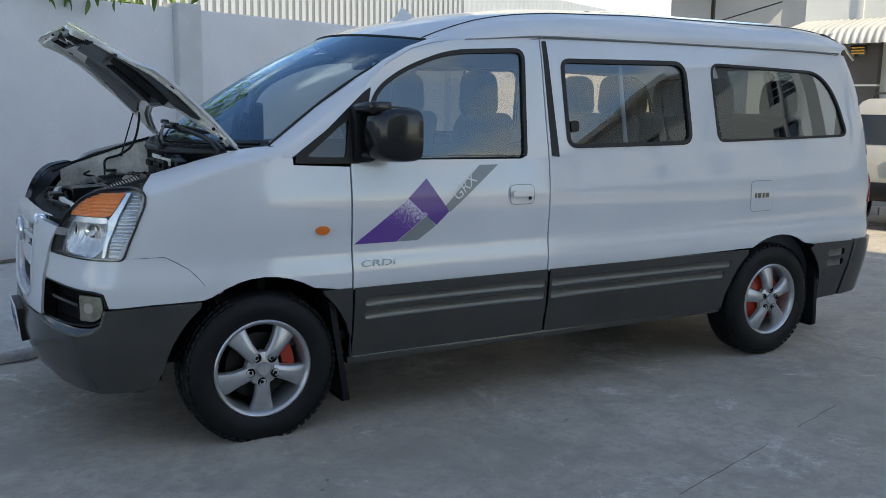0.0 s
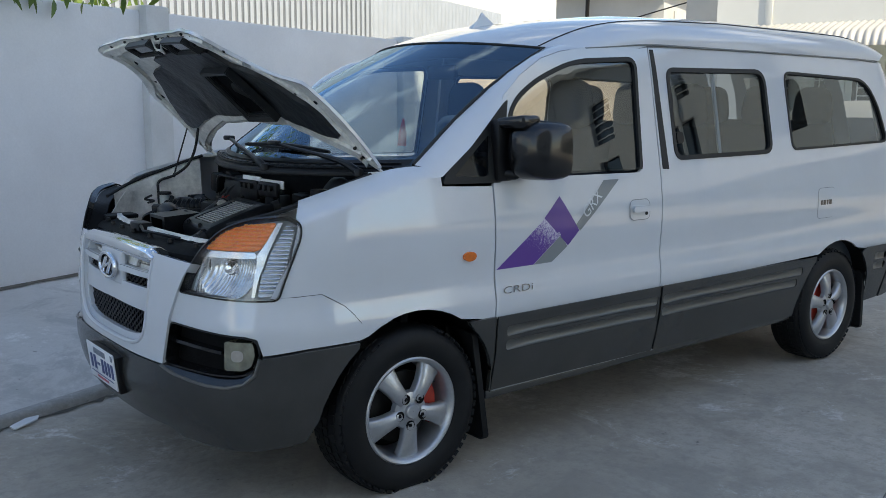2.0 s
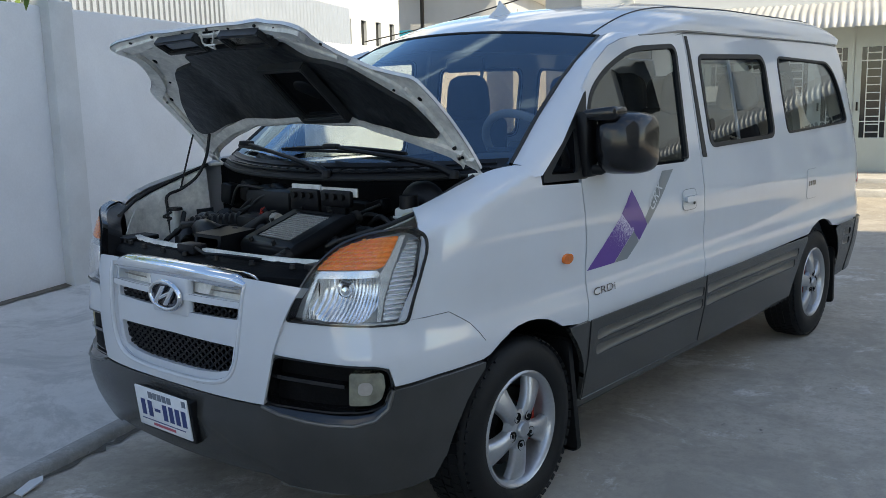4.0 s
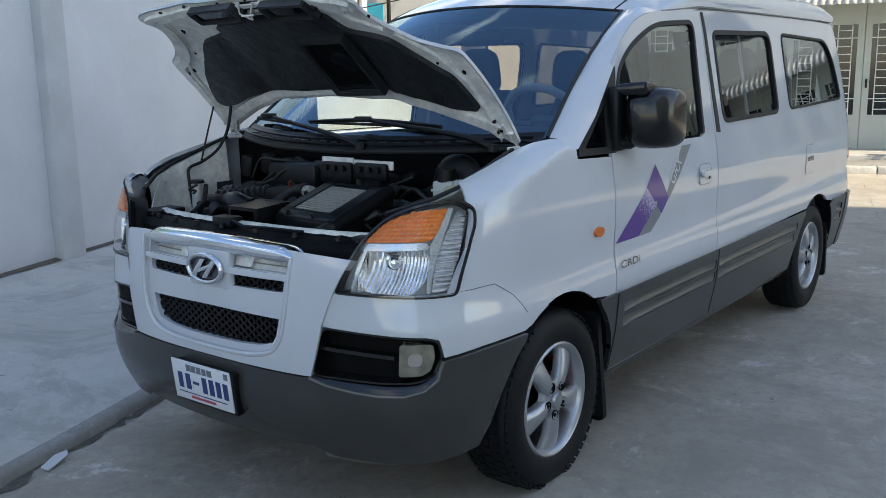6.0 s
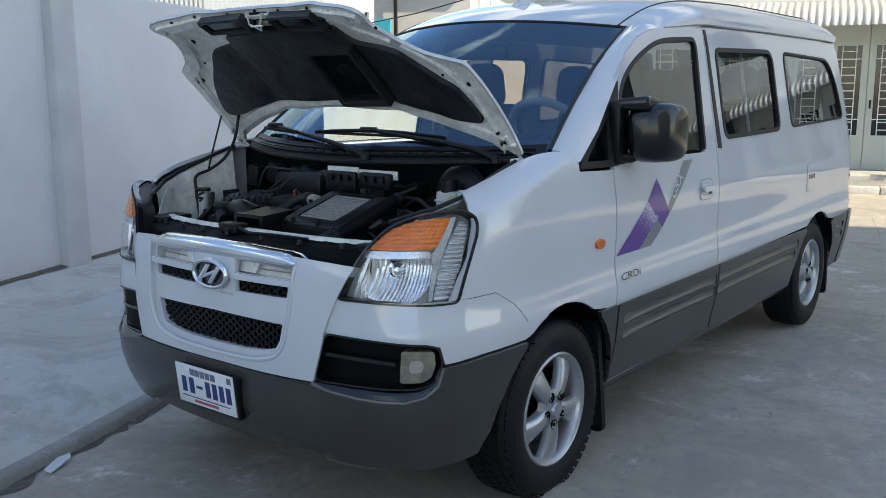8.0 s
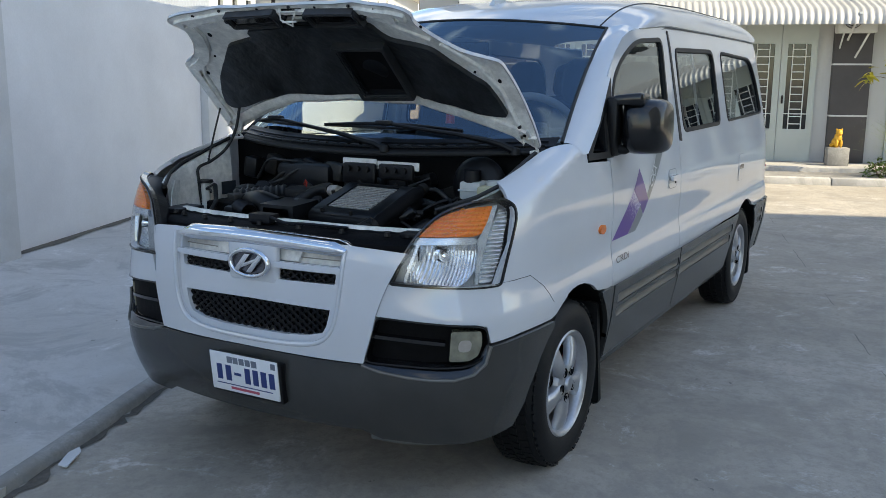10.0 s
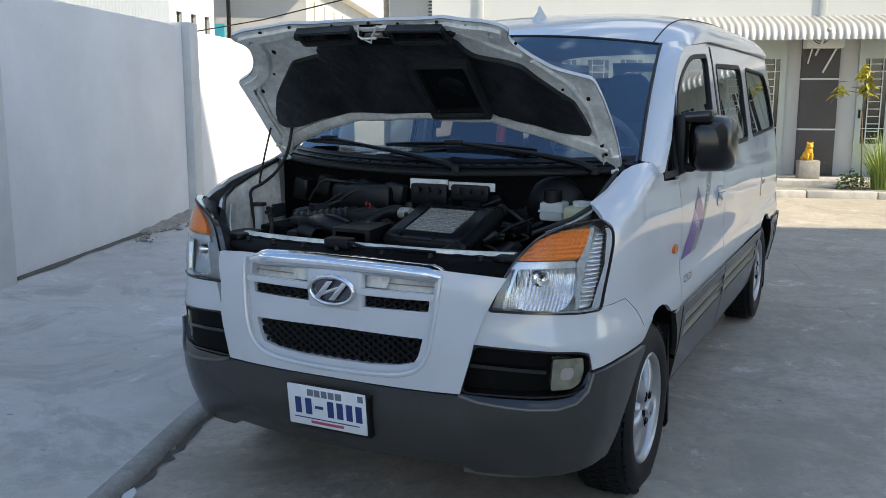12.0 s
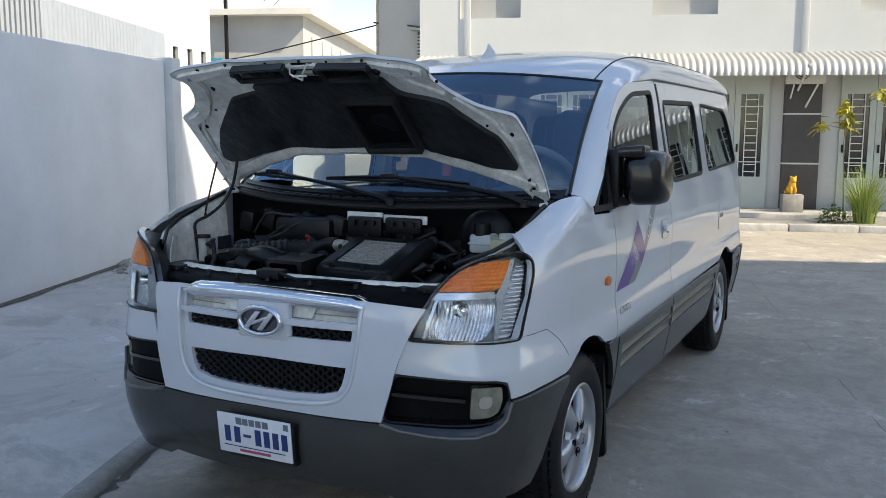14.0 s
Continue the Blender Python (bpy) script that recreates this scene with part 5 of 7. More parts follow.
part("air_scoop", bm, DUCT, van, "black air inlet with an open mouth")
hose("air_snorkel", [(-0.50, 0.150, 1.012), (-0.50, 0.22, 1.030), (-0.46, 0.30, 1.022), (-0.42, 0.38, 1.00)], 0.045, DUCT, "curved black air duct")
for name, lo, hi, bv, mt, lab in (
    ("air_box", (-0.52, 0.16, 0.86), (-0.34, 0.42, 1.005), 0.02, BLACK, "black air filter box"),
    ("fuse_box", (-0.375, 0.415, 0.95), (-0.275, 0.50, 1.068), 0.028, DUCT, "tall black box with a domed top"),
    ("heater_box", (-0.13, 0.18, 1.0), (-0.04, 0.47, 1.150), 0.03, DUCT, "black box on the bulkhead"),
    ("engine_block", (-0.52, -0.30, 0.70), (-0.16, 0.30, 0.98), 0.03, STEEL, ""),
    ("battery", (-0.36, 0.52, 0.84), (-0.20, 0.66, 0.99), 0.01, BAYBLACK, ""),
    ("pump_body", (-0.34, 0.10, 1.0), (-0.22, 0.26, 1.07), 0.02, STEEL, ""),
    ("brake_reservoir", (-0.235, -0.595, 1.062), (-0.150, -0.504, 1.132), 0.012, MILKY, "milky brake fluid reservoir"),
    ("clutch_reservoir", (-0.34, -0.735, 1.065), (-0.24, -0.630, 1.132), 0.014, YELLOWED, "yellowed fluid reservoir"),
    ("bracket", (-0.262, -0.145, 1.095), (-0.240, 0.012, 1.180), 0.010, BLACK, "black bolted bracket"),
    ("bracket", (-0.264, -0.318, 1.120), (-0.240, -0.160, 1.182), 0.010, BLACK, "black bolted bracket"),
    ("bracket_post", (-0.258, -0.285, 1.040), (-0.236, -0.205, 1.130), 0.010, BAYBLACK, "black post under the bracket"),
    ("mount_plate", (-0.239, -0.138, 1.155), (-0.232, 0.024, 1.196), 0.002, INNERPAINT, "white painted mounting plate"),
    ("mount_plate", (-0.239, -0.332, 1.158), (-0.232, -0.142, 1.190), 0.002, INNERPAINT, "white painted mounting plate"),
    ("data_plate", (-0.195, 0.716, 0.994), (-0.110, 0.722, 1.050), 0.0, DASH, "dark data plate"),
):
    bm = bmesh.new()
    box(bm, lo, hi, bv)
    ob = part(name, bm, mt, van, lab)
    if name == "brake_reservoir":
        bm = bmesh.new()
        bmesh.ops.create_cone(bm, cap_ends=True, segments=18, radius1=0.034, radius2=0.032, depth=0.045, matrix=Matrix.Translation((-0.200, -0.545, 1.150)))
        part("cap", bm, BLACK, ob)
        bm = bmesh.new()
        box(bm, (-0.238, -0.598, 1.094), (-0.147, -0.501, 1.102), 0.003)
        part("seam", bm, MILKY, ob)
    if name == "clutch_reservoir":
        bm = bmesh.new()
        bmesh.ops.create_cone(bm, cap_ends=True, segments=18, radius1=0.03, radius2=0.03, depth=0.016, matrix=Matrix.Translation((-0.290, -0.682, 1.140)))
        part("cap", bm, MILKY, ob)
    if name == "bracket":
        for k in range(3):
            bm = bmesh.new()
            y = lo[1] + 0.035 + k * (hi[1] - lo[1] - 0.07) / 2
            bmesh.ops.create_cone(bm, cap_ends=True, segments=12, radius1=0.013, radius2=0.011, depth=0.02, matrix=Matrix.Translation((-0.268, y, hi[2] - 0.022)) @ Matrix.Rotation(radians(90), 4, "Y"))
            part("bolt", bm, STEEL, ob)
rnd = random.Random(21)
for k in range(46):
    y0, x0 = rnd.uniform(-0.45, 0.60), rnd.uniform(-0.50, -0.12)
    p = [Vector((x0, y0, rnd.uniform(0.93, 1.05)))]
    for j in range(3):
        p.append(p[-1] + Vector((rnd.uniform(-0.08, 0.08), rnd.uniform(-0.10, 0.10), rnd.uniform(-0.04, 0.04))))
    for q in p:
        q.x, q.z = min(-0.10, max(-0.60, q.x)), min(1.08, q.z)
    hose("engine_hose", p, rnd.choice((0.005, 0.007, 0.010, 0.014, 0.02)), rnd.choice((SEAL, DUCT, STEEL, DUCT, DUCT, HOSEGREY)))
for k in range(30):
    bm = bmesh.new()
    c = Vector((rnd.uniform(-0.48, -0.12), rnd.uniform(-0.2, 0.55), rnd.uniform(0.95, 1.04)))
    s = Vector((rnd.uniform(0.015, 0.04), rnd.uniform(0.015, 0.045), rnd.uniform(0.012, 0.03)))
    box(bm, -s, s, 0.006, m=Matrix.Translation(c) @ Euler((0, 0, rnd.uniform(0, 3))).to_matrix().to_4x4())
    part("engine_fitting", bm, rnd.choice((DUCT, STEEL, DUCT, HOSEGREY, BLACK, BLACK, SEAL)), van)
def ribbed_hose(a, b, r, n):
    """A corrugated hose between two places."""
    bm = bmesh.new()
    a, b = Vector(a), Vector(b)
    prof = []
    for k in range(n * 2 + 1):
        prof.append((r if k % 2 else r * 0.82, (b - a).length * k / (n * 2)))
    m = Matrix.Translation(a) @ (b - a).to_track_quat("Y", "Z").to_matrix().to_4x4()
    lathe(bm, prof, 20, m)
    return part("ribbed_hose", bm, DUCT, van, "black corrugated hose", 20)


ribbed_hose((-0.42, 0.44, 1.02), (-0.30, 0.26, 1.04), 0.042, 9)
ribbed_hose((-0.33, -0.43, 0.97), (-0.52, -0.45, 0.95), 0.030, 11)
ribbed_hose((-0.50, 0.34, 1.00), (-0.58, 0.22, 1.00), 0.036, 7)
for c, r, h in (((-0.26, 0.42, 1.03), 0.050, 0.07), ((-0.20, 0.30, 1.02), 0.040, 0.08), ((-0.36, 0.06, 1.02), 0.030, 0.05)):
    bm = bmesh.new()
    bmesh.ops.create_cone(bm, cap_ends=True, segments=24, radius1=r, radius2=r * 0.85, depth=h, matrix=Matrix.Translation(c) @ Euler((0.2, -0.9, 0.0)).to_matrix().to_4x4())
    bmesh.ops.bevel(bm, geom=bm.edges[:], offset=0.008, segments=2, affect="EDGES")
    part("canister", bm, BLACK, van)
rnd = random.Random(33)
for k in range(16):
    y = -0.60 + 1.22 * k / 15 + rnd.uniform(-0.03, 0.03)
    s = Vector((0.03, rnd.uniform(0.02, 0.07), rnd.uniform(0.02, 0.06)))
    bm = bmesh.new()
    box(bm, -s, s, 0.012, m=Matrix.Translation((rnd.uniform(-0.09, -0.02), y, rnd.uniform(1.00, 1.13))) @ Euler((rnd.uniform(-0.4, 0.4), 0, 0)).to_matrix().to_4x4())
    part("bulkhead_fitting", bm, rnd.choice((DUCT, HOSEGREY, DUCT, STEEL)), van)
for k in range(12):
    y, z = rnd.uniform(-0.6, 0.5), rnd.uniform(1.02, 1.15)
    hose("bulkhead_hose", [(-0.08, y, z), (-0.12, y + 0.07, z + rnd.uniform(-0.05, 0.03)), (-0.13, y + 0.15, z + rnd.uniform(-0.06, 0.02)), (-0.10, y + 0.24, z + rnd.uniform(-0.08, 0.0))], rnd.choice((0.006, 0.009, 0.014)), rnd.choice((DUCT, HOSEGREY, SEAL)))
bm = bmesh.new()
lathe(bm, [(0.001, -0.05), (0.05, -0.048), (0.10, -0.02), (0.115, 0.0), (0.115, 0.015), (0.09, 0.04), (0.001, 0.05)], 28, Matrix.Translation((-0.10, -0.52, 1.10)) @ Matrix.Rotation(radians(-90), 4, "Z"))
part("brake_booster", bm, BLACK, van, "round black brake booster")
# bonnet stay and cable
bm = bmesh.new()
tube(bm, [(-0.255, 0.738, 1.150), (-0.218, 0.730, 1.27), (-0.181, 0.719, 1.392)], 0.004, 8)
tube(bm, [(-0.258, 0.738, 1.140), (-0.253, 0.737, 1.158)], 0.008, 8)
part("bonnet_stay", bm, SEAL, van, "thin black bonnet stay")
hose("washer_hose", [(-0.172, 0.622, 1.380), (-0.185, 0.638, 1.28), (-0.21, 0.675, 1.20), (-0.27, 0.705, 1.150), (-0.34, 0.712, 1.125), (-0.35, 0.705, 1.07), (-0.35, 0.690, 0.96)], 0.0065, SEAL, "thin black hose")

# wipers
def wiper(blade, joint, elbow, pivot):
    """A wiper: the blade's ends and joint as places on the screen, then the arm's elbow and pivot."""
    wp = empty("wiper")
    wp.parent = van
    lift = Vector((-0.014, 0, 0.018))
    a, b, mid = (Vector(screen_skin(*p)) + lift for p in (*blade, joint))
    bm = bmesh.new()
    tube(bm, [a.lerp(b, k / 10) for k in range(11)], 0.006, 6)
    part("rubber", bm, SEAL, wp)
    bm = bmesh.new()
    up = Vector((-0.012, 0, 0.016))
    tube(bm, [a.lerp(b, k / 12) + up * (0.25 + 0.75 * math.sin(math.pi * k / 12)) for k in range(13)], [0.004 + 0.004 * math.sin(math.pi * k / 12) for k in range(13)], 8)
    tube(bm, [a.lerp(b, 0.04) + up * 0.6, a.lerp(b, 0.04)], 0.005, 6)
    tube(bm, [a.lerp(b, 0.96) + up * 0.6, a.lerp(b, 0.96)], 0.005, 6)
    part("blade", bm, BLACK, wp)
    bm = bmesh.new()
    top = mid + up * 1.3
    pv, el = Vector(pivot), Vector(elbow)
    tube(bm, [pv, pv.lerp(el, 0.5) + Vector((-0.004, 0, 0.006)), el, el.lerp(top, 0.3) + Vector((-0.004, 0, 0.005)), el.lerp(top, 0.7), top], [0.016, 0.015, 0.013, 0.009, 0.008, 0.007], 8)
    part("arm", bm, BLACK, wp)
    bm = bmesh.new()
    box(bm, (-0.016, -0.036, -0.011), (0.016, 0.036, 0.011), 0.007, m=Matrix.Translation(top))
    part("joint", bm, BLACK, wp)
    bm = bmesh.new()
    lathe(bm, [(0.001, 0.016), (0.014, 0.014), (0.019, 0.004), (0.020, -0.012)], 16, Matrix.Translation(pv) @ Matrix.Rotation(radians(90), 4, "X"))
    part("pivot_cap", bm, BLACK, wp)


wiper(((0.24, 0.075), (-0.56, 0.055)), (-0.16, 0.072), (-0.108, -0.565, 1.276), (-0.100, -0.672, 1.240))
wiper(((0.885, 0.052), (0.38, 0.060)), (0.65, 0.062), (-0.222, -0.085, 1.262), (-0.232, -0.170, 1.238))

# mirrors


for sd in (-1, 1):
    mir = empty("side_mirror")
    mir.parent = van
    mir["label"] = "large black plastic side mirror"
    # housing: rounded sections, bulging forward and drawn in towards the glass
    bm = bmesh.new()
    rows = []
    for x, f, e in ((0.440, 0.42, 2.2), (0.448, 0.66, 2.5), (0.468, 0.84, 3.0), (0.500, 0.95, 3.6), (0.545, 1.0, 4.2), (0.590, 0.99, 4.6), (0.612, 0.95, 4.8), (0.614, 0.88, 4.8), (0.600, 0.86, 4.8)):
        row = []
        for k in range(32):
            a = 2 * math.pi * k / 32
            c, d = math.cos(a), math.sin(a)
            y = -0.972 + 0.090 * f * math.copysign(abs(c) ** (2 / e), c)
            z = 1.318 + 0.118 * f * math.copysign(abs(d) ** (2 / e), d)
            z += 0.10 * (y + 0.972) * (1 if z > 1.318 else -0.35)
            row.append((x - 0.35 * (y + 0.930), y if sd < 0 else -y, z))
        rows.append(row)
    rs = loft(bm, rows, close=True)
    bm.faces.new(rs[0][::-1])
    house = part("housing", bm, MIRRORBLACK, mir, angle=70)
    bm = bmesh.new()
    vs = box(bm, (0.418, -0.985, 1.404), (0.520, -0.862, 1.448), 0.016, seg=3)
    for v in vs:
        v.co.x -= 0.30 * (v.co.y + 0.88)
        v.co.z -= 0.12 * (v.co.y + 0.88) * (1 if v.co.z > 1.42 else 0.2) + 0.05 * max(0.0, -(v.co.y + 0.93))
        v.co.y = v.co.y if sd < 0 else -v.co.y
    part("top_arm", bm, MIRRORBLACK, house)
    bm = bmesh.new()
    tube(bm, [(0.45, sd * 0.855, 1.225), (0.49, sd * 0.90, 1.22), (0.53, sd * 0.95, 1.25)], [0.024, 0.020, 0.020], 10)
    box(bm, (0.415, sd * 0.862 - 0.024, 1.195), (0.500, sd * 0.862 + 0.024, 1.44), 0.012)
    part("arm", bm, BLACK, mir)
    bm = bmesh.new()
    vs = [bm.verts.new((0.616 + 0.35 * (y - 0.925) - 0.006, sd * y, z)) for y, z in rounded([(0.915, 1.235), (1.035, 1.235), (1.035, 1.405), (0.915, 1.405)], 0.03)]
    bm.faces.new(vs)
    part("mirror_glass", bm, CHROME, mir)

# wheels
def wheel(x, sd, red):
    wh = empty("wheel", (x, sd * 0.872, DOWN))
    wh.parent = van
    wh["label"] = "five-spoke silver alloy wheel with a black tyre"
    if sd > 0:
        wh.rotation_euler = (0, 0, math.pi)
    # y runs inwards from the outer face at 0
    bm = bmesh.new()
    prof = [(0.200, 0.030), (0.206, 0.004), (0.222, -0.006), (0.255, -0.014), (0.285, -0.012), (0.312, 0.004), (0.326, 0.020), (0.331, 0.040), (0.3325, 0.10), (0.331, 0.165), (0.322, 0.19), (0.28, 0.205), (0.20, 0.19)]
    lathe(bm, prof, 64)
    if x < 1 and sd < 0:
        for v in bm.verts:
            if v.co.z < 0.03 - DOWN:
                v.co.y -= 0.35 * (0.03 - DOWN - v.co.z) if v.co.y < 0.06 else 0.0
                v.co.z = 0.03 - DOWN + 0.1 * (v.co.z - 0.03 + DOWN)
    tyre = part("tyre", bm, RUBBER, wh, "black tyre, dusty at the shoulder", 50)
    bm = bmesh.new()
    for k in range(56):
        a = 2 * math.pi * k / 56
        if x < 1 and sd < 0 and abs(a - math.pi / 2) < 0.38:
            continue
        mm = Matrix.Rotation(-a, 4, "Y") @ Matrix.Translation((0.3155, 0.0095, 0)) @ Matrix.Rotation(radians(40), 4, "Z")
        box(bm, (-0.005, -0.012, -0.012), (0.0035, 0.011, 0.012), m=mm)
        for y0, y1, sk in ((0.028, 0.062, 0.06), (0.070, 0.098, -0.05), (0.106, 0.134, 0.05), (0.142, 0.174, -0.06)):
            mm = Matrix.Rotation(-a - sk * 0.5, 4, "Y") @ Matrix.Translation((0.3315 if 0.05 < (y0 + y1) / 2 < 0.15 else 0.3285, (y0 + y1) / 2, 0))
            box(bm, (-0.006, -(y1 - y0) / 2, -0.014), (0.005, (y1 - y0) / 2, 0.014), m=mm @ Matrix.Rotation(sk * 3, 4, "X"))
    part("tread", bm, RUBBER, tyre)
    bm = bmesh.new()
    lathe(bm, [(0.211, 0.014), (0.212, 0.000), (0.206, -0.005), (0.198, -0.002), (0.190, 0.012), (0.182, 0.05), (0.176, 0.14)], 64)
    rim = part("rim", bm, ALLOY, wh, "scuffed rim lip", 40)
    bm = bmesh.new()
    for k in range(5):
        a0 = 2 * math.pi * k / 5 + (radians(95) if red else -math.pi / 2)
        rows = []
        for r, w, y in ((0.045, 0.032, 0.004), (0.075, 0.031, 0.000), (0.11, 0.034, 0.002), (0.145, 0.041, 0.008), (0.175, 0.050, 0.016), (0.193, 0.057, 0.022)):
            row = []
            for t, dy in ((-1.0, 0.035), (-0.96, 0.010), (-0.78, 0.001), (-0.3, -0.003), (0.3, -0.003), (0.78, 0.001), (0.96, 0.010), (1.0, 0.035)):
                row.append((r * math.cos(a0) - t * w * math.sin(a0), y + dy, r * math.sin(a0) + t * w * math.cos(a0)))
            rows.append(row)
        loft(bm, rows)
    part("spoke", bm, ALLOY, rim, "", 50)
    bm = bmesh.new()
    lathe(bm, [(0.001, -0.012), (0.026, -0.012), (0.030, -0.006), (0.031, 0.002), (0.048, 0.004), (0.072, 0.010), (0.078, 0.03)], 40)
    part("hub", bm, ALLOY, rim)
    for k in range(5):
        a0 = 2 * math.pi * k / 5 + (radians(95) if red else -math.pi / 2) - 0.12
        bm = bmesh.new()
        c = Vector((0.057 * math.cos(a0), 0, 0.057 * math.sin(a0)))
        lathe(bm, [(0.020, -0.0015), (0.0185, -0.003), (0.0175, 0.006)], 14, Matrix.Translation(c))
        lathe(bm, [(0.001, -0.003), (0.007, -0.003), (0.009, 0.002), (0.009, 0.008)], 6, Matrix.Translation(c))
        lathe(bm, [(0.0180, 0.001), (0.001, 0.001)], 14, Matrix.Translation(c))
        part("wheel_nut", bm, BAYBLACK, rim)
    bm = bmesh.new()
    if red:
        lathe(bm, [(0.001, 0.05), (0.06, 0.05), (0.135, 0.062), (0.15, 0.075), (0.152, 0.14)], 40)
        part("brake_drum", bm, REDPAINT, wh, "red painted brake drum")
    else:
        lathe(bm, [(0.06, 0.075), (0.142, 0.075), (0.142, 0.09), (0.06, 0.09)], 40)
        part("brake_disc", bm, STEEL, wh)
        bm = bmesh.new()
        rows = []
        for k in range(9):
            a = radians(-35 + 85 * k / 8)
            rows.append([(r * math.cos(a), y, r * math.sin(a)) for r, y in ((0.10, 0.055), (0.155, 0.055), (0.16, 0.075), (0.155, 0.105), (0.10, 0.105))])
        loft(bm, rows, close=True)
        part("brake_caliper", bm, REDPAINT, wh, "red painted brake caliper")
    bm = bmesh.new()
    lathe(bm, [(0.185, 0.15), (0.001, 0.15)], 32)
    part("back_plate", bm, BAYBLACK, wh)


for sd in (-1, 1):
    wheel(0.0, sd, False)
    wheel(3.085, sd, True)
    for cx, arch in ((0.0, FRONT_ARCH), (3.095, REAR_ARCH)):
        bm = bmesh.new()
        rows = []
        for x, z in arch:
            k = 1.02
            rows.append([(cx + (x - cx) * k, sd * y, 0.33 + (z - 0.33) * k) for y in ((abs(flank(*at_x(x, z))[1]) - 0.004 if cx < 1 else wide(z) - 0.004), 0.80, 0.60, 0.52)])
        loft(bm, rows)
        rim = [(cx + (x - cx) * 1.02, sd * 0.53, 0.33 + (z - 0.33) * 1.02) for x, z in arch]
        bm.faces.new([bm.verts.new(p) for p in rim])
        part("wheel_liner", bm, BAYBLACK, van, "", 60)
    # mud flaps
    for x in (0.372, 3.485):
        bm = bmesh.new()
        vs = box(bm, (x, sd * 0.79 - 0.085, 0.13), (x + 0.012, sd * 0.79 + 0.085, 0.60 if x < 1 else 0.50), 0.02)
        for v in vs:
            v.co.x -= 0.5 * max(0.0, v.co.z - 0.45)
        part("mud_flap", bm, RUBBER, van, "black rubber mud flap")
# underside
bm = bmesh.new()
box(bm, (-0.60, -0.50, 0.30), (3.75, 0.50, 0.36), 0.02)
box(bm, (0.5, -0.80, 0.30), (2.6, 0.80, 0.36), 0.02)
part("underbody", bm, BAYBLACK, van)
bm = bmesh.new()
tube(bm, [(3.085, -0.74, DOWN), (3.085, 0.74, DOWN)], 0.05, 12)
tube(bm, [(0.0, -0.74, DOWN), (0.0, 0.74, DOWN)], 0.035, 12)
part("axle", bm, STEEL, van)
bm = bmesh.new()
box(bm, (-0.72, -0.42, 0.330), (-0.50, 0.42, 0.348), 0.008)
part("under_tray", bm, BLACK, van)
bm = bmesh.new()
rows = []
for k in range(21):
    y = -0.79 + 0.34 * k / 20
    p = flank(*at_y(abs(y), 0.292))
    e = 0.012 * math.sin(math.pi * k / 20)
    rows.append([(p[0] - 0.012, y, 0.300), (p[0] - 0.010, y, 0.284 - e), (p[0] + 0.03, y, 0.278 - e), (p[0] + 0.06, y, 0.300)])
loft(bm, rows)
part("lower_lip", bm, RIBGREY, van, "scuffed lower edge of the bumper")

# ---- inside the van ----
bm = bmesh.new()
box(bm, (0.10, -0.80, 0.40), (3.75, 0.80, 0.44))
part("cabin_floor", bm, DASH, van)
bm = bmesh.new()
loft(bm, [[Vector(roof_skin(-0.93 + 1.86 * i / 24, q)) * 1.0 - Vector((0, 0, 0.045)) for i in range(25)] for q in [0.02 + 0.96 * j / 12 for j in range(13)]])
part("headliner", bm, HEADLINER, van, angle=80)
for sd in (-1, 1):
    bm = bmesh.new()
    rows = []
    for x in (0.42, 1.0, 1.45, 2.5, 3.6):
        rows.append([(x, sd * 0.80, 0.44), (x, sd * 0.835, 0.8), (x, sd * 0.81, 1.17), (x, sd * 0.845, 1.185)])
    loft(bm, rows)
    part("door_lining", bm, DASH, van)
bm = bmesh.new()
rows = []
for k in range(17):
    y = -0.78 + 1.56 * k / 16
    hump = 0.07 * math.exp(-((y + 0.43) / 0.18) ** 2)
    rows.append([(0.04 + 0.1 * (y / 0.8) ** 2, y, 1.215), (0.20, y, 1.222 + hump * 0.5), (0.40, y, 1.212 + hump), (0.58, y, 1.205 + hump), (0.64, y, 1.14 + hump), (0.58, y, 0.95), (0.56, y, 0.80), (0.30, y, 0.62)])
loft(bm, rows)
part("dashboard", bm, DASH, van, angle=60)
wheelrim = empty("steering_wheel", (0.67, -0.43, 1.285))
wheelrim.parent = van
wheelrim.rotation_euler = (0, radians(-38), 0)
wheelrim["label"] = "pale grey covered steering wheel"
bm = bmesh.new()
tube(bm, [(0.19 * 0, 0.19 * math.cos(a), 0.19 * math.sin(a)) for a in (2 * math.pi * k / 32 for k in range(33))], 0.018, 10, cap=False)
part("wheel_rim", bm, HEADLINER, wheelrim)
bm = bmesh.new()
box(bm, (-0.05, -0.06, -0.06), (0.0, 0.06, 0.05), 0.02)
tube(bm, [(-0.02, -0.18, 0.0), (-0.02, 0.18, 0.0)], 0.016, 8)
tube(bm, [(-0.02, 0.0, 0.0), (-0.02, 0.0, -0.18)], 0.016, 8)
tube(bm, [(-0.03, 0.0, 0.0), (-0.30, 0.0, -0.02)], 0.04, 10)
part("wheel_hub", bm, DASH, wheelrim)


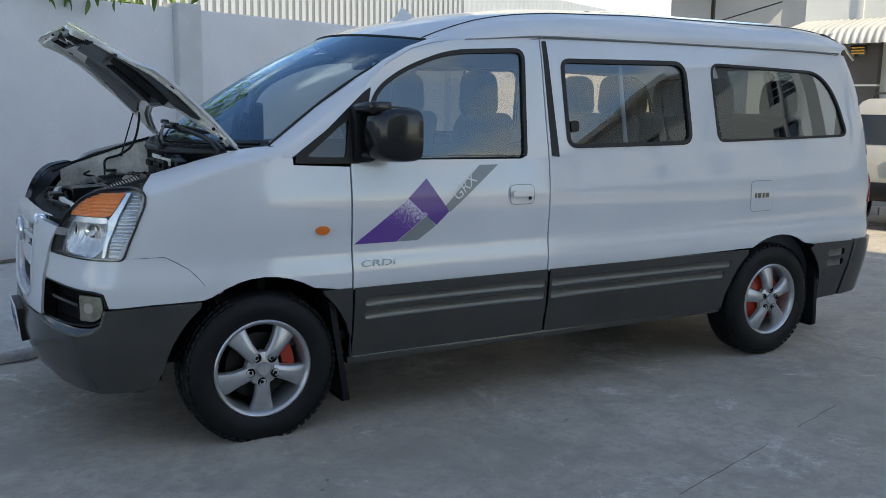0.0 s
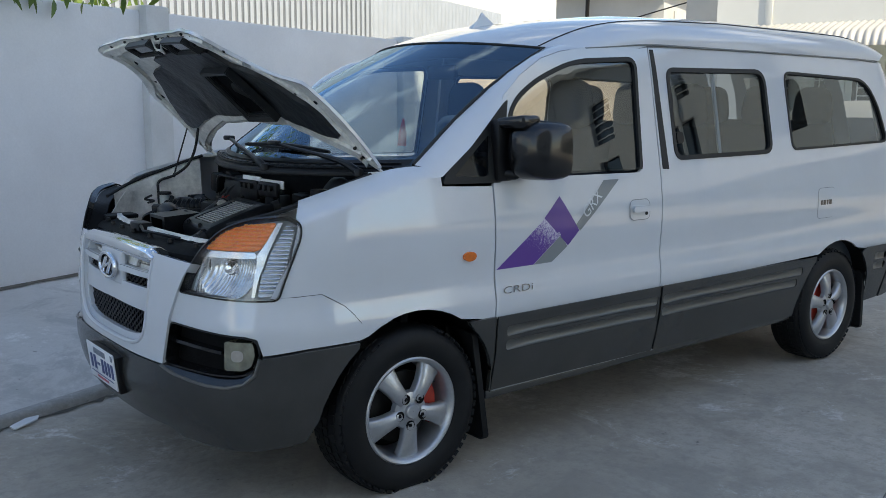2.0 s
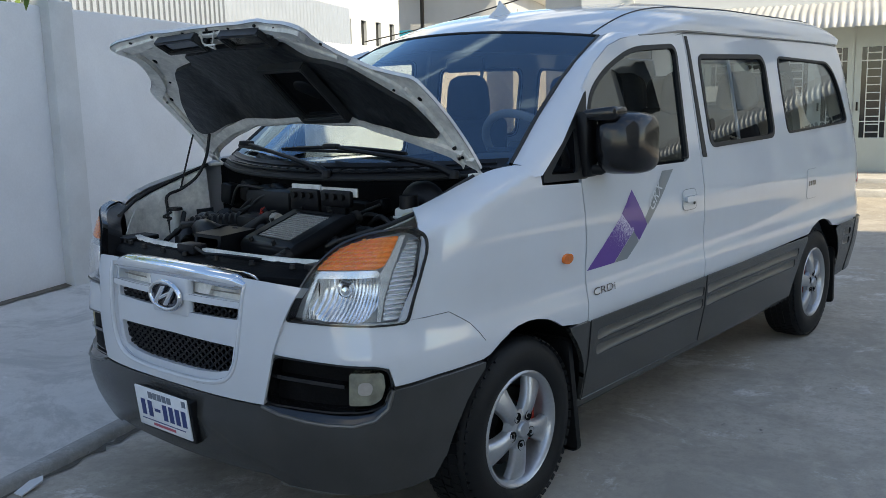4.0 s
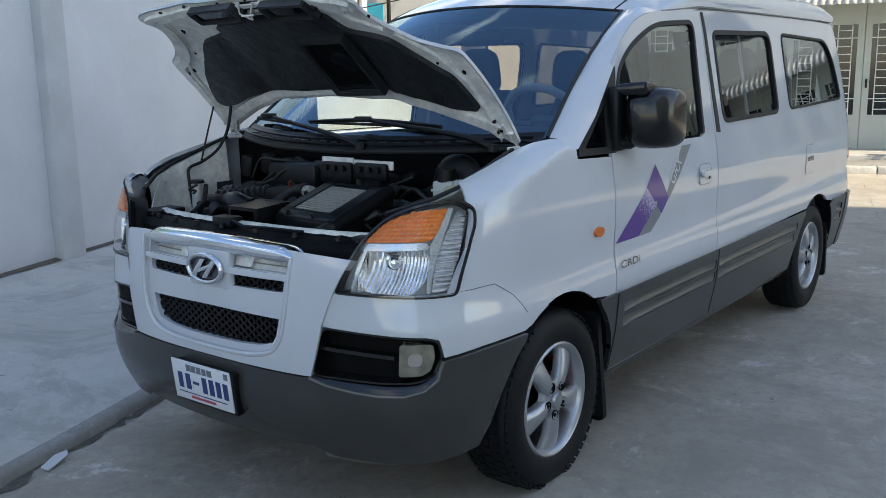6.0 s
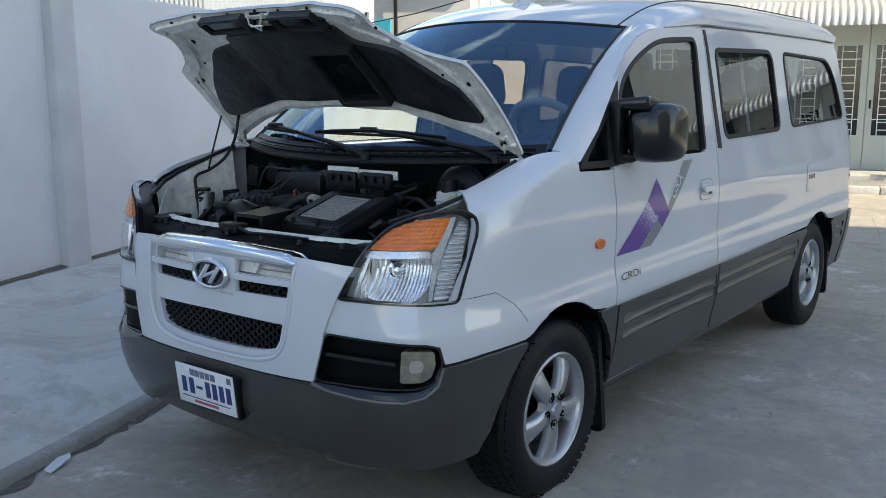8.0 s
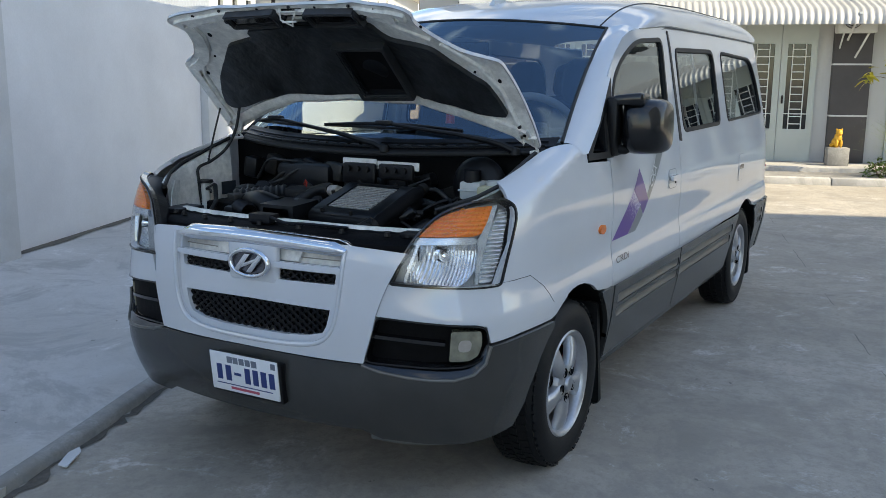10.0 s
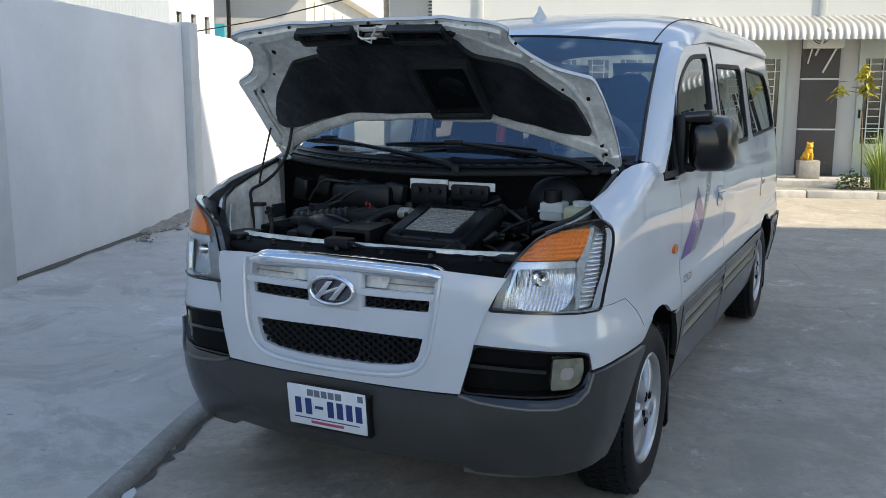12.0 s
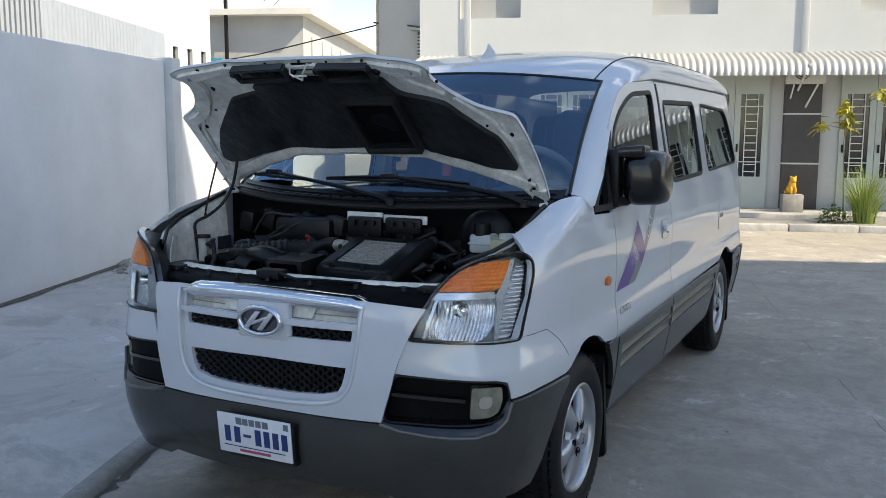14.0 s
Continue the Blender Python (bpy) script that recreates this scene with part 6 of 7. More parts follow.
def seat(x, y, w, head):
    st = empty("seat", (x, y, 0.44))
    st.parent = van
    st["label"] = "dark blue cloth seat with a headrest"
    bm = bmesh.new()
    box(bm, (-0.10, -w / 2, 0.10), (0.42, w / 2, 0.34), 0.06, seg=4)
    part("seat_cushion", bm, FABRIC, st)
    bm = bmesh.new()
    box(bm, (0.34, -w / 2, 0.26), (0.50, w / 2, 0.965), 0.06, seg=4)
    for v in bm.verts:
        v.co.x += 0.22 * (v.co.z - 0.26)
        v.co.y *= 1 - 0.22 * max(0, (v.co.z - 0.5) / 0.4)
    part("backrest", bm, FABRIC, st)
    for hy in head:
        bm = bmesh.new()
        vs = box(bm, (0.46, hy - 0.13, 0.94), (0.60, hy + 0.13, 1.18), 0.065, seg=5)
        for v in vs:
            v.co.y = hy + (v.co.y - hy) * (1.0 - 0.22 * max(0.0, (v.co.z - 1.04) / 0.14))
        part("headrest", bm, FABRIC, st)
        bm = bmesh.new()
        for d in (-0.05, 0.05):
            tube(bm, [(0.53, hy + d, 0.80), (0.555, hy + d, 0.96)], 0.006, 6)
        part("headrest_post", bm, CHROME, st)
    bm = bmesh.new()
    box(bm, (-0.05, -w / 2 + 0.03, 0.0), (0.40, w / 2 - 0.03, 0.11), 0.01)
    part("seat_base", bm, BAYBLACK, st)


seat(0.80, -0.40, 0.50, (0.0,))
seat(0.80, 0.40, 0.52, (0.0,))
for x in (1.74, 2.50):
    seat(x, -0.01, 1.24, (-0.376, 0.0, 0.376))
seat(3.06, 0.0, 1.30, (-0.40, 0.40))
bm = bmesh.new()
box(bm, (0.86, -0.06, 1.62), (0.89, 0.16, 1.69), 0.012)
part("inner_mirror", bm, BLACK, van)
bm = bmesh.new()
tube(bm, [(0.58, -0.01, 1.30), (0.585, -0.01, 1.36), (0.59, -0.01, 1.43)], [0.022, 0.02, 0.004], 10)
part("red_ornament", bm, REDPAINT, van)


# ---- the yard ----
def turned(bm):
    bmesh.ops.rotate(bm, cent=(0, 0, 0), matrix=Matrix.Rotation(A, 3, "Z"), verts=bm.verts[:])
    return bm


def setting(name, bm, mat, label="", category="", kind="structure", angle=38):
    return tagged(part(name, bm, mat, None, angle=angle), label, category, kind=kind)


def concrete(name, color, patch, patch_amt, light, scale=0.55, grit=1.0):
    """Cast concrete: stains at two scales, pale scuffs, grit and fine relief."""
    m = bpy.data.materials.new(name)
    m.use_nodes = True
    n, l = m.node_tree.nodes, m.node_tree.links
    b = n["Principled BSDF"]
    tc = n.new("ShaderNodeTexCoord")
    def noise_at(sc, det=8.0, rough=0.6, dist=0.0):
        t = n.new("ShaderNodeTexNoise")
        t.inputs["Scale"].default_value, t.inputs["Detail"].default_value, t.inputs["Roughness"].default_value, t.inputs["Distortion"].default_value = sc, det, rough, dist
        l.new(tc.outputs["Object"], t.inputs["Vector"])
        return t.outputs["Fac"]
    def ramp(src, lo, hi, a=0.0, c=1.0):
        r = n.new("ShaderNodeMapRange")
        r.inputs["From Min"].default_value, r.inputs["From Max"].default_value, r.inputs["To Min"].default_value, r.inputs["To Max"].default_value = lo, hi, a, c
        l.new(src, r.inputs["Value"])
        return r.outputs["Result"]
    def blend(fac, a, c):
        mx = n.new("ShaderNodeMix")
        mx.data_type = "RGBA"
        l.new(fac, mx.inputs["Factor"])
        if isinstance(a, tuple):
            mx.inputs["A"].default_value = (*a, 1)
        else:
            l.new(a, mx.inputs["A"])
        mx.inputs["B"].default_value = (*c, 1)
        return mx.outputs["Result"]
    col = blend(ramp(noise_at(scale, 9, 0.62, 0.4), 0.35, 0.65, 0, patch_amt), color, patch)
    col = blend(ramp(noise_at(scale * 1.1, 6, 0.6, 0.2), 0.42, 0.62, 0, 0.6), col, tuple(c * k for c, k in zip(color, (0.74, 0.72, 0.68))))
    col = blend(ramp(noise_at(scale * 2.3, 14, 0.80, 0.3), 0.560, 0.62, 0, 0.85), col, light)
    col = blend(ramp(noise_at(scale * 2.1, 12, 0.74, 0.8), 0.41, 0.50, 0.7, 0), col, tuple(0.58 * c for c in color))
    col = blend(ramp(noise_at(scale * 5.5, 9, 0.66, 0.15), 0.36, 0.50, 0.55 * grit, 0), col, tuple(c * k for c, k in zip(color, (0.58, 0.57, 0.55))))
    col = blend(ramp(noise_at(scale * 9, 10, 0.72, 0.3), 0.36, 0.50, 0.62 * grit, 0), col, tuple(0.58 * c for c in color))
    col = blend(ramp(noise_at(scale * 6, 14, 0.82, 0.2), 0.60, 0.66, 0, 0.6), col, light)
    col = blend(ramp(noise_at(scale * 40, 8, 0.75), 0.40, 0.50, 0.50 * grit, 0), col, tuple(0.55 * c for c in color))
    col = blend(ramp(noise_at(scale * 16, 4, 0.6), 0.27, 0.30, 0.9, 0), col, tuple(0.25 * c for c in color))
    col = blend(ramp(noise_at(120, 4, 0.7), 0.54, 0.68, 0, 0.5), col, tuple(0.55 * c for c in color))
    l.new(col, b.inputs["Base Color"])
    l.new(ramp(noise_at(scale * 2), 0.3, 0.7, 0.55, 0.85), b.inputs["Roughness"])
    bp = n.new("ShaderNodeBump")
    bp.inputs["Strength"].default_value, bp.inputs["Distance"].default_value = 0.25, 0.004
    l.new(noise_at(70, 6, 0.7), bp.inputs["Height"])
    l.new(bp.outputs["Normal"], b.inputs["Normal"])
    return m


GROUND = concrete("yard_concrete", (0.485, 0.443, 0.385), (0.355, 0.327, 0.284), 0.9, (0.64, 0.62, 0.585))
SLAB = concrete("pale_concrete", (0.575, 0.565, 0.545), (0.46, 0.45, 0.435), 0.9, (0.68, 0.67, 0.655), 0.6, 0.3)
KERB = concrete("kerb_concrete", (0.40, 0.39, 0.37), (0.25, 0.245, 0.23), 0.9, (0.50, 0.495, 0.48), 2.0)
JOINT = material("joint_dirt", (0.11, 0.098, 0.082), 0.9, noise_amt=0.3, noise_scale=30, bump=0.4, bump_scale=60)
JOINTGREY = material("worn_joint", (0.17, 0.162, 0.148), 0.9, noise_amt=0.5, noise_scale=3)
WALLPAINT = material("white_wall", (0.70, 0.71, 0.725), 0.75, noise_amt=0.03, noise_scale=60, stain=0.07, stain_scale=1.3, bump=0.05, bump_scale=45)
PILLAR = material("pillar_paint", (0.56, 0.57, 0.57), 0.8, noise_amt=0.03, noise_scale=60, stain=0.10, stain_scale=2.5, bump=0.08, bump_scale=60)
CREAM = material("cream_paint", (0.70, 0.68, 0.62), 0.8, stain=0.06, stain_scale=0.7, bump=0.04, bump_scale=30)
FACADE = material("facade_paint", (0.56, 0.575, 0.57), 0.75, stain=0.04, stain_scale=0.8, bump=0.04, bump_scale=40)
DOORPAINT = material("door_paint", (0.45, 0.50, 0.48), 0.5, stain=0.05, stain_scale=2)
DARKWALL = material("dark_grey_paint", (0.075, 0.072, 0.075), 0.7, stain=0.1, stain_scale=3)
GRILLEWHITE = material("grille_paint", (0.62, 0.64, 0.63), 0.5)
DARKGLASS = material("dark_glass", (0.012, 0.014, 0.014), 0.08, coat=0.4)
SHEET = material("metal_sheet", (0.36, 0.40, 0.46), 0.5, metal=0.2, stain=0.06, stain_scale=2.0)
# the same sheet, darkened: shade between the shed's ribs put into the colour
SHEETSHADE = material("sheet_gap_shade", (0.16, 0.18, 0.21), 0.5, metal=0.2, stain=0.06, stain_scale=2.0)
AWNING = material("awning_sheet", (0.40, 0.40, 0.395), 0.45, metal=0.1, stain=0.10, stain_scale=2.0, rand=0.05)
GREYWALL = material("grey_render", (0.42, 0.42, 0.41), 0.85, stain=0.10, stain_scale=0.6, bump=0.05, bump_scale=20)
GOLD = material("gold_paint", (0.70, 0.38, 0.04), 0.4, metal=0.25, noise_amt=0.2, noise_scale=40)
LEAF = material("leaf_green", (0.09, 0.15, 0.025), 0.55, rand=0.2, noise_amt=0.3, noise_scale=5)
LEAFY = material("leaf_yellow_green", (0.36, 0.32, 0.03), 0.55, rand=0.2, noise_amt=0.3, noise_scale=8)
GRASS = material("grass_blade", (0.20, 0.27, 0.06), 0.6, noise_amt=0.35, noise_scale=4)
BARK = material("bark", (0.16, 0.12, 0.085), 0.9, noise_amt=0.3, noise_scale=20, bump=0.6, bump_scale=30)
WOOD = material("pole_wood", (0.36, 0.32, 0.26), 0.85, noise_amt=0.2, noise_scale=10)
RUBBLE = material("rubble", (0.27, 0.245, 0.215), 0.9, noise_amt=0.3, noise_scale=20, bump=0.5, bump_scale=40)
TEAL = material("teal_sheet", (0.03, 0.32, 0.42), 0.5)
PAPER = material("pale_litter", (0.62, 0.64, 0.66), 0.7)

def ground_z(x, y):
    """The yard is not quite even: it swells a little under the front of the van."""
    return 0.027 * math.exp(-(x * x + (y + 0.85) ** 2) / 0.55)


steps = [-900.0, -60.0, -12.0] + [-4.0 + 0.2 * k for k in range(41)] + [12.0, 60.0, 900.0]
bm = bmesh.new()
loft(bm, [[(x, y, ground_z(x, y)) for y in steps] for x in steps])
setting("ground", bm, GROUND, "worn grey concrete yard with pale scuffs and joints", "ground", angle=80)
def kerb_v(u):
    """Where the kerb's face runs: not quite along the yard."""
    return 1.188 + 0.064 * max(-4.0, min(4.0, u))


# joints in the yard
def strip(name, pts, w, mt, z=0.004, wob=0.004, seed=3, gaps=True):
    rnd = random.Random(seed)
    bm = bmesh.new()
    rows = []
    for (u0, v0), (u1, v1) in zip(pts, pts[1:]):
        n = max(2, int(math.hypot(u1 - u0, v1 - v0) / 0.05))
        d = Vector((u1 - u0, v1 - v0)).normalized()
        for k in range(n):
            t = k / n
            c = Vector((u0 + (u1 - u0) * t, v0 + (v1 - v0) * t)) + Vector((-d.y, d.x)) * rnd.uniform(-wob, wob)
            h = w * rnd.uniform(0.5, 1.2) / 2
            p = yard(c.x, c.y)
            e = z + ground_z(p.x, p.y)
            rows.append([(c.x + d.y * h, c.y - d.x * h, e), (c.x - d.y * h, c.y + d.x * h, e)])
    k = 0
    while k < len(rows) - 3:
        n = rnd.randint(5, 18) if gaps else len(rows)
        loft(bm, rows[k:k + n])
        k += n + (rnd.randint(3, 20) if gaps else 0)
    return setting(name, turned(bm), mt, "dark joint in the concrete", "joint")


strip("trim_joint", [(-9, -2.28), (9.5, -2.36)], 0.006, JOINTGREY, z=0.002, wob=0.004)
strip("trim_joint", [(3.12, -9), (3.14, 1.2)], 0.006, JOINTGREY, z=0.002, wob=0.003, seed=5)
strip("trim_joint", [(-1.9, -9), (-1.9, 1.2)], 0.006, JOINTGREY, z=0.002, wob=0.003, seed=6)
strip("trim_joint", [(-9, kerb_v(-9) - 0.020), (-3, kerb_v(-3) - 0.020), (3, kerb_v(3) - 0.020), (13, kerb_v(13) - 0.020)], 0.060, JOINT, wob=0.022, seed=8, gaps=False)
# raised slab along the wall, rising gently, with a rough kerb edge
WALL_DIR = radians(4.5)


def wall_v(u):
    return 3.60 + 0.088 * (u - 1.88)


def slab_z(v):
    return 0.040 + 0.053 * (v - 1.25)


rnd = random.Random(4)
bm = bmesh.new()
rows = []
for k in range(181):
    u = -14 + 28 * k / 180
    d = 0.012 * noise.noise((u * 1.7, 3.3, 0)) + 0.006 * noise.noise((u * 6, 1.3, 0))
    e = 0.010 * noise.noise((u * 2.3, 8.3, 0))
    c = kerb_v(u)
    rows.append([(u, c + 0.005 + d, -0.03), (u, c + 0.012 + d, 0.030 + e), (u, c + 0.04 + d, 0.042 + e), (u, c + 0.11 + d, slab_z(c + 0.11) + e * 0.5), (u, c + 0.31, slab_z(c + 0.31)), (u, 2.2, slab_z(2.2)), (u, 3.0, slab_z(3.0)), (u, 5.2, slab_z(5.2))])
loft(bm, rows)
setting("pavement", turned(bm), SLAB, "pale concrete apron with a low rough kerb", "pavement", angle=60)
bm = bmesh.new()
rows = []
for k in range(561):
    u = -14 + 28 * k / 560
    d = 0.014 * noise.noise((u * 1.7, 3.3, 0)) + 0.016 * noise.noise((u * 7, 5.3, 0)) + 0.010 * noise.noise((u * 19, 2.3, 0))
    w = 0.035 + 0.02 * noise.noise((u * 1.1, 0.2, 4))
    c = kerb_v(u)
    rows.append([(u, c - 0.010 + d, -0.02), (u, c + d, 0.032), (u, c + 0.025 + d, 0.047), (u, c + 0.04 + w, slab_z(c + 0.04 + w) + 0.006), (u, c + 0.052 + w, slab_z(c + 0.052 + w) - 0.01)])
loft(bm, rows)
setting("kerb", turned(bm), KERB, "rough dirty concrete kerb edge", "kerb", angle=60)

# boundary wall with pillars and a coping
def wall_block(u0, u1, front, back, z0, z1, bm, bevel=0.012):
    d = Matrix.Rotation(math.atan(0.088), 4, "Z")
    box(bm, ((u0 - 1.88) * 1.0039, front, z0), ((u1 - 1.88) * 1.0039, back, z1), bevel, m=Matrix.Translation((1.88, 3.60, 0)) @ d)


bm = bmesh.new()
wall_block(-16, 5.70, 0.0, 0.13, 0.0, 2.25, bm, 0.02)
wall = setting("wall_boundary", turned(bm), WALLPAINT, "white painted boundary wall with pillars", "wall")
bm = bmesh.new()
wall_block(5.95, 15.5, 0.02, 0.15, 0.0, 2.22, bm, 0.02)
setting("wall_boundary_far", turned(bm), WALLPAINT, "white painted boundary wall, lit by the sun", "wall")
for u0 in (-2.1, 1.86, 5.70):
    bm = bmesh.new()
    wall_block(u0, u0 + 0.25, -0.085, 0.17, 0.0, 2.29, bm, 0.015)
    setting("wall_pillar", turned(bm), PILLAR, "painted wall pillar with damp stains", "pillar")
# dirt and rubble along the foot of the wall
bm = bmesh.new()
rows = []
for k in range(161):
    u = -9 + 20 * k / 160
    v = wall_v(u)
    w = 0.05 + 0.03 * noise.noise((u * 2, 7, 1)) + 0.02 * noise.noise((u * 9, 7, 1))
    z = slab_z(v)
    rows.append([(u, v + 0.01, z + 0.02), (u, v - 0.012, z + 0.014 + 0.008 * noise.noise((u * 8, 1, 1))), (u, v - w, z + 0.003)])
loft(bm, rows)
setting("trim_dirt", turned(bm), JOINT, "line of dirt at the foot of the wall", "dirt")
bm = bmesh.new()
rows = []
for k in range(91):
    u = 4.35 + 1.3 * k / 90
    v = wall_v(u)
    w = 0.10 + 0.10 * noise.noise((u * 2.2, 3, 1)) + 0.05 * noise.noise((u * 11, 7, 2)) + 0.08 * max(0.0, (u - 4.2) / 1.4)
    h = 0.03 + 0.03 * noise.noise((u * 5, 4, 4)) + 0.05 * max(0.0, (u - 4.4) / 1.2)
    z = slab_z(v)
    rows.append([(u, v + 0.01, z + h), (u, v - w * 0.3, z + h * (0.8 + 0.5 * noise.noise((u * 14, 1, 2)))), (u, v - w * 0.65, z + h * (0.4 + 0.4 * noise.noise((u * 17, 5, 2)))), (u, v - w, z + 0.001)])
loft(bm, rows)
setting("trim_rubble", turned(bm), RUBBLE, "low heap of broken plaster along the wall foot", "rubble")
for k in range(34):
    bm = bmesh.new()
    r = rnd.uniform(0.010, 0.042)
    bmesh.ops.create_icosphere(bm, subdivisions=1, radius=r)
    for v in bm.verts:
        v.co *= 1 + 0.6 * noise.noise(v.co * 22 + Vector((k, 0, 0)))
        v.co.z *= 0.5
    u = 3.9 + rnd.random() * 1.5
    v0 = wall_v(u) - 0.06 - rnd.random() * 0.22
    bmesh.ops.translate(bm, vec=yard(u, v0, slab_z(v0) + r * 0.3), verts=bm.verts[:])
    tagged(part("stone", bm, RUBBLE, None), "broken piece of masonry at the foot of the wall", "stone", "rubble by the wall")
bm = bmesh.new()
vs = [bm.verts.new(yard(u, v, 0.006 + 0.01 * h)) for u, v, h in ((-0.78, 1.06, 0), (-0.66, 1.08, 1), (-0.64, 1.10, 2), (-0.70, 1.11, 2), (-0.79, 1.09, 1))]
r = bmesh.ops.extrude_face_region(bm, geom=[bm.faces.new(vs)])
bmesh.ops.translate(bm, vec=(0, 0, 0.006), verts=[g for g in r["geom"] if isinstance(g, bmesh.types.BMVert)])
tagged(part("litter", bm, PAPER, None), "scrap of pale litter in the gutter", "litter")

# ---- the terrace at the end of the yard ----
UF = 12.9
FLOOR = 0.16
bm = bmesh.new()
V0, V1 = -33.0, 2.58
box(bm, (UF + 0.10, V0, 0.0), (UF + 8, V1, 7.4))
shell = setting("terrace_wall", turned(bm), FACADE, "white rendered terrace of houses", "house wall")
# upper wall, proud, with blank recesses
UNIT = 5.80
COLS = [-4.14 - UNIT * k for k in range(-1, 6)]
MIDS = [-2.11 - 3.4 * k for k in range(-1, 10)]
bm = bmesh.new()
zs = [2.80, 3.50, 4.75, 5.25, 6.35, 7.4]
edges_v = sorted({V0, V1, *[c - 0.55 for c in MIDS if V0 < c - 0.55 < V1], *[c + 0.55 for c in MIDS if V0 < c + 0.55 < V1]})
wins = {(round(c - 0.55, 3), round(c + 0.55, 3)) for c in MIDS}
for a, b in zip(edges_v, edges_v[1:]):
    for z0, z1 in zip(zs, zs[1:]):
        if (z0 == 3.50 or (z0 == 5.25 and b < -8.0)) and (round(a, 3), round(b, 3)) in wins:
            continue
        box(bm, (UF - 0.06, a, z0), (UF + 0.10, b, z1))
bmesh.ops.remove_doubles(bm, verts=bm.verts[:], dist=0.0005)
setting("terrace_upper_wall", turned(bm), FACADE, "white rendered upper storey with blank recesses", "house wall")
for a, b in wins:
    if a > V0 and b < V1:
        bm = bmesh.new()
        box(bm, (UF + 0.085, a, 3.50), (UF + 0.105, b, 4.75))
        setting("window_panel", turned(bm), GREYWALL if a > -8 else DARKGLASS, "grey blank window recess", "window")
        if b < -8.0:
            bm = bmesh.new()
            box(bm, (UF + 0.085, a, 5.25), (UF + 0.105, b, 6.35))
            pane = setting("window_panel", turned(bm), DARKGLASS, "dark upper window with a pale grille", "window")
            for k in range(5):
                bm = bmesh.new()
                box(bm, (UF + 0.02, a, 5.40 + 0.19 * k), (UF + 0.04, b, 5.43 + 0.19 * k))
                part("bar", turned(bm), GRILLEWHITE, pane)
bm = bmesh.new()
box(bm, (UF - 0.45, V0, 7.4), (UF + 8.2, V1 + 0.1, 7.6))
setting("terrace_roof", turned(bm), GREYWALL, "flat concrete roof edge", "roof")
for c in COLS:
    if V0 < c < V1 - 0.3:
        bm = bmesh.new()
        box(bm, (UF - 0.05, c - 0.30, FLOOR), (UF + 0.14, c + 0.30, 2.80), 0.008)
        col = setting("column", turned(bm), DARKWALL, "dark grey column between two doorways", "column")
        for z in (0.95, 1.80):
            bm = bmesh.new()
            box(bm, (UF - 0.062, c - 0.303, z - 0.014), (UF + 0.10, c + 0.303, z + 0.014))
            part("band", turned(bm), GRILLEWHITE, col)
        bm = bmesh.new()
        box(bm, (UF - 0.10, c - 0.02, 2.80), (UF - 0.06, c + 0.10, 7.4), 0.01)
        setting("trim_downpipe", turned(bm), FACADE, "white rendered strip between two houses", "pilaster")
# doors: four leaves in each bay, with barred glass
def door_leaf(v0, v1):
    ob = empty("door_leaf", yard(UF, (v0 + v1) / 2, FLOOR))
    ob.rotation_euler = (0, 0, A)
    h = (v1 - v0) / 2
    wv = 0.105
    bm = bmesh.new()
    for lo, hi in (((0.03, -h + 0.004, 0.0), (0.085, -h + wv, 2.30)), ((0.03, h - wv, 0.0), (0.085, h - 0.004, 2.30)), ((0.03, -h + wv, 0.0), (0.085, h - wv, 0.55)), ((0.03, -h + wv, 1.98), (0.085, h - wv, 2.30))):
        box(bm, lo, hi)
    part("leaf", bm, DOORPAINT, ob)
    bm = bmesh.new()
    box(bm, (0.06, -h + wv, 0.55), (0.068, h - wv, 1.98))
    part("pane", bm, DARKGLASS, ob)
    inner = 2 * (h - wv)
    for z in [0.63 + 0.125 * k for k in range(11)]:
        bm = bmesh.new()
        box(bm, (0.028, -inner * 0.28, z), (0.044, inner * 0.28, z + 0.016))
        part("bar", bm, GRILLEWHITE, ob)
    for d in (-0.28, 0.28):
        bm = bmesh.new()
        box(bm, (0.026, d * inner - 0.008, 0.55), (0.046, d * inner + 0.008, 1.98))
        part("bar", bm, GRILLEWHITE, ob)
    for z in (0.80, 1.76):
        bm = bmesh.new()
        box(bm, (0.027, -inner / 2, z), (0.043, inner / 2, z + 0.016))
        part("bar", bm, GRILLEWHITE, ob)
    bm = bmesh.new()
    box(bm, (-0.012, h - 0.075, 0.98), (0.032, h - 0.045, 1.12), 0.008)
    part("door_handle", bm, STEEL, ob)
    return tagged(ob, "pale painted door leaf with barred dark glass", "door", "leaves of the terrace doors")


first = door_leaf(-3.60, -3.02)
mid0 = -3.31
for c in COLS:
    for k in range(8):
        v = c + 0.54 + 0.58 * k + 0.29
        if V0 < v < V1 - 0.2 and abs(v - mid0) > 0.2:
            copy_thing(first, Matrix.Translation(yard(UF, v, FLOOR)) @ Matrix.Rotation(A, 4, "Z"))
# corrugated awning along the front
bm = bmesh.new()
cols = []
v = V0
n = int((V1 - V0) / 0.0157)
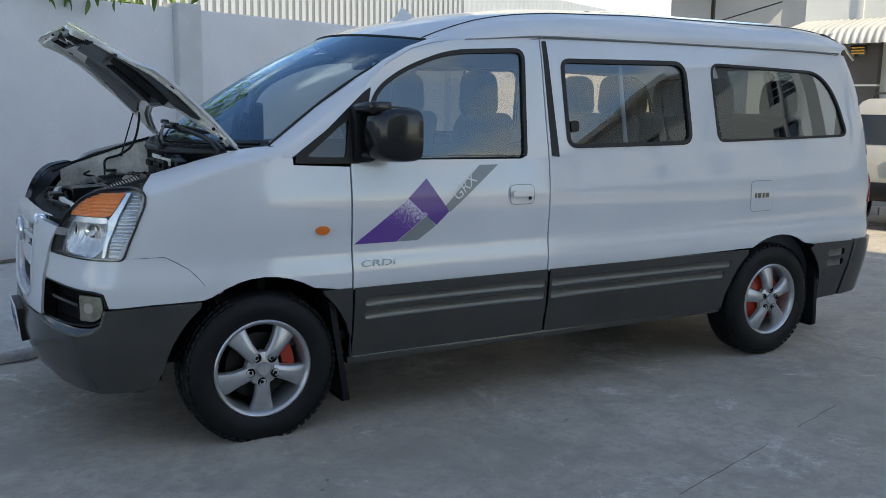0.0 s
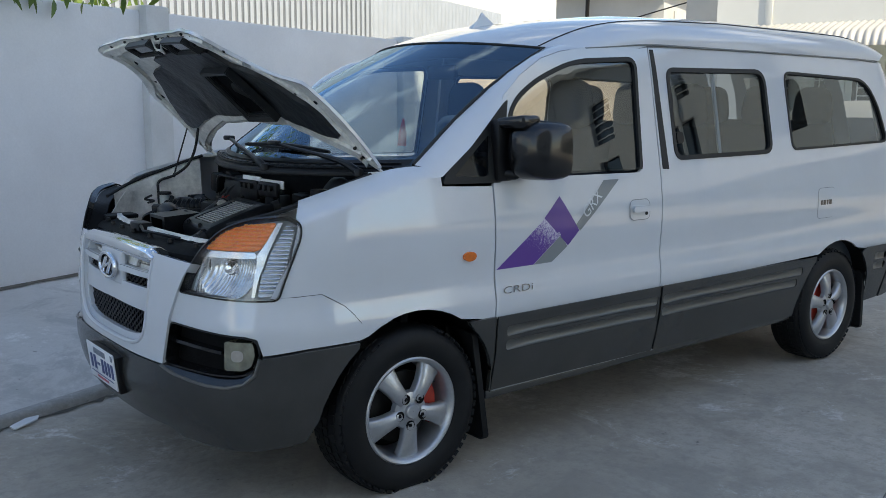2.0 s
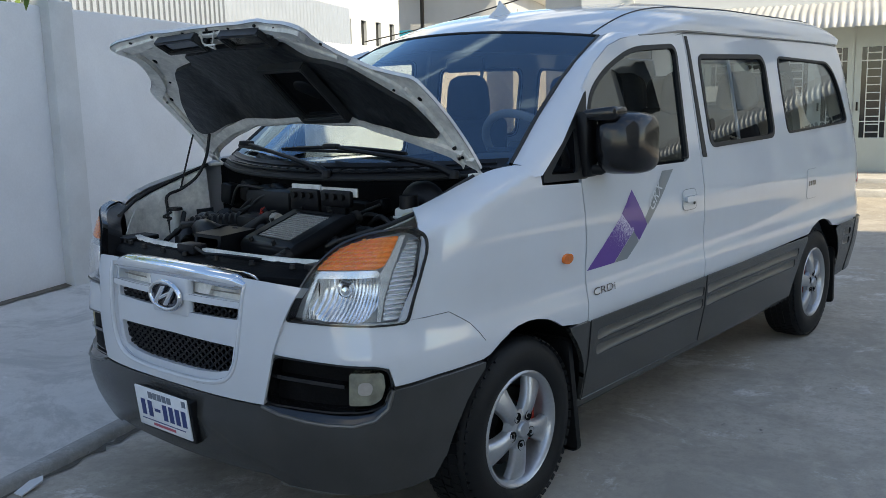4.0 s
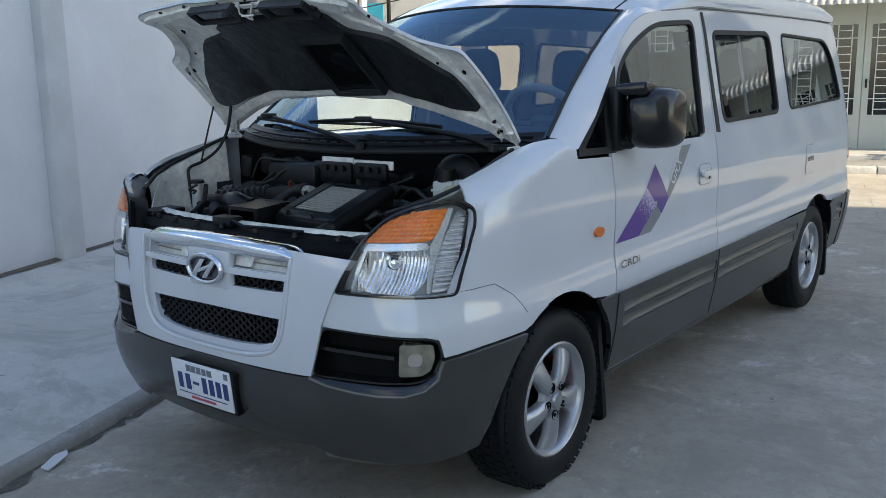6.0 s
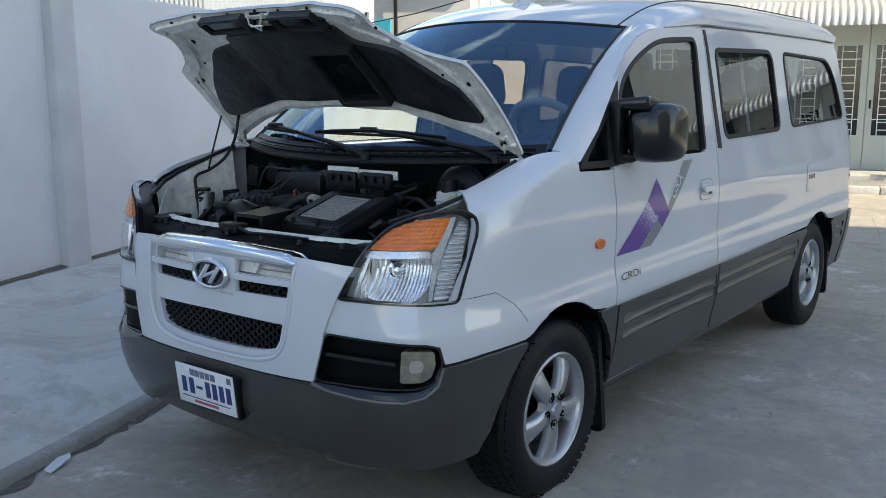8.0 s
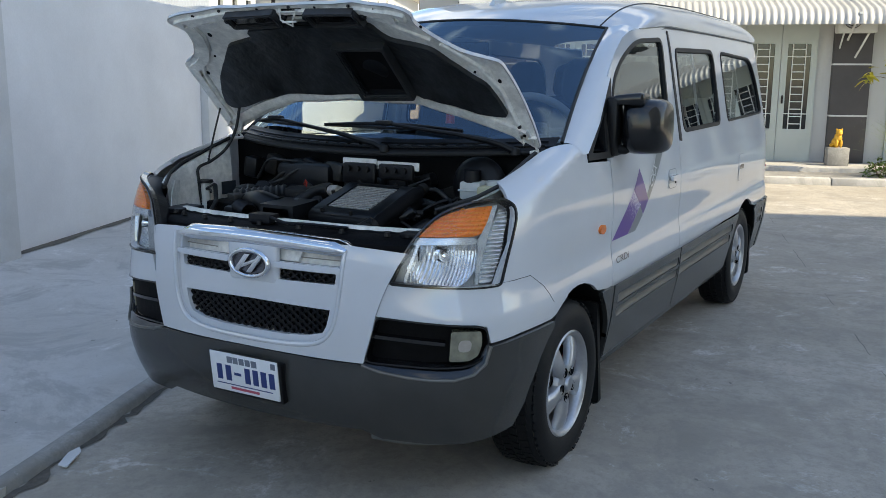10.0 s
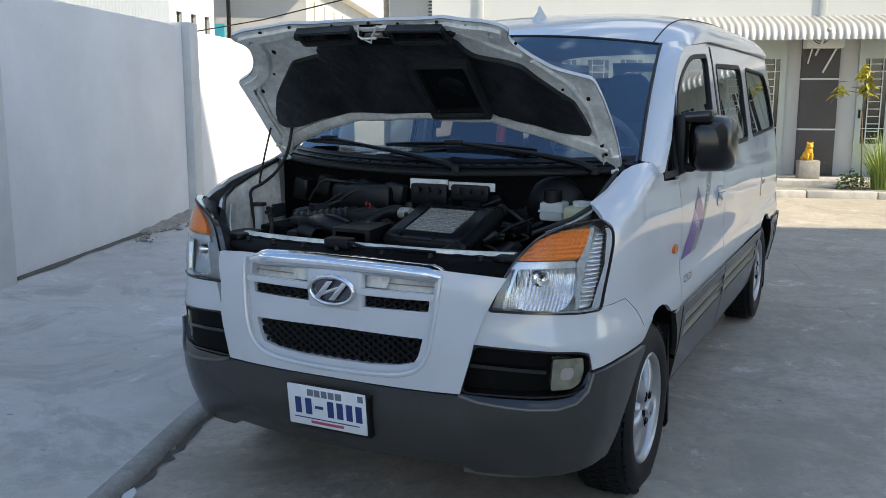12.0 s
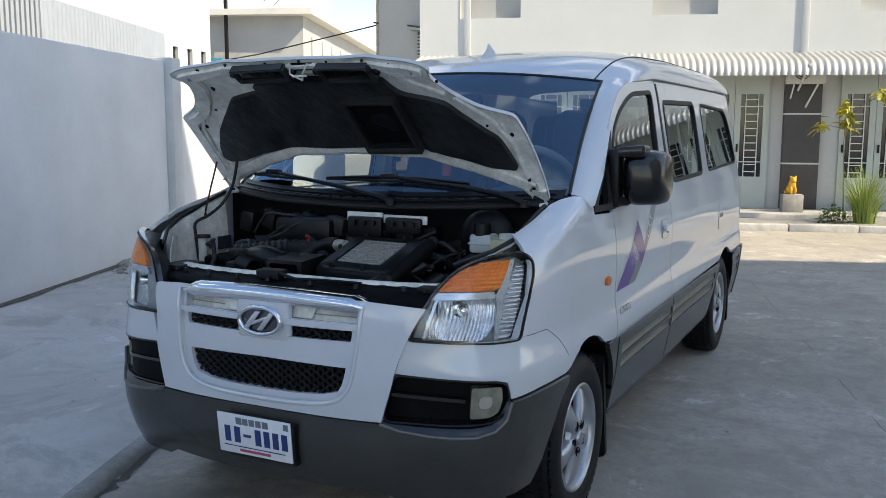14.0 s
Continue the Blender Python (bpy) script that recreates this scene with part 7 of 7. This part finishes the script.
for k in range(n + 1):
    v = V0 + (V1 - V0) * k / n
    w = 0.018 * math.cos(2 * math.pi * v / 0.11)
    w = max(-0.010, min(0.012, w * 1.8))
    row = []
    for u, z in ((UF - 0.06, 2.84), (UF - 0.35, 2.775), (UF - 0.70, 2.69), (UF - 0.86, 2.64), (UF - 0.95, 2.57), (UF - 1.0, 2.48), (UF - 1.01, 2.40)):
        row.append((u - w * (0.15 if u > UF - 0.8 else 1), v, z + w * (1 if u > UF - 0.9 else 0.2)))
    cols.append(row)
loft(bm, cols)
aw = setting("awning", turned(bm), AWNING, "white corrugated metal awning with a curved lip", "awning", angle=70)
for v in [c for c in COLS if V0 < c < V1]:
    bm = bmesh.new()
    tube(bm, [(UF - 0.05, v + 0.1, 2.20), (UF - 0.9, v + 0.1, 2.58)], 0.02, 6)
    box(bm, (UF - 0.98, v + 0.08, 2.55), (UF - 0.02, v + 0.12, 2.59))
    part("bracket", turned(bm), GRILLEWHITE, aw)
# porch and its kerb
bm = bmesh.new()
box(bm, (11.75, V0, -0.05), (UF + 0.12, 4.5, FLOOR), 0.01)
setting("porch_floor", turned(bm), SLAB, "grey concrete porch step", "step")
bm = bmesh.new()
box(bm, (10.80, V0, -0.05), (11.75, 4.5, 0.095), 0.004)
setting("pavement_far", turned(bm), KERB, "patchy grey paving before the porch", "pavement")
v = 4.4
k = 0
while v > -16:
    bm = bmesh.new()
    box(bm, (10.62, v - 0.985, -0.05), (10.80, v, 0.10 + 0.004 * (k % 3)), 0.012)
    tagged(part("kerb_stone", turned(bm), SLAB, None), "pale concrete kerb stone", "kerb stone", "kerb of the far pavement", "structure")
    v -= 1.0
    k += 1
# air conditioner box under the awning
ac = empty("air_conditioner", yard(UF - 0.22, -4.12, 2.36))
ac.rotation_euler = (0, 0, A)
tagged(ac, "white air conditioner unit on a bracket under the awning", "air conditioner")
bm = bmesh.new()
box(bm, (-0.14, -0.30, -0.06), (0.16, 0.30, 0.36), 0.02)
part("casing", bm, GRILLEWHITE, ac)
bm = bmesh.new()
for r in (0.05, 0.09, 0.13):
    tube(bm, [(-0.15, r * math.cos(a) + 0.08, 0.14 + r * math.sin(a)) for a in (2 * math.pi * k / 24 for k in range(25))], 0.006, 6, cap=False)
part("fan_guard", bm, STEEL, ac)
bm = bmesh.new()
tube(bm, [(-0.12, -0.18, -0.07), (0.16, -0.05, -0.45)], 0.018, 6)
tube(bm, [(-0.12, 0.2, -0.07), (0.16, 0.2, -0.30)], 0.014, 6)
part("bracket", bm, GRILLEWHITE, ac)

# guardian lion on its plinth: one plain shape
bm = bmesh.new()
box(bm, (12.16, -4.09, FLOOR), (12.44, -3.76, 0.455), 0.012)
tagged(part("plinth", turned(bm), KERB, None), "rough grey concrete plinth on the porch", "plinth")
bm = bmesh.new()
def blob(c, s, rot=None):
    m = Matrix.Translation(yard(*c)) @ Matrix.Rotation(A, 4, "Z") @ (rot or Matrix()) @ Matrix.Diagonal((*s, 1))
    bmesh.ops.create_icosphere(bm, subdivisions=3, radius=1.0, matrix=m)


blob((12.31, -3.90, 0.535), (0.085, 0.075, 0.085))
blob((12.29, -3.92, 0.60), (0.06, 0.065, 0.10))
blob((12.27, -3.93, 0.695), (0.058, 0.055, 0.058))
blob((12.215, -3.935, 0.680), (0.03, 0.03, 0.025))
blob((12.235, -3.895, 0.52), (0.025, 0.022, 0.07))
blob((12.235, -3.965, 0.52), (0.025, 0.022, 0.07))
blob((12.32, -3.83, 0.49), (0.07, 0.03, 0.035))
blob((12.28, -3.89, 0.745), (0.015, 0.015, 0.02))
blob((12.28, -3.97, 0.745), (0.015, 0.015, 0.02))
tagged(part("lion_statue", bm, GOLD, None, angle=80), "small golden seated lion statue on a plinth", "statue")

# planting before the terrace
def leaf_mesh(name, length, width, mt, bend=0.25):
    bm = bmesh.new()
    rows = []
    for k in range(5):
        t = k / 4
        w = width * math.sin(math.pi * (0.08 + 0.9 * t)) / 2
        z = -bend * length * t * t
        rows.append([(length * t, -w, z), (length * t, 0, z - 0.12 * w), (length * t, w, z)])
    loft(bm, rows)
    me = bpy.data.meshes.new(name)
    bm.to_mesh(me)
    bm.free()
    me.materials.append(mt)
    for f in me.polygons:
        f.use_smooth = True
    return me


def leaves(parent_name, me, places, parent):
    """Many leaves joined into one mesh; places are matrices."""
    verts, faces = [], []
    base = [v.co.copy() for v in me.vertices]
    polys = [tuple(p.vertices) for p in me.polygons]
    for m in places:
        o = len(verts)
        verts += [tuple(m @ v) for v in base]
        faces += [tuple(i + o for i in p) for p in polys]
    out = bpy.data.meshes.new(parent_name)
    out.from_pydata(verts, [], faces)
    out.materials.append(me.materials[0])
    for f in out.polygons:
        f.use_smooth = True
    ob = new(parent_name, out)
    ob.parent = parent
    return ob


rnd = random.Random(11)
sapling = tagged(empty("sapling", yard(11.3, -4.52, 0.09)), "thin young tree with clusters of yellow-green leaves", "tree")
bm = bmesh.new()
tube(bm, [(0, 0, 0), (0.01, 0.03, 0.6), (-0.01, 0.06, 1.2), (0.0, 0.05, 1.75)], [0.010, 0.009, 0.007, 0.004], 8)
tube(bm, [(0, 0.05, 1.45), (0.0, 0.25, 1.50), (0.0, 0.42, 1.50)], 0.005, 6)
tube(bm, [(0, 0.05, 1.6), (0.0, -0.15, 1.80), (0.0, -0.40, 1.95)], 0.006, 6)
part("trunk", bm, BARK, sapling)
lm = leaf_mesh("leaf", 0.17, 0.055, LEAFY, 0.5)
for c, k in (((0, 0.05, 1.78), 26), ((0, 0.05, 1.52), 22), ((0, 0.43, 1.52), 14), ((0, -0.42, 1.98), 26), ((0.05, -0.7, 1.95), 18), ((0, 0.0, 1.65), 12)):
    pl = []
    for j in range(k):
        a, e = rnd.uniform(0, 6.28), rnd.uniform(-0.5, 0.5)
        pl.append(Matrix.Translation(Vector(c) + Vector((rnd.gauss(0, 0.03), rnd.gauss(0, 0.03), rnd.gauss(0, 0.05)))) @ Euler((rnd.uniform(-0.6, 0.6), e, a)).to_matrix().to_4x4())
    tagged(leaves("crown", lm, pl, sapling), kind="stuff")
grass = tagged(empty("grass_clump", yard(11.25, -4.80, 0.09)), "tall clump of bright green grass at the kerb", "grass")
bm = bmesh.new()
for j in range(340):
    a, r0 = rnd.uniform(0, 6.28), rnd.random() * 0.2
    ln, out = rnd.uniform(0.5, 1.25), rnd.uniform(0.15, 0.8)
    d = Vector((math.cos(a), math.sin(a), 0))
    s = Vector((-d.y, d.x, 0))
    rows = []
    for k in range(6):
        t = k / 5
        c = d * (r0 + out * t ** 1.8) + Vector((0, 0, ln * (t - 0.25 * t ** 3)))
        w = 0.006 * (1 - t) + 0.0008
        rows.append([c - s * w, c + s * w])
    loft(bm, rows)
tagged(part("tuft", bm, GRASS, grass), kind="stuff")
shrub = tagged(empty("shrub", yard(11.2, -4.35, 0.09)), "low dark leafy shrub beside the grass", "shrub")
ls = leaf_mesh("leaf", 0.07, 0.035, LEAF, 0.3)
pl = []
for j in range(160):
    a = rnd.uniform(0, 6.28)
    r0 = rnd.random() ** 0.5 * 0.22
    pl.append(Matrix.Translation((r0 * math.cos(a), r0 * math.sin(a), rnd.random() * 0.30 * (1.2 - r0 / 0.22 * 0.7) + 0.02)) @ Euler((rnd.uniform(-0.8, 0.8), rnd.uniform(-0.8, 0.6), rnd.uniform(0, 6.28))).to_matrix().to_4x4())
leaves("foliage", ls, pl, shrub)
bm = bmesh.new()
for j in range(8):
    a = j * 0.8
    tube(bm, [(0, 0, 0), (0.1 * math.cos(a), 0.1 * math.sin(a), 0.2)], 0.004, 5)
part("stem", bm, BARK, shrub)

# ---- tree behind the boundary wall ----
tree = tagged(empty("tree", yard(0.9, 4.5, 0.1)), "leafy tree hanging over the boundary wall", "tree")
bm = bmesh.new()
tube(bm, [(0, 0, 0), (0.05, 0.02, 1.2), (0.0, 0.1, 2.4), (0.1, 0.05, 3.6)], [0.13, 0.11, 0.09, 0.05], 12)
limbs = []
for j in range(12):
    a = j * 2.4
    b0 = Vector((0.05, 0.05, 1.7 + 0.16 * j))
    b1 = b0 + Vector((math.cos(a) * (1.2 - 0.03 * j), math.sin(a) * (1.1 - 0.03 * j), 0.45 - 0.02 * j))
    limbs.append((b0, b1))
    tube(bm, [b0, b0.lerp(b1, 0.5) + Vector((0, 0, 0.12)), b1], [0.035, 0.022, 0.008], 7)
part("trunk", bm, BARK, tree)
lt = leaf_mesh("leaf", 0.14, 0.045, LEAF, 0.5)
pl = []
for b0, b1 in limbs:
    for j in range(110):
        t = rnd.uniform(0.3, 1.15)
        c = b0.lerp(b1, t) + Vector((rnd.gauss(0, 0.20), rnd.gauss(0, 0.20), rnd.gauss(-0.02, 0.16)))
        c.z = max(c.z, 2.16 + 0.3 * noise.noise(c * 3))
        pl.append(Matrix.Translation(c) @ Euler((rnd.uniform(-0.7, 0.7), rnd.uniform(0.0, 1.2), rnd.uniform(0, 6.28))).to_matrix().to_4x4())
for j in range(150):
    c = yard(rnd.uniform(-0.9, 2.0), rnd.uniform(3.2, 4.0), 0) - yard(0.9, 4.5, 0)
    c.z = 2.20 + rnd.random() ** 1.5 * 0.7 + 0.10 * noise.noise(c * 2.5)
    pl.append(Matrix.Translation(c) @ Euler((rnd.uniform(-0.6, 0.6), rnd.uniform(0.4, 1.4), rnd.uniform(0, 6.28))).to_matrix().to_4x4())
leaves("crown", lt, pl, tree)

# ---- buildings over the wall ----
def corrugated(name, p0, p1, z0, z1, pitch, depth, label, mt=SHEET):
    """A wall of ribbed sheet between two places of the yard."""
    bm = bmesh.new()
    a, b = Vector(p0), Vector(p1)
    d = (b - a)
    n = int(d.length / (pitch / 6))
    nrm = Vector((d.y, -d.x)).normalized()
    cols = []
    for k in range(n + 1):
        t = k / n
        ph = (t * d.length / pitch) % 1.0
        w = depth * max(-1, min(1, 3.0 * math.sin(2 * math.pi * ph)))
        c = a + d * t + nrm * w
        zt = z1[0] + (z1[1] - z1[0]) * t
        cols.append([(c.x, c.y, z0), (c.x, c.y, zt)])
    loft(bm, cols)
    return setting(name, turned(bm), mt, label, "shed", angle=40)


# darker backing stands in for shade in the gaps; the battens keep the sheet's colour
shed = corrugated("shed_wall", (-4.0, 9.6), (12.28, 9.85), 0.0, (4.02, 4.02), 0.15, 0.004, "ribbed pale metal shed wall with shade painted between the ribs", SHEETSHADE)
bm = bmesh.new()
box(bm, (-0.040, -0.034, 0.0), (0.040, 0.0, 4.02), 0.006, seg=1)
batten = bpy.data.meshes.new("batten")
bm.to_mesh(batten)
bm.free()
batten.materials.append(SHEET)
for k in range(108):
    ob = new("batten", batten)
    u = -3.93 + 0.15 * k
    ob.parent = shed
    ob.location = yard(u, 9.595 + 0.25 * (u + 4.0) / 16.28, 0.0)
    ob.rotation_euler = (0, 0, A)
corrugated("shed_end_wall", (12.28, 9.85), (19.2, 10.9), 0.0, (4.02, 4.02), 0.20, 0.012, "ribbed white metal shed end")
bm = bmesh.new()
box(bm, (-4, 10.05, 0), (12.15, 16, 3.95))
box(bm, (12.25, 11.0, 0), (19.1, 16, 3.95))
setting("shed_body", turned(bm), SHEET, "metal shed behind the wall", "shed")

# houses whose shade fills the near part of the yard
H = 20.25
bm = bmesh.new()
foot = [(0.05, -14.82), (1.03, -28.8), (-28.6, -28.8), (-28.6, -17.34)]
lo = [bm.verts.new((u, v, 0)) for u, v in foot]
hi = [bm.verts.new((u, v, H)) for u, v in foot]
bm.faces.new(hi)
for k in range(4):
    bm.faces.new((lo[k - 1], lo[k], hi[k], hi[k - 1]))
setting("house_block", turned(bm), CREAM, "tall plain rendered house block opposite the van", "house wall")

# windows in the shaded house front
def house_window(t, z):
    a, b = Vector((0.05, -14.82)), Vector((-28.6, -17.34))
    d = (b - a).normalized()
    c = a + d * t
    ob = empty("window", yard(c.x, c.y, z))
    ob.rotation_euler = (0, 0, A + math.atan2(d.y, d.x))
    bm = bmesh.new()
    for lo, hi in (((-0.75, -0.08, -0.8), (-0.68, 0.02, 0.8)), ((0.68, -0.08, -0.8), (0.75, 0.02, 0.8)), ((-0.68, -0.08, -0.8), (0.68, 0.02, -0.73)), ((-0.68, -0.08, 0.73), (0.68, 0.02, 0.8)), ((-0.03, -0.06, -0.73), (0.03, 0.0, 0.73)), ((-0.68, -0.06, 0.22), (-0.03, 0.0, 0.27)), ((0.03, -0.06, 0.22), (0.68, 0.0, 0.27))):
        box(bm, lo, hi)
    part("window_frame", bm, GRILLEWHITE, ob)
    bm = bmesh.new()
    box(bm, (-0.68, -0.03, -0.73), (0.68, -0.02, 0.73))
    part("pane", bm, DARKGLASS, ob)
    return tagged(ob, "white framed dark window in a shaded house front", "window", "windows of the house opposite", "structure")


for z in (1.9, 5.2, 8.5, 11.8, 15.1, 18.0):
    for k in range(8):
        house_window(1.6 + 3.1 * k, z)


# ---- houses and sheds beyond ----
def window_hole_wall(name, u0, u1, v, thick, z1, wins, mt, label):
    """A wall along u facing the yard, with dark windows set into it."""
    bm = bmesh.new()
    us = sorted({u0, u1, *[w[0] for w in wins], *[w[1] for w in wins]})
    zs = sorted({0.0, z1, *[w[2] for w in wins], *[w[3] for w in wins]})
    for a, b in zip(us, us[1:]):
        for c, d in zip(zs, zs[1:]):
            if not any(w[0] <= a and b <= w[1] and w[2] <= c and d <= w[3] for w in wins):
                box(bm, (a, v, c), (b, v + thick, d))
    bmesh.ops.remove_doubles(bm, verts=bm.verts[:], dist=0.001)
    ob = setting(name, turned(bm), mt, label, "house wall")
    for w in wins:
        bm = bmesh.new()
        box(bm, (w[0], v + 0.10, w[2]), (w[1], v + 0.14, w[3]))
        part("pane", turned(bm), DARKGLASS, ob)
    return ob


wins = []
for k in range(5):
    for z in (3.2, 5.6):
        wins.append((19.9 + 0.95 * k, 20.25 + 0.95 * k, z, z + (0.75 if z < 4 else 1.5)))
window_hole_wall("house_white", 14.5, 24.4, 12.0, 0.3, 10.0, wins, FACADE, "tall white house wall with narrow windows")
bm = bmesh.new()
box(bm, (14.5, 12.3, 0), (24.4, 24, 10))
setting("house_white_body", turned(bm), FACADE, "tall white house beyond the sheds", "house wall")
# grey hall with a shallow roof
bm = bmesh.new()
foot = [(34.4, 12.3), (33.8, 20.5), (54, 22.5), (54.5, 14.7)]
lo = [bm.verts.new((u, v, 0)) for u, v in foot]
hi = [bm.verts.new((u, v, 6.35)) for u, v in foot]
bm.faces.new(hi)
for k in range(4):
    bm.faces.new((lo[k - 1], lo[k], hi[k], hi[k - 1]))
hall = setting("hall_wall", turned(bm), GREYWALL, "large grey rendered hall", "house wall")
bm = bmesh.new()
lo = [bm.verts.new((u, v, z)) for z in (6.35, 6.6) for u, v in ((33.8, 11.7), (33.2, 21.0), (54.4, 23.0), (55.0, 14.1))]
for q in ((0, 1, 2, 3), (7, 6, 5, 4), (0, 4, 5, 1), (1, 5, 6, 2), (2, 6, 7, 3), (3, 7, 4, 0)):
    bm.faces.new([lo[i] for i in q])
part("roof", turned(bm), CREAM, hall)
for k in range(7):
    bm = bmesh.new()
    u = 36.0 + 2.4 * k
    v = 12.3 + 2.4 * (u - 34.4) / 20.1
    box(bm, (u, v - 0.06, 3.8), (u + 0.18, v + 0.1, 5.6))
    part("fin", turned(bm), GREYWALL, hall)
bm = bmesh.new()
v = 15.5
box(bm, (33.7, v, 0), (33.85, v + 0.12, 7.2))
part("pipe", turned(bm), STEEL, hall)
bm = bmesh.new()
box(bm, (32.0, 15.0, 3.2), (32.1, 16.6, 4.4))
setting("sign_board", turned(bm), TEAL, "teal sign board far beyond the wall", "sign")
# wing of the terrace, set back
bm = bmesh.new()
box(bm, (14.6, 2.50, 0), (20.0, 3.80, 7.4))
setting("terrace_wing", turned(bm), GREYWALL, "grey rendered wing set back beside the terrace", "house wall")
bm = bmesh.new()
box(bm, (14.50, 2.72, 2.95), (14.62, 2.98, 3.45))
wing = setting("window_1", turned(bm), DARKGLASS, "small slatted window under a hood", "window")
for k in range(7):
    bm = bmesh.new()
    box(bm, (14.47, 2.72, 2.97 + 0.066 * k), (14.51, 2.98, 3.0 + 0.066 * k))
    part("slat", turned(bm), GREYWALL, wing)
bm = bmesh.new()
box(bm, (14.25, 2.62, 3.47), (14.6, 3.08, 3.52))
part("hood", turned(bm), GREYWALL, wing)
# pole and wires
pole = tagged(empty("utility_pole", yard(20, 5.2, 0)), "slim pale concrete utility pole with a bracket and wires", "pole")
bm = bmesh.new()
tube(bm, [(0, 0, 0), (0, 0, 9)], [0.09, 0.06], 10)
part("shaft", bm, WOOD, pole)
bm = bmesh.new()
tube(bm, [(0, 0, 4.2), (-0.1, 0.1, 4.3), (0.0, -0.25, 4.25), (0, -0.3, 3.9)], 0.02, 6)
part("bracket", bm, STEEL, pole)
for pts in (((20, 5.2, 4.25), (21, 9, 3.6), (22, 12.0, 3.3)), ((20, 5.2, 6.9), (28, 10, 7.0), (38, 15, 7.3)), ((20, 5.2, 7.1), (28, 10.3, 7.2), (38, 15.5, 7.5)), ((20, 5.2, 4.2), (14.6, 3.2, 3.6), (13.2, 2.6, 3.4))):
    bm = bmesh.new()
    tube(bm, [yard(*p) - yard(20, 5.2, 0) for p in pts], 0.018, 5)
    part("wire", bm, SEAL, pole)

# ---- parked car before the terrace ----
BEIGE = material("beige_car_paint", (0.46, 0.43, 0.37), 0.35, metal=0.3, coat=0.8)
car = tagged(empty("parked_car", yard(8.9, -0.42, 0)), "beige estate car parked tail-out before the terrace", "car")
car.rotation_euler = (0, 0, A)
bm = bmesh.new()
prof = [(0.02, 0.40), (0.0, 0.62), (0.03, 0.98), (0.22, 1.42), (0.45, 1.56), (1.8, 1.58), (2.5, 1.10), (3.6, 0.98), (3.75, 0.55), (3.7, 0.35)]
rows = []
for y, f in ((-0.86, 0.94), (-0.84, 0.97), (-0.74, 1.0), (0.0, 1.01), (0.74, 1.0), (0.84, 0.97), (0.86, 0.94)):
    rows.append([(x + (1 - f) * 0.6, y * (1 - 0.16 * max(0, (z - 0.95) / 0.65)), 0.35 + (z - 0.35) * f) for x, z in prof])
rs = loft(bm, rows)
bm.faces.new(rs[0])
bm.faces.new(rs[-1][::-1])
part("body", bm, BEIGE, car)
bm = bmesh.new()
rows = [[(0.045 + 0.01, y * (1 - 0.0), 1.02), (0.19, y * 0.95, 1.37)] for y in (-0.70, -0.35, 0, 0.35, 0.70)]
loft(bm, [[(x - 0.02, y, z) for x, y, z in r] for r in rows])
part("rear_window", bm, DARKGLASS, car)
bm = bmesh.new()
box(bm, (-0.08, -0.84, 0.36), (0.10, 0.84, 0.58), 0.05, seg=3)
part("bumper", bm, BLACK, car)
for y in (-0.76, 0.76):
    bm = bmesh.new()
    box(bm, (-0.015, y - 0.08, 0.74), (0.06, y + 0.08, 0.98), 0.02)
    part("tail_lamp", bm, REDLENS, car)
    for x in (0.65, 3.05):
        bm = bmesh.new()
        lathe(bm, [(0.001, -0.02), (0.19, -0.02), (0.24, 0.0), (0.31, 0.02), (0.31, 0.18), (0.2, 0.2)], 28, Matrix.Translation((x, y * 1.10 if y < 0 else y * 1.10, 0.31)) @ Matrix.Rotation(0 if y < 0 else math.pi, 4, "Z"))
        part("wheel", bm, RUBBER, car)
    bm = bmesh.new()
    tube(bm, [(0.6, y * 0.82, 1.58), (0.65, y * 0.82, 1.63), (1.7, y * 0.82, 1.64), (1.75, y * 0.82, 1.59)], 0.015, 6)
    part("roof_rail", bm, STEEL, car)
bm = bmesh.new()
box(bm, (-0.03, -0.20, 0.72), (-0.005, 0.20, 0.88), 0.004)
plate2 = part("number_plate", bm, PLATEBLUE, car, "blue and red number plate with plain bars")
bm = bmesh.new()
box(bm, (-0.034, -0.19, 0.725), (-0.028, 0.19, 0.78))
part("plate_bar", bm, PLATERED, plate2)
bm = bmesh.new()
box(bm, (-0.034, -0.14, 0.79), (-0.028, 0.14, 0.86))
part("plate_bar", bm, PLATEWHITE, plate2)
# sign on the dark column
bm = bmesh.new()
box(bm, (UF - 0.075, 1.56, 2.27), (UF - 0.052, 1.80, 2.43))
sign = tagged(part("sign_plate", turned(bm), GLOSSBLACK, None), "small dark sign with three yellow bars on a column", "sign")
for k in range(3):
    bm = bmesh.new()
    box(bm, (UF - 0.079, 1.58, 2.29 + 0.045 * k), (UF - 0.073, 1.78, 2.315 + 0.045 * k))
    part("lettering_bar", turned(bm), GOLD, sign)
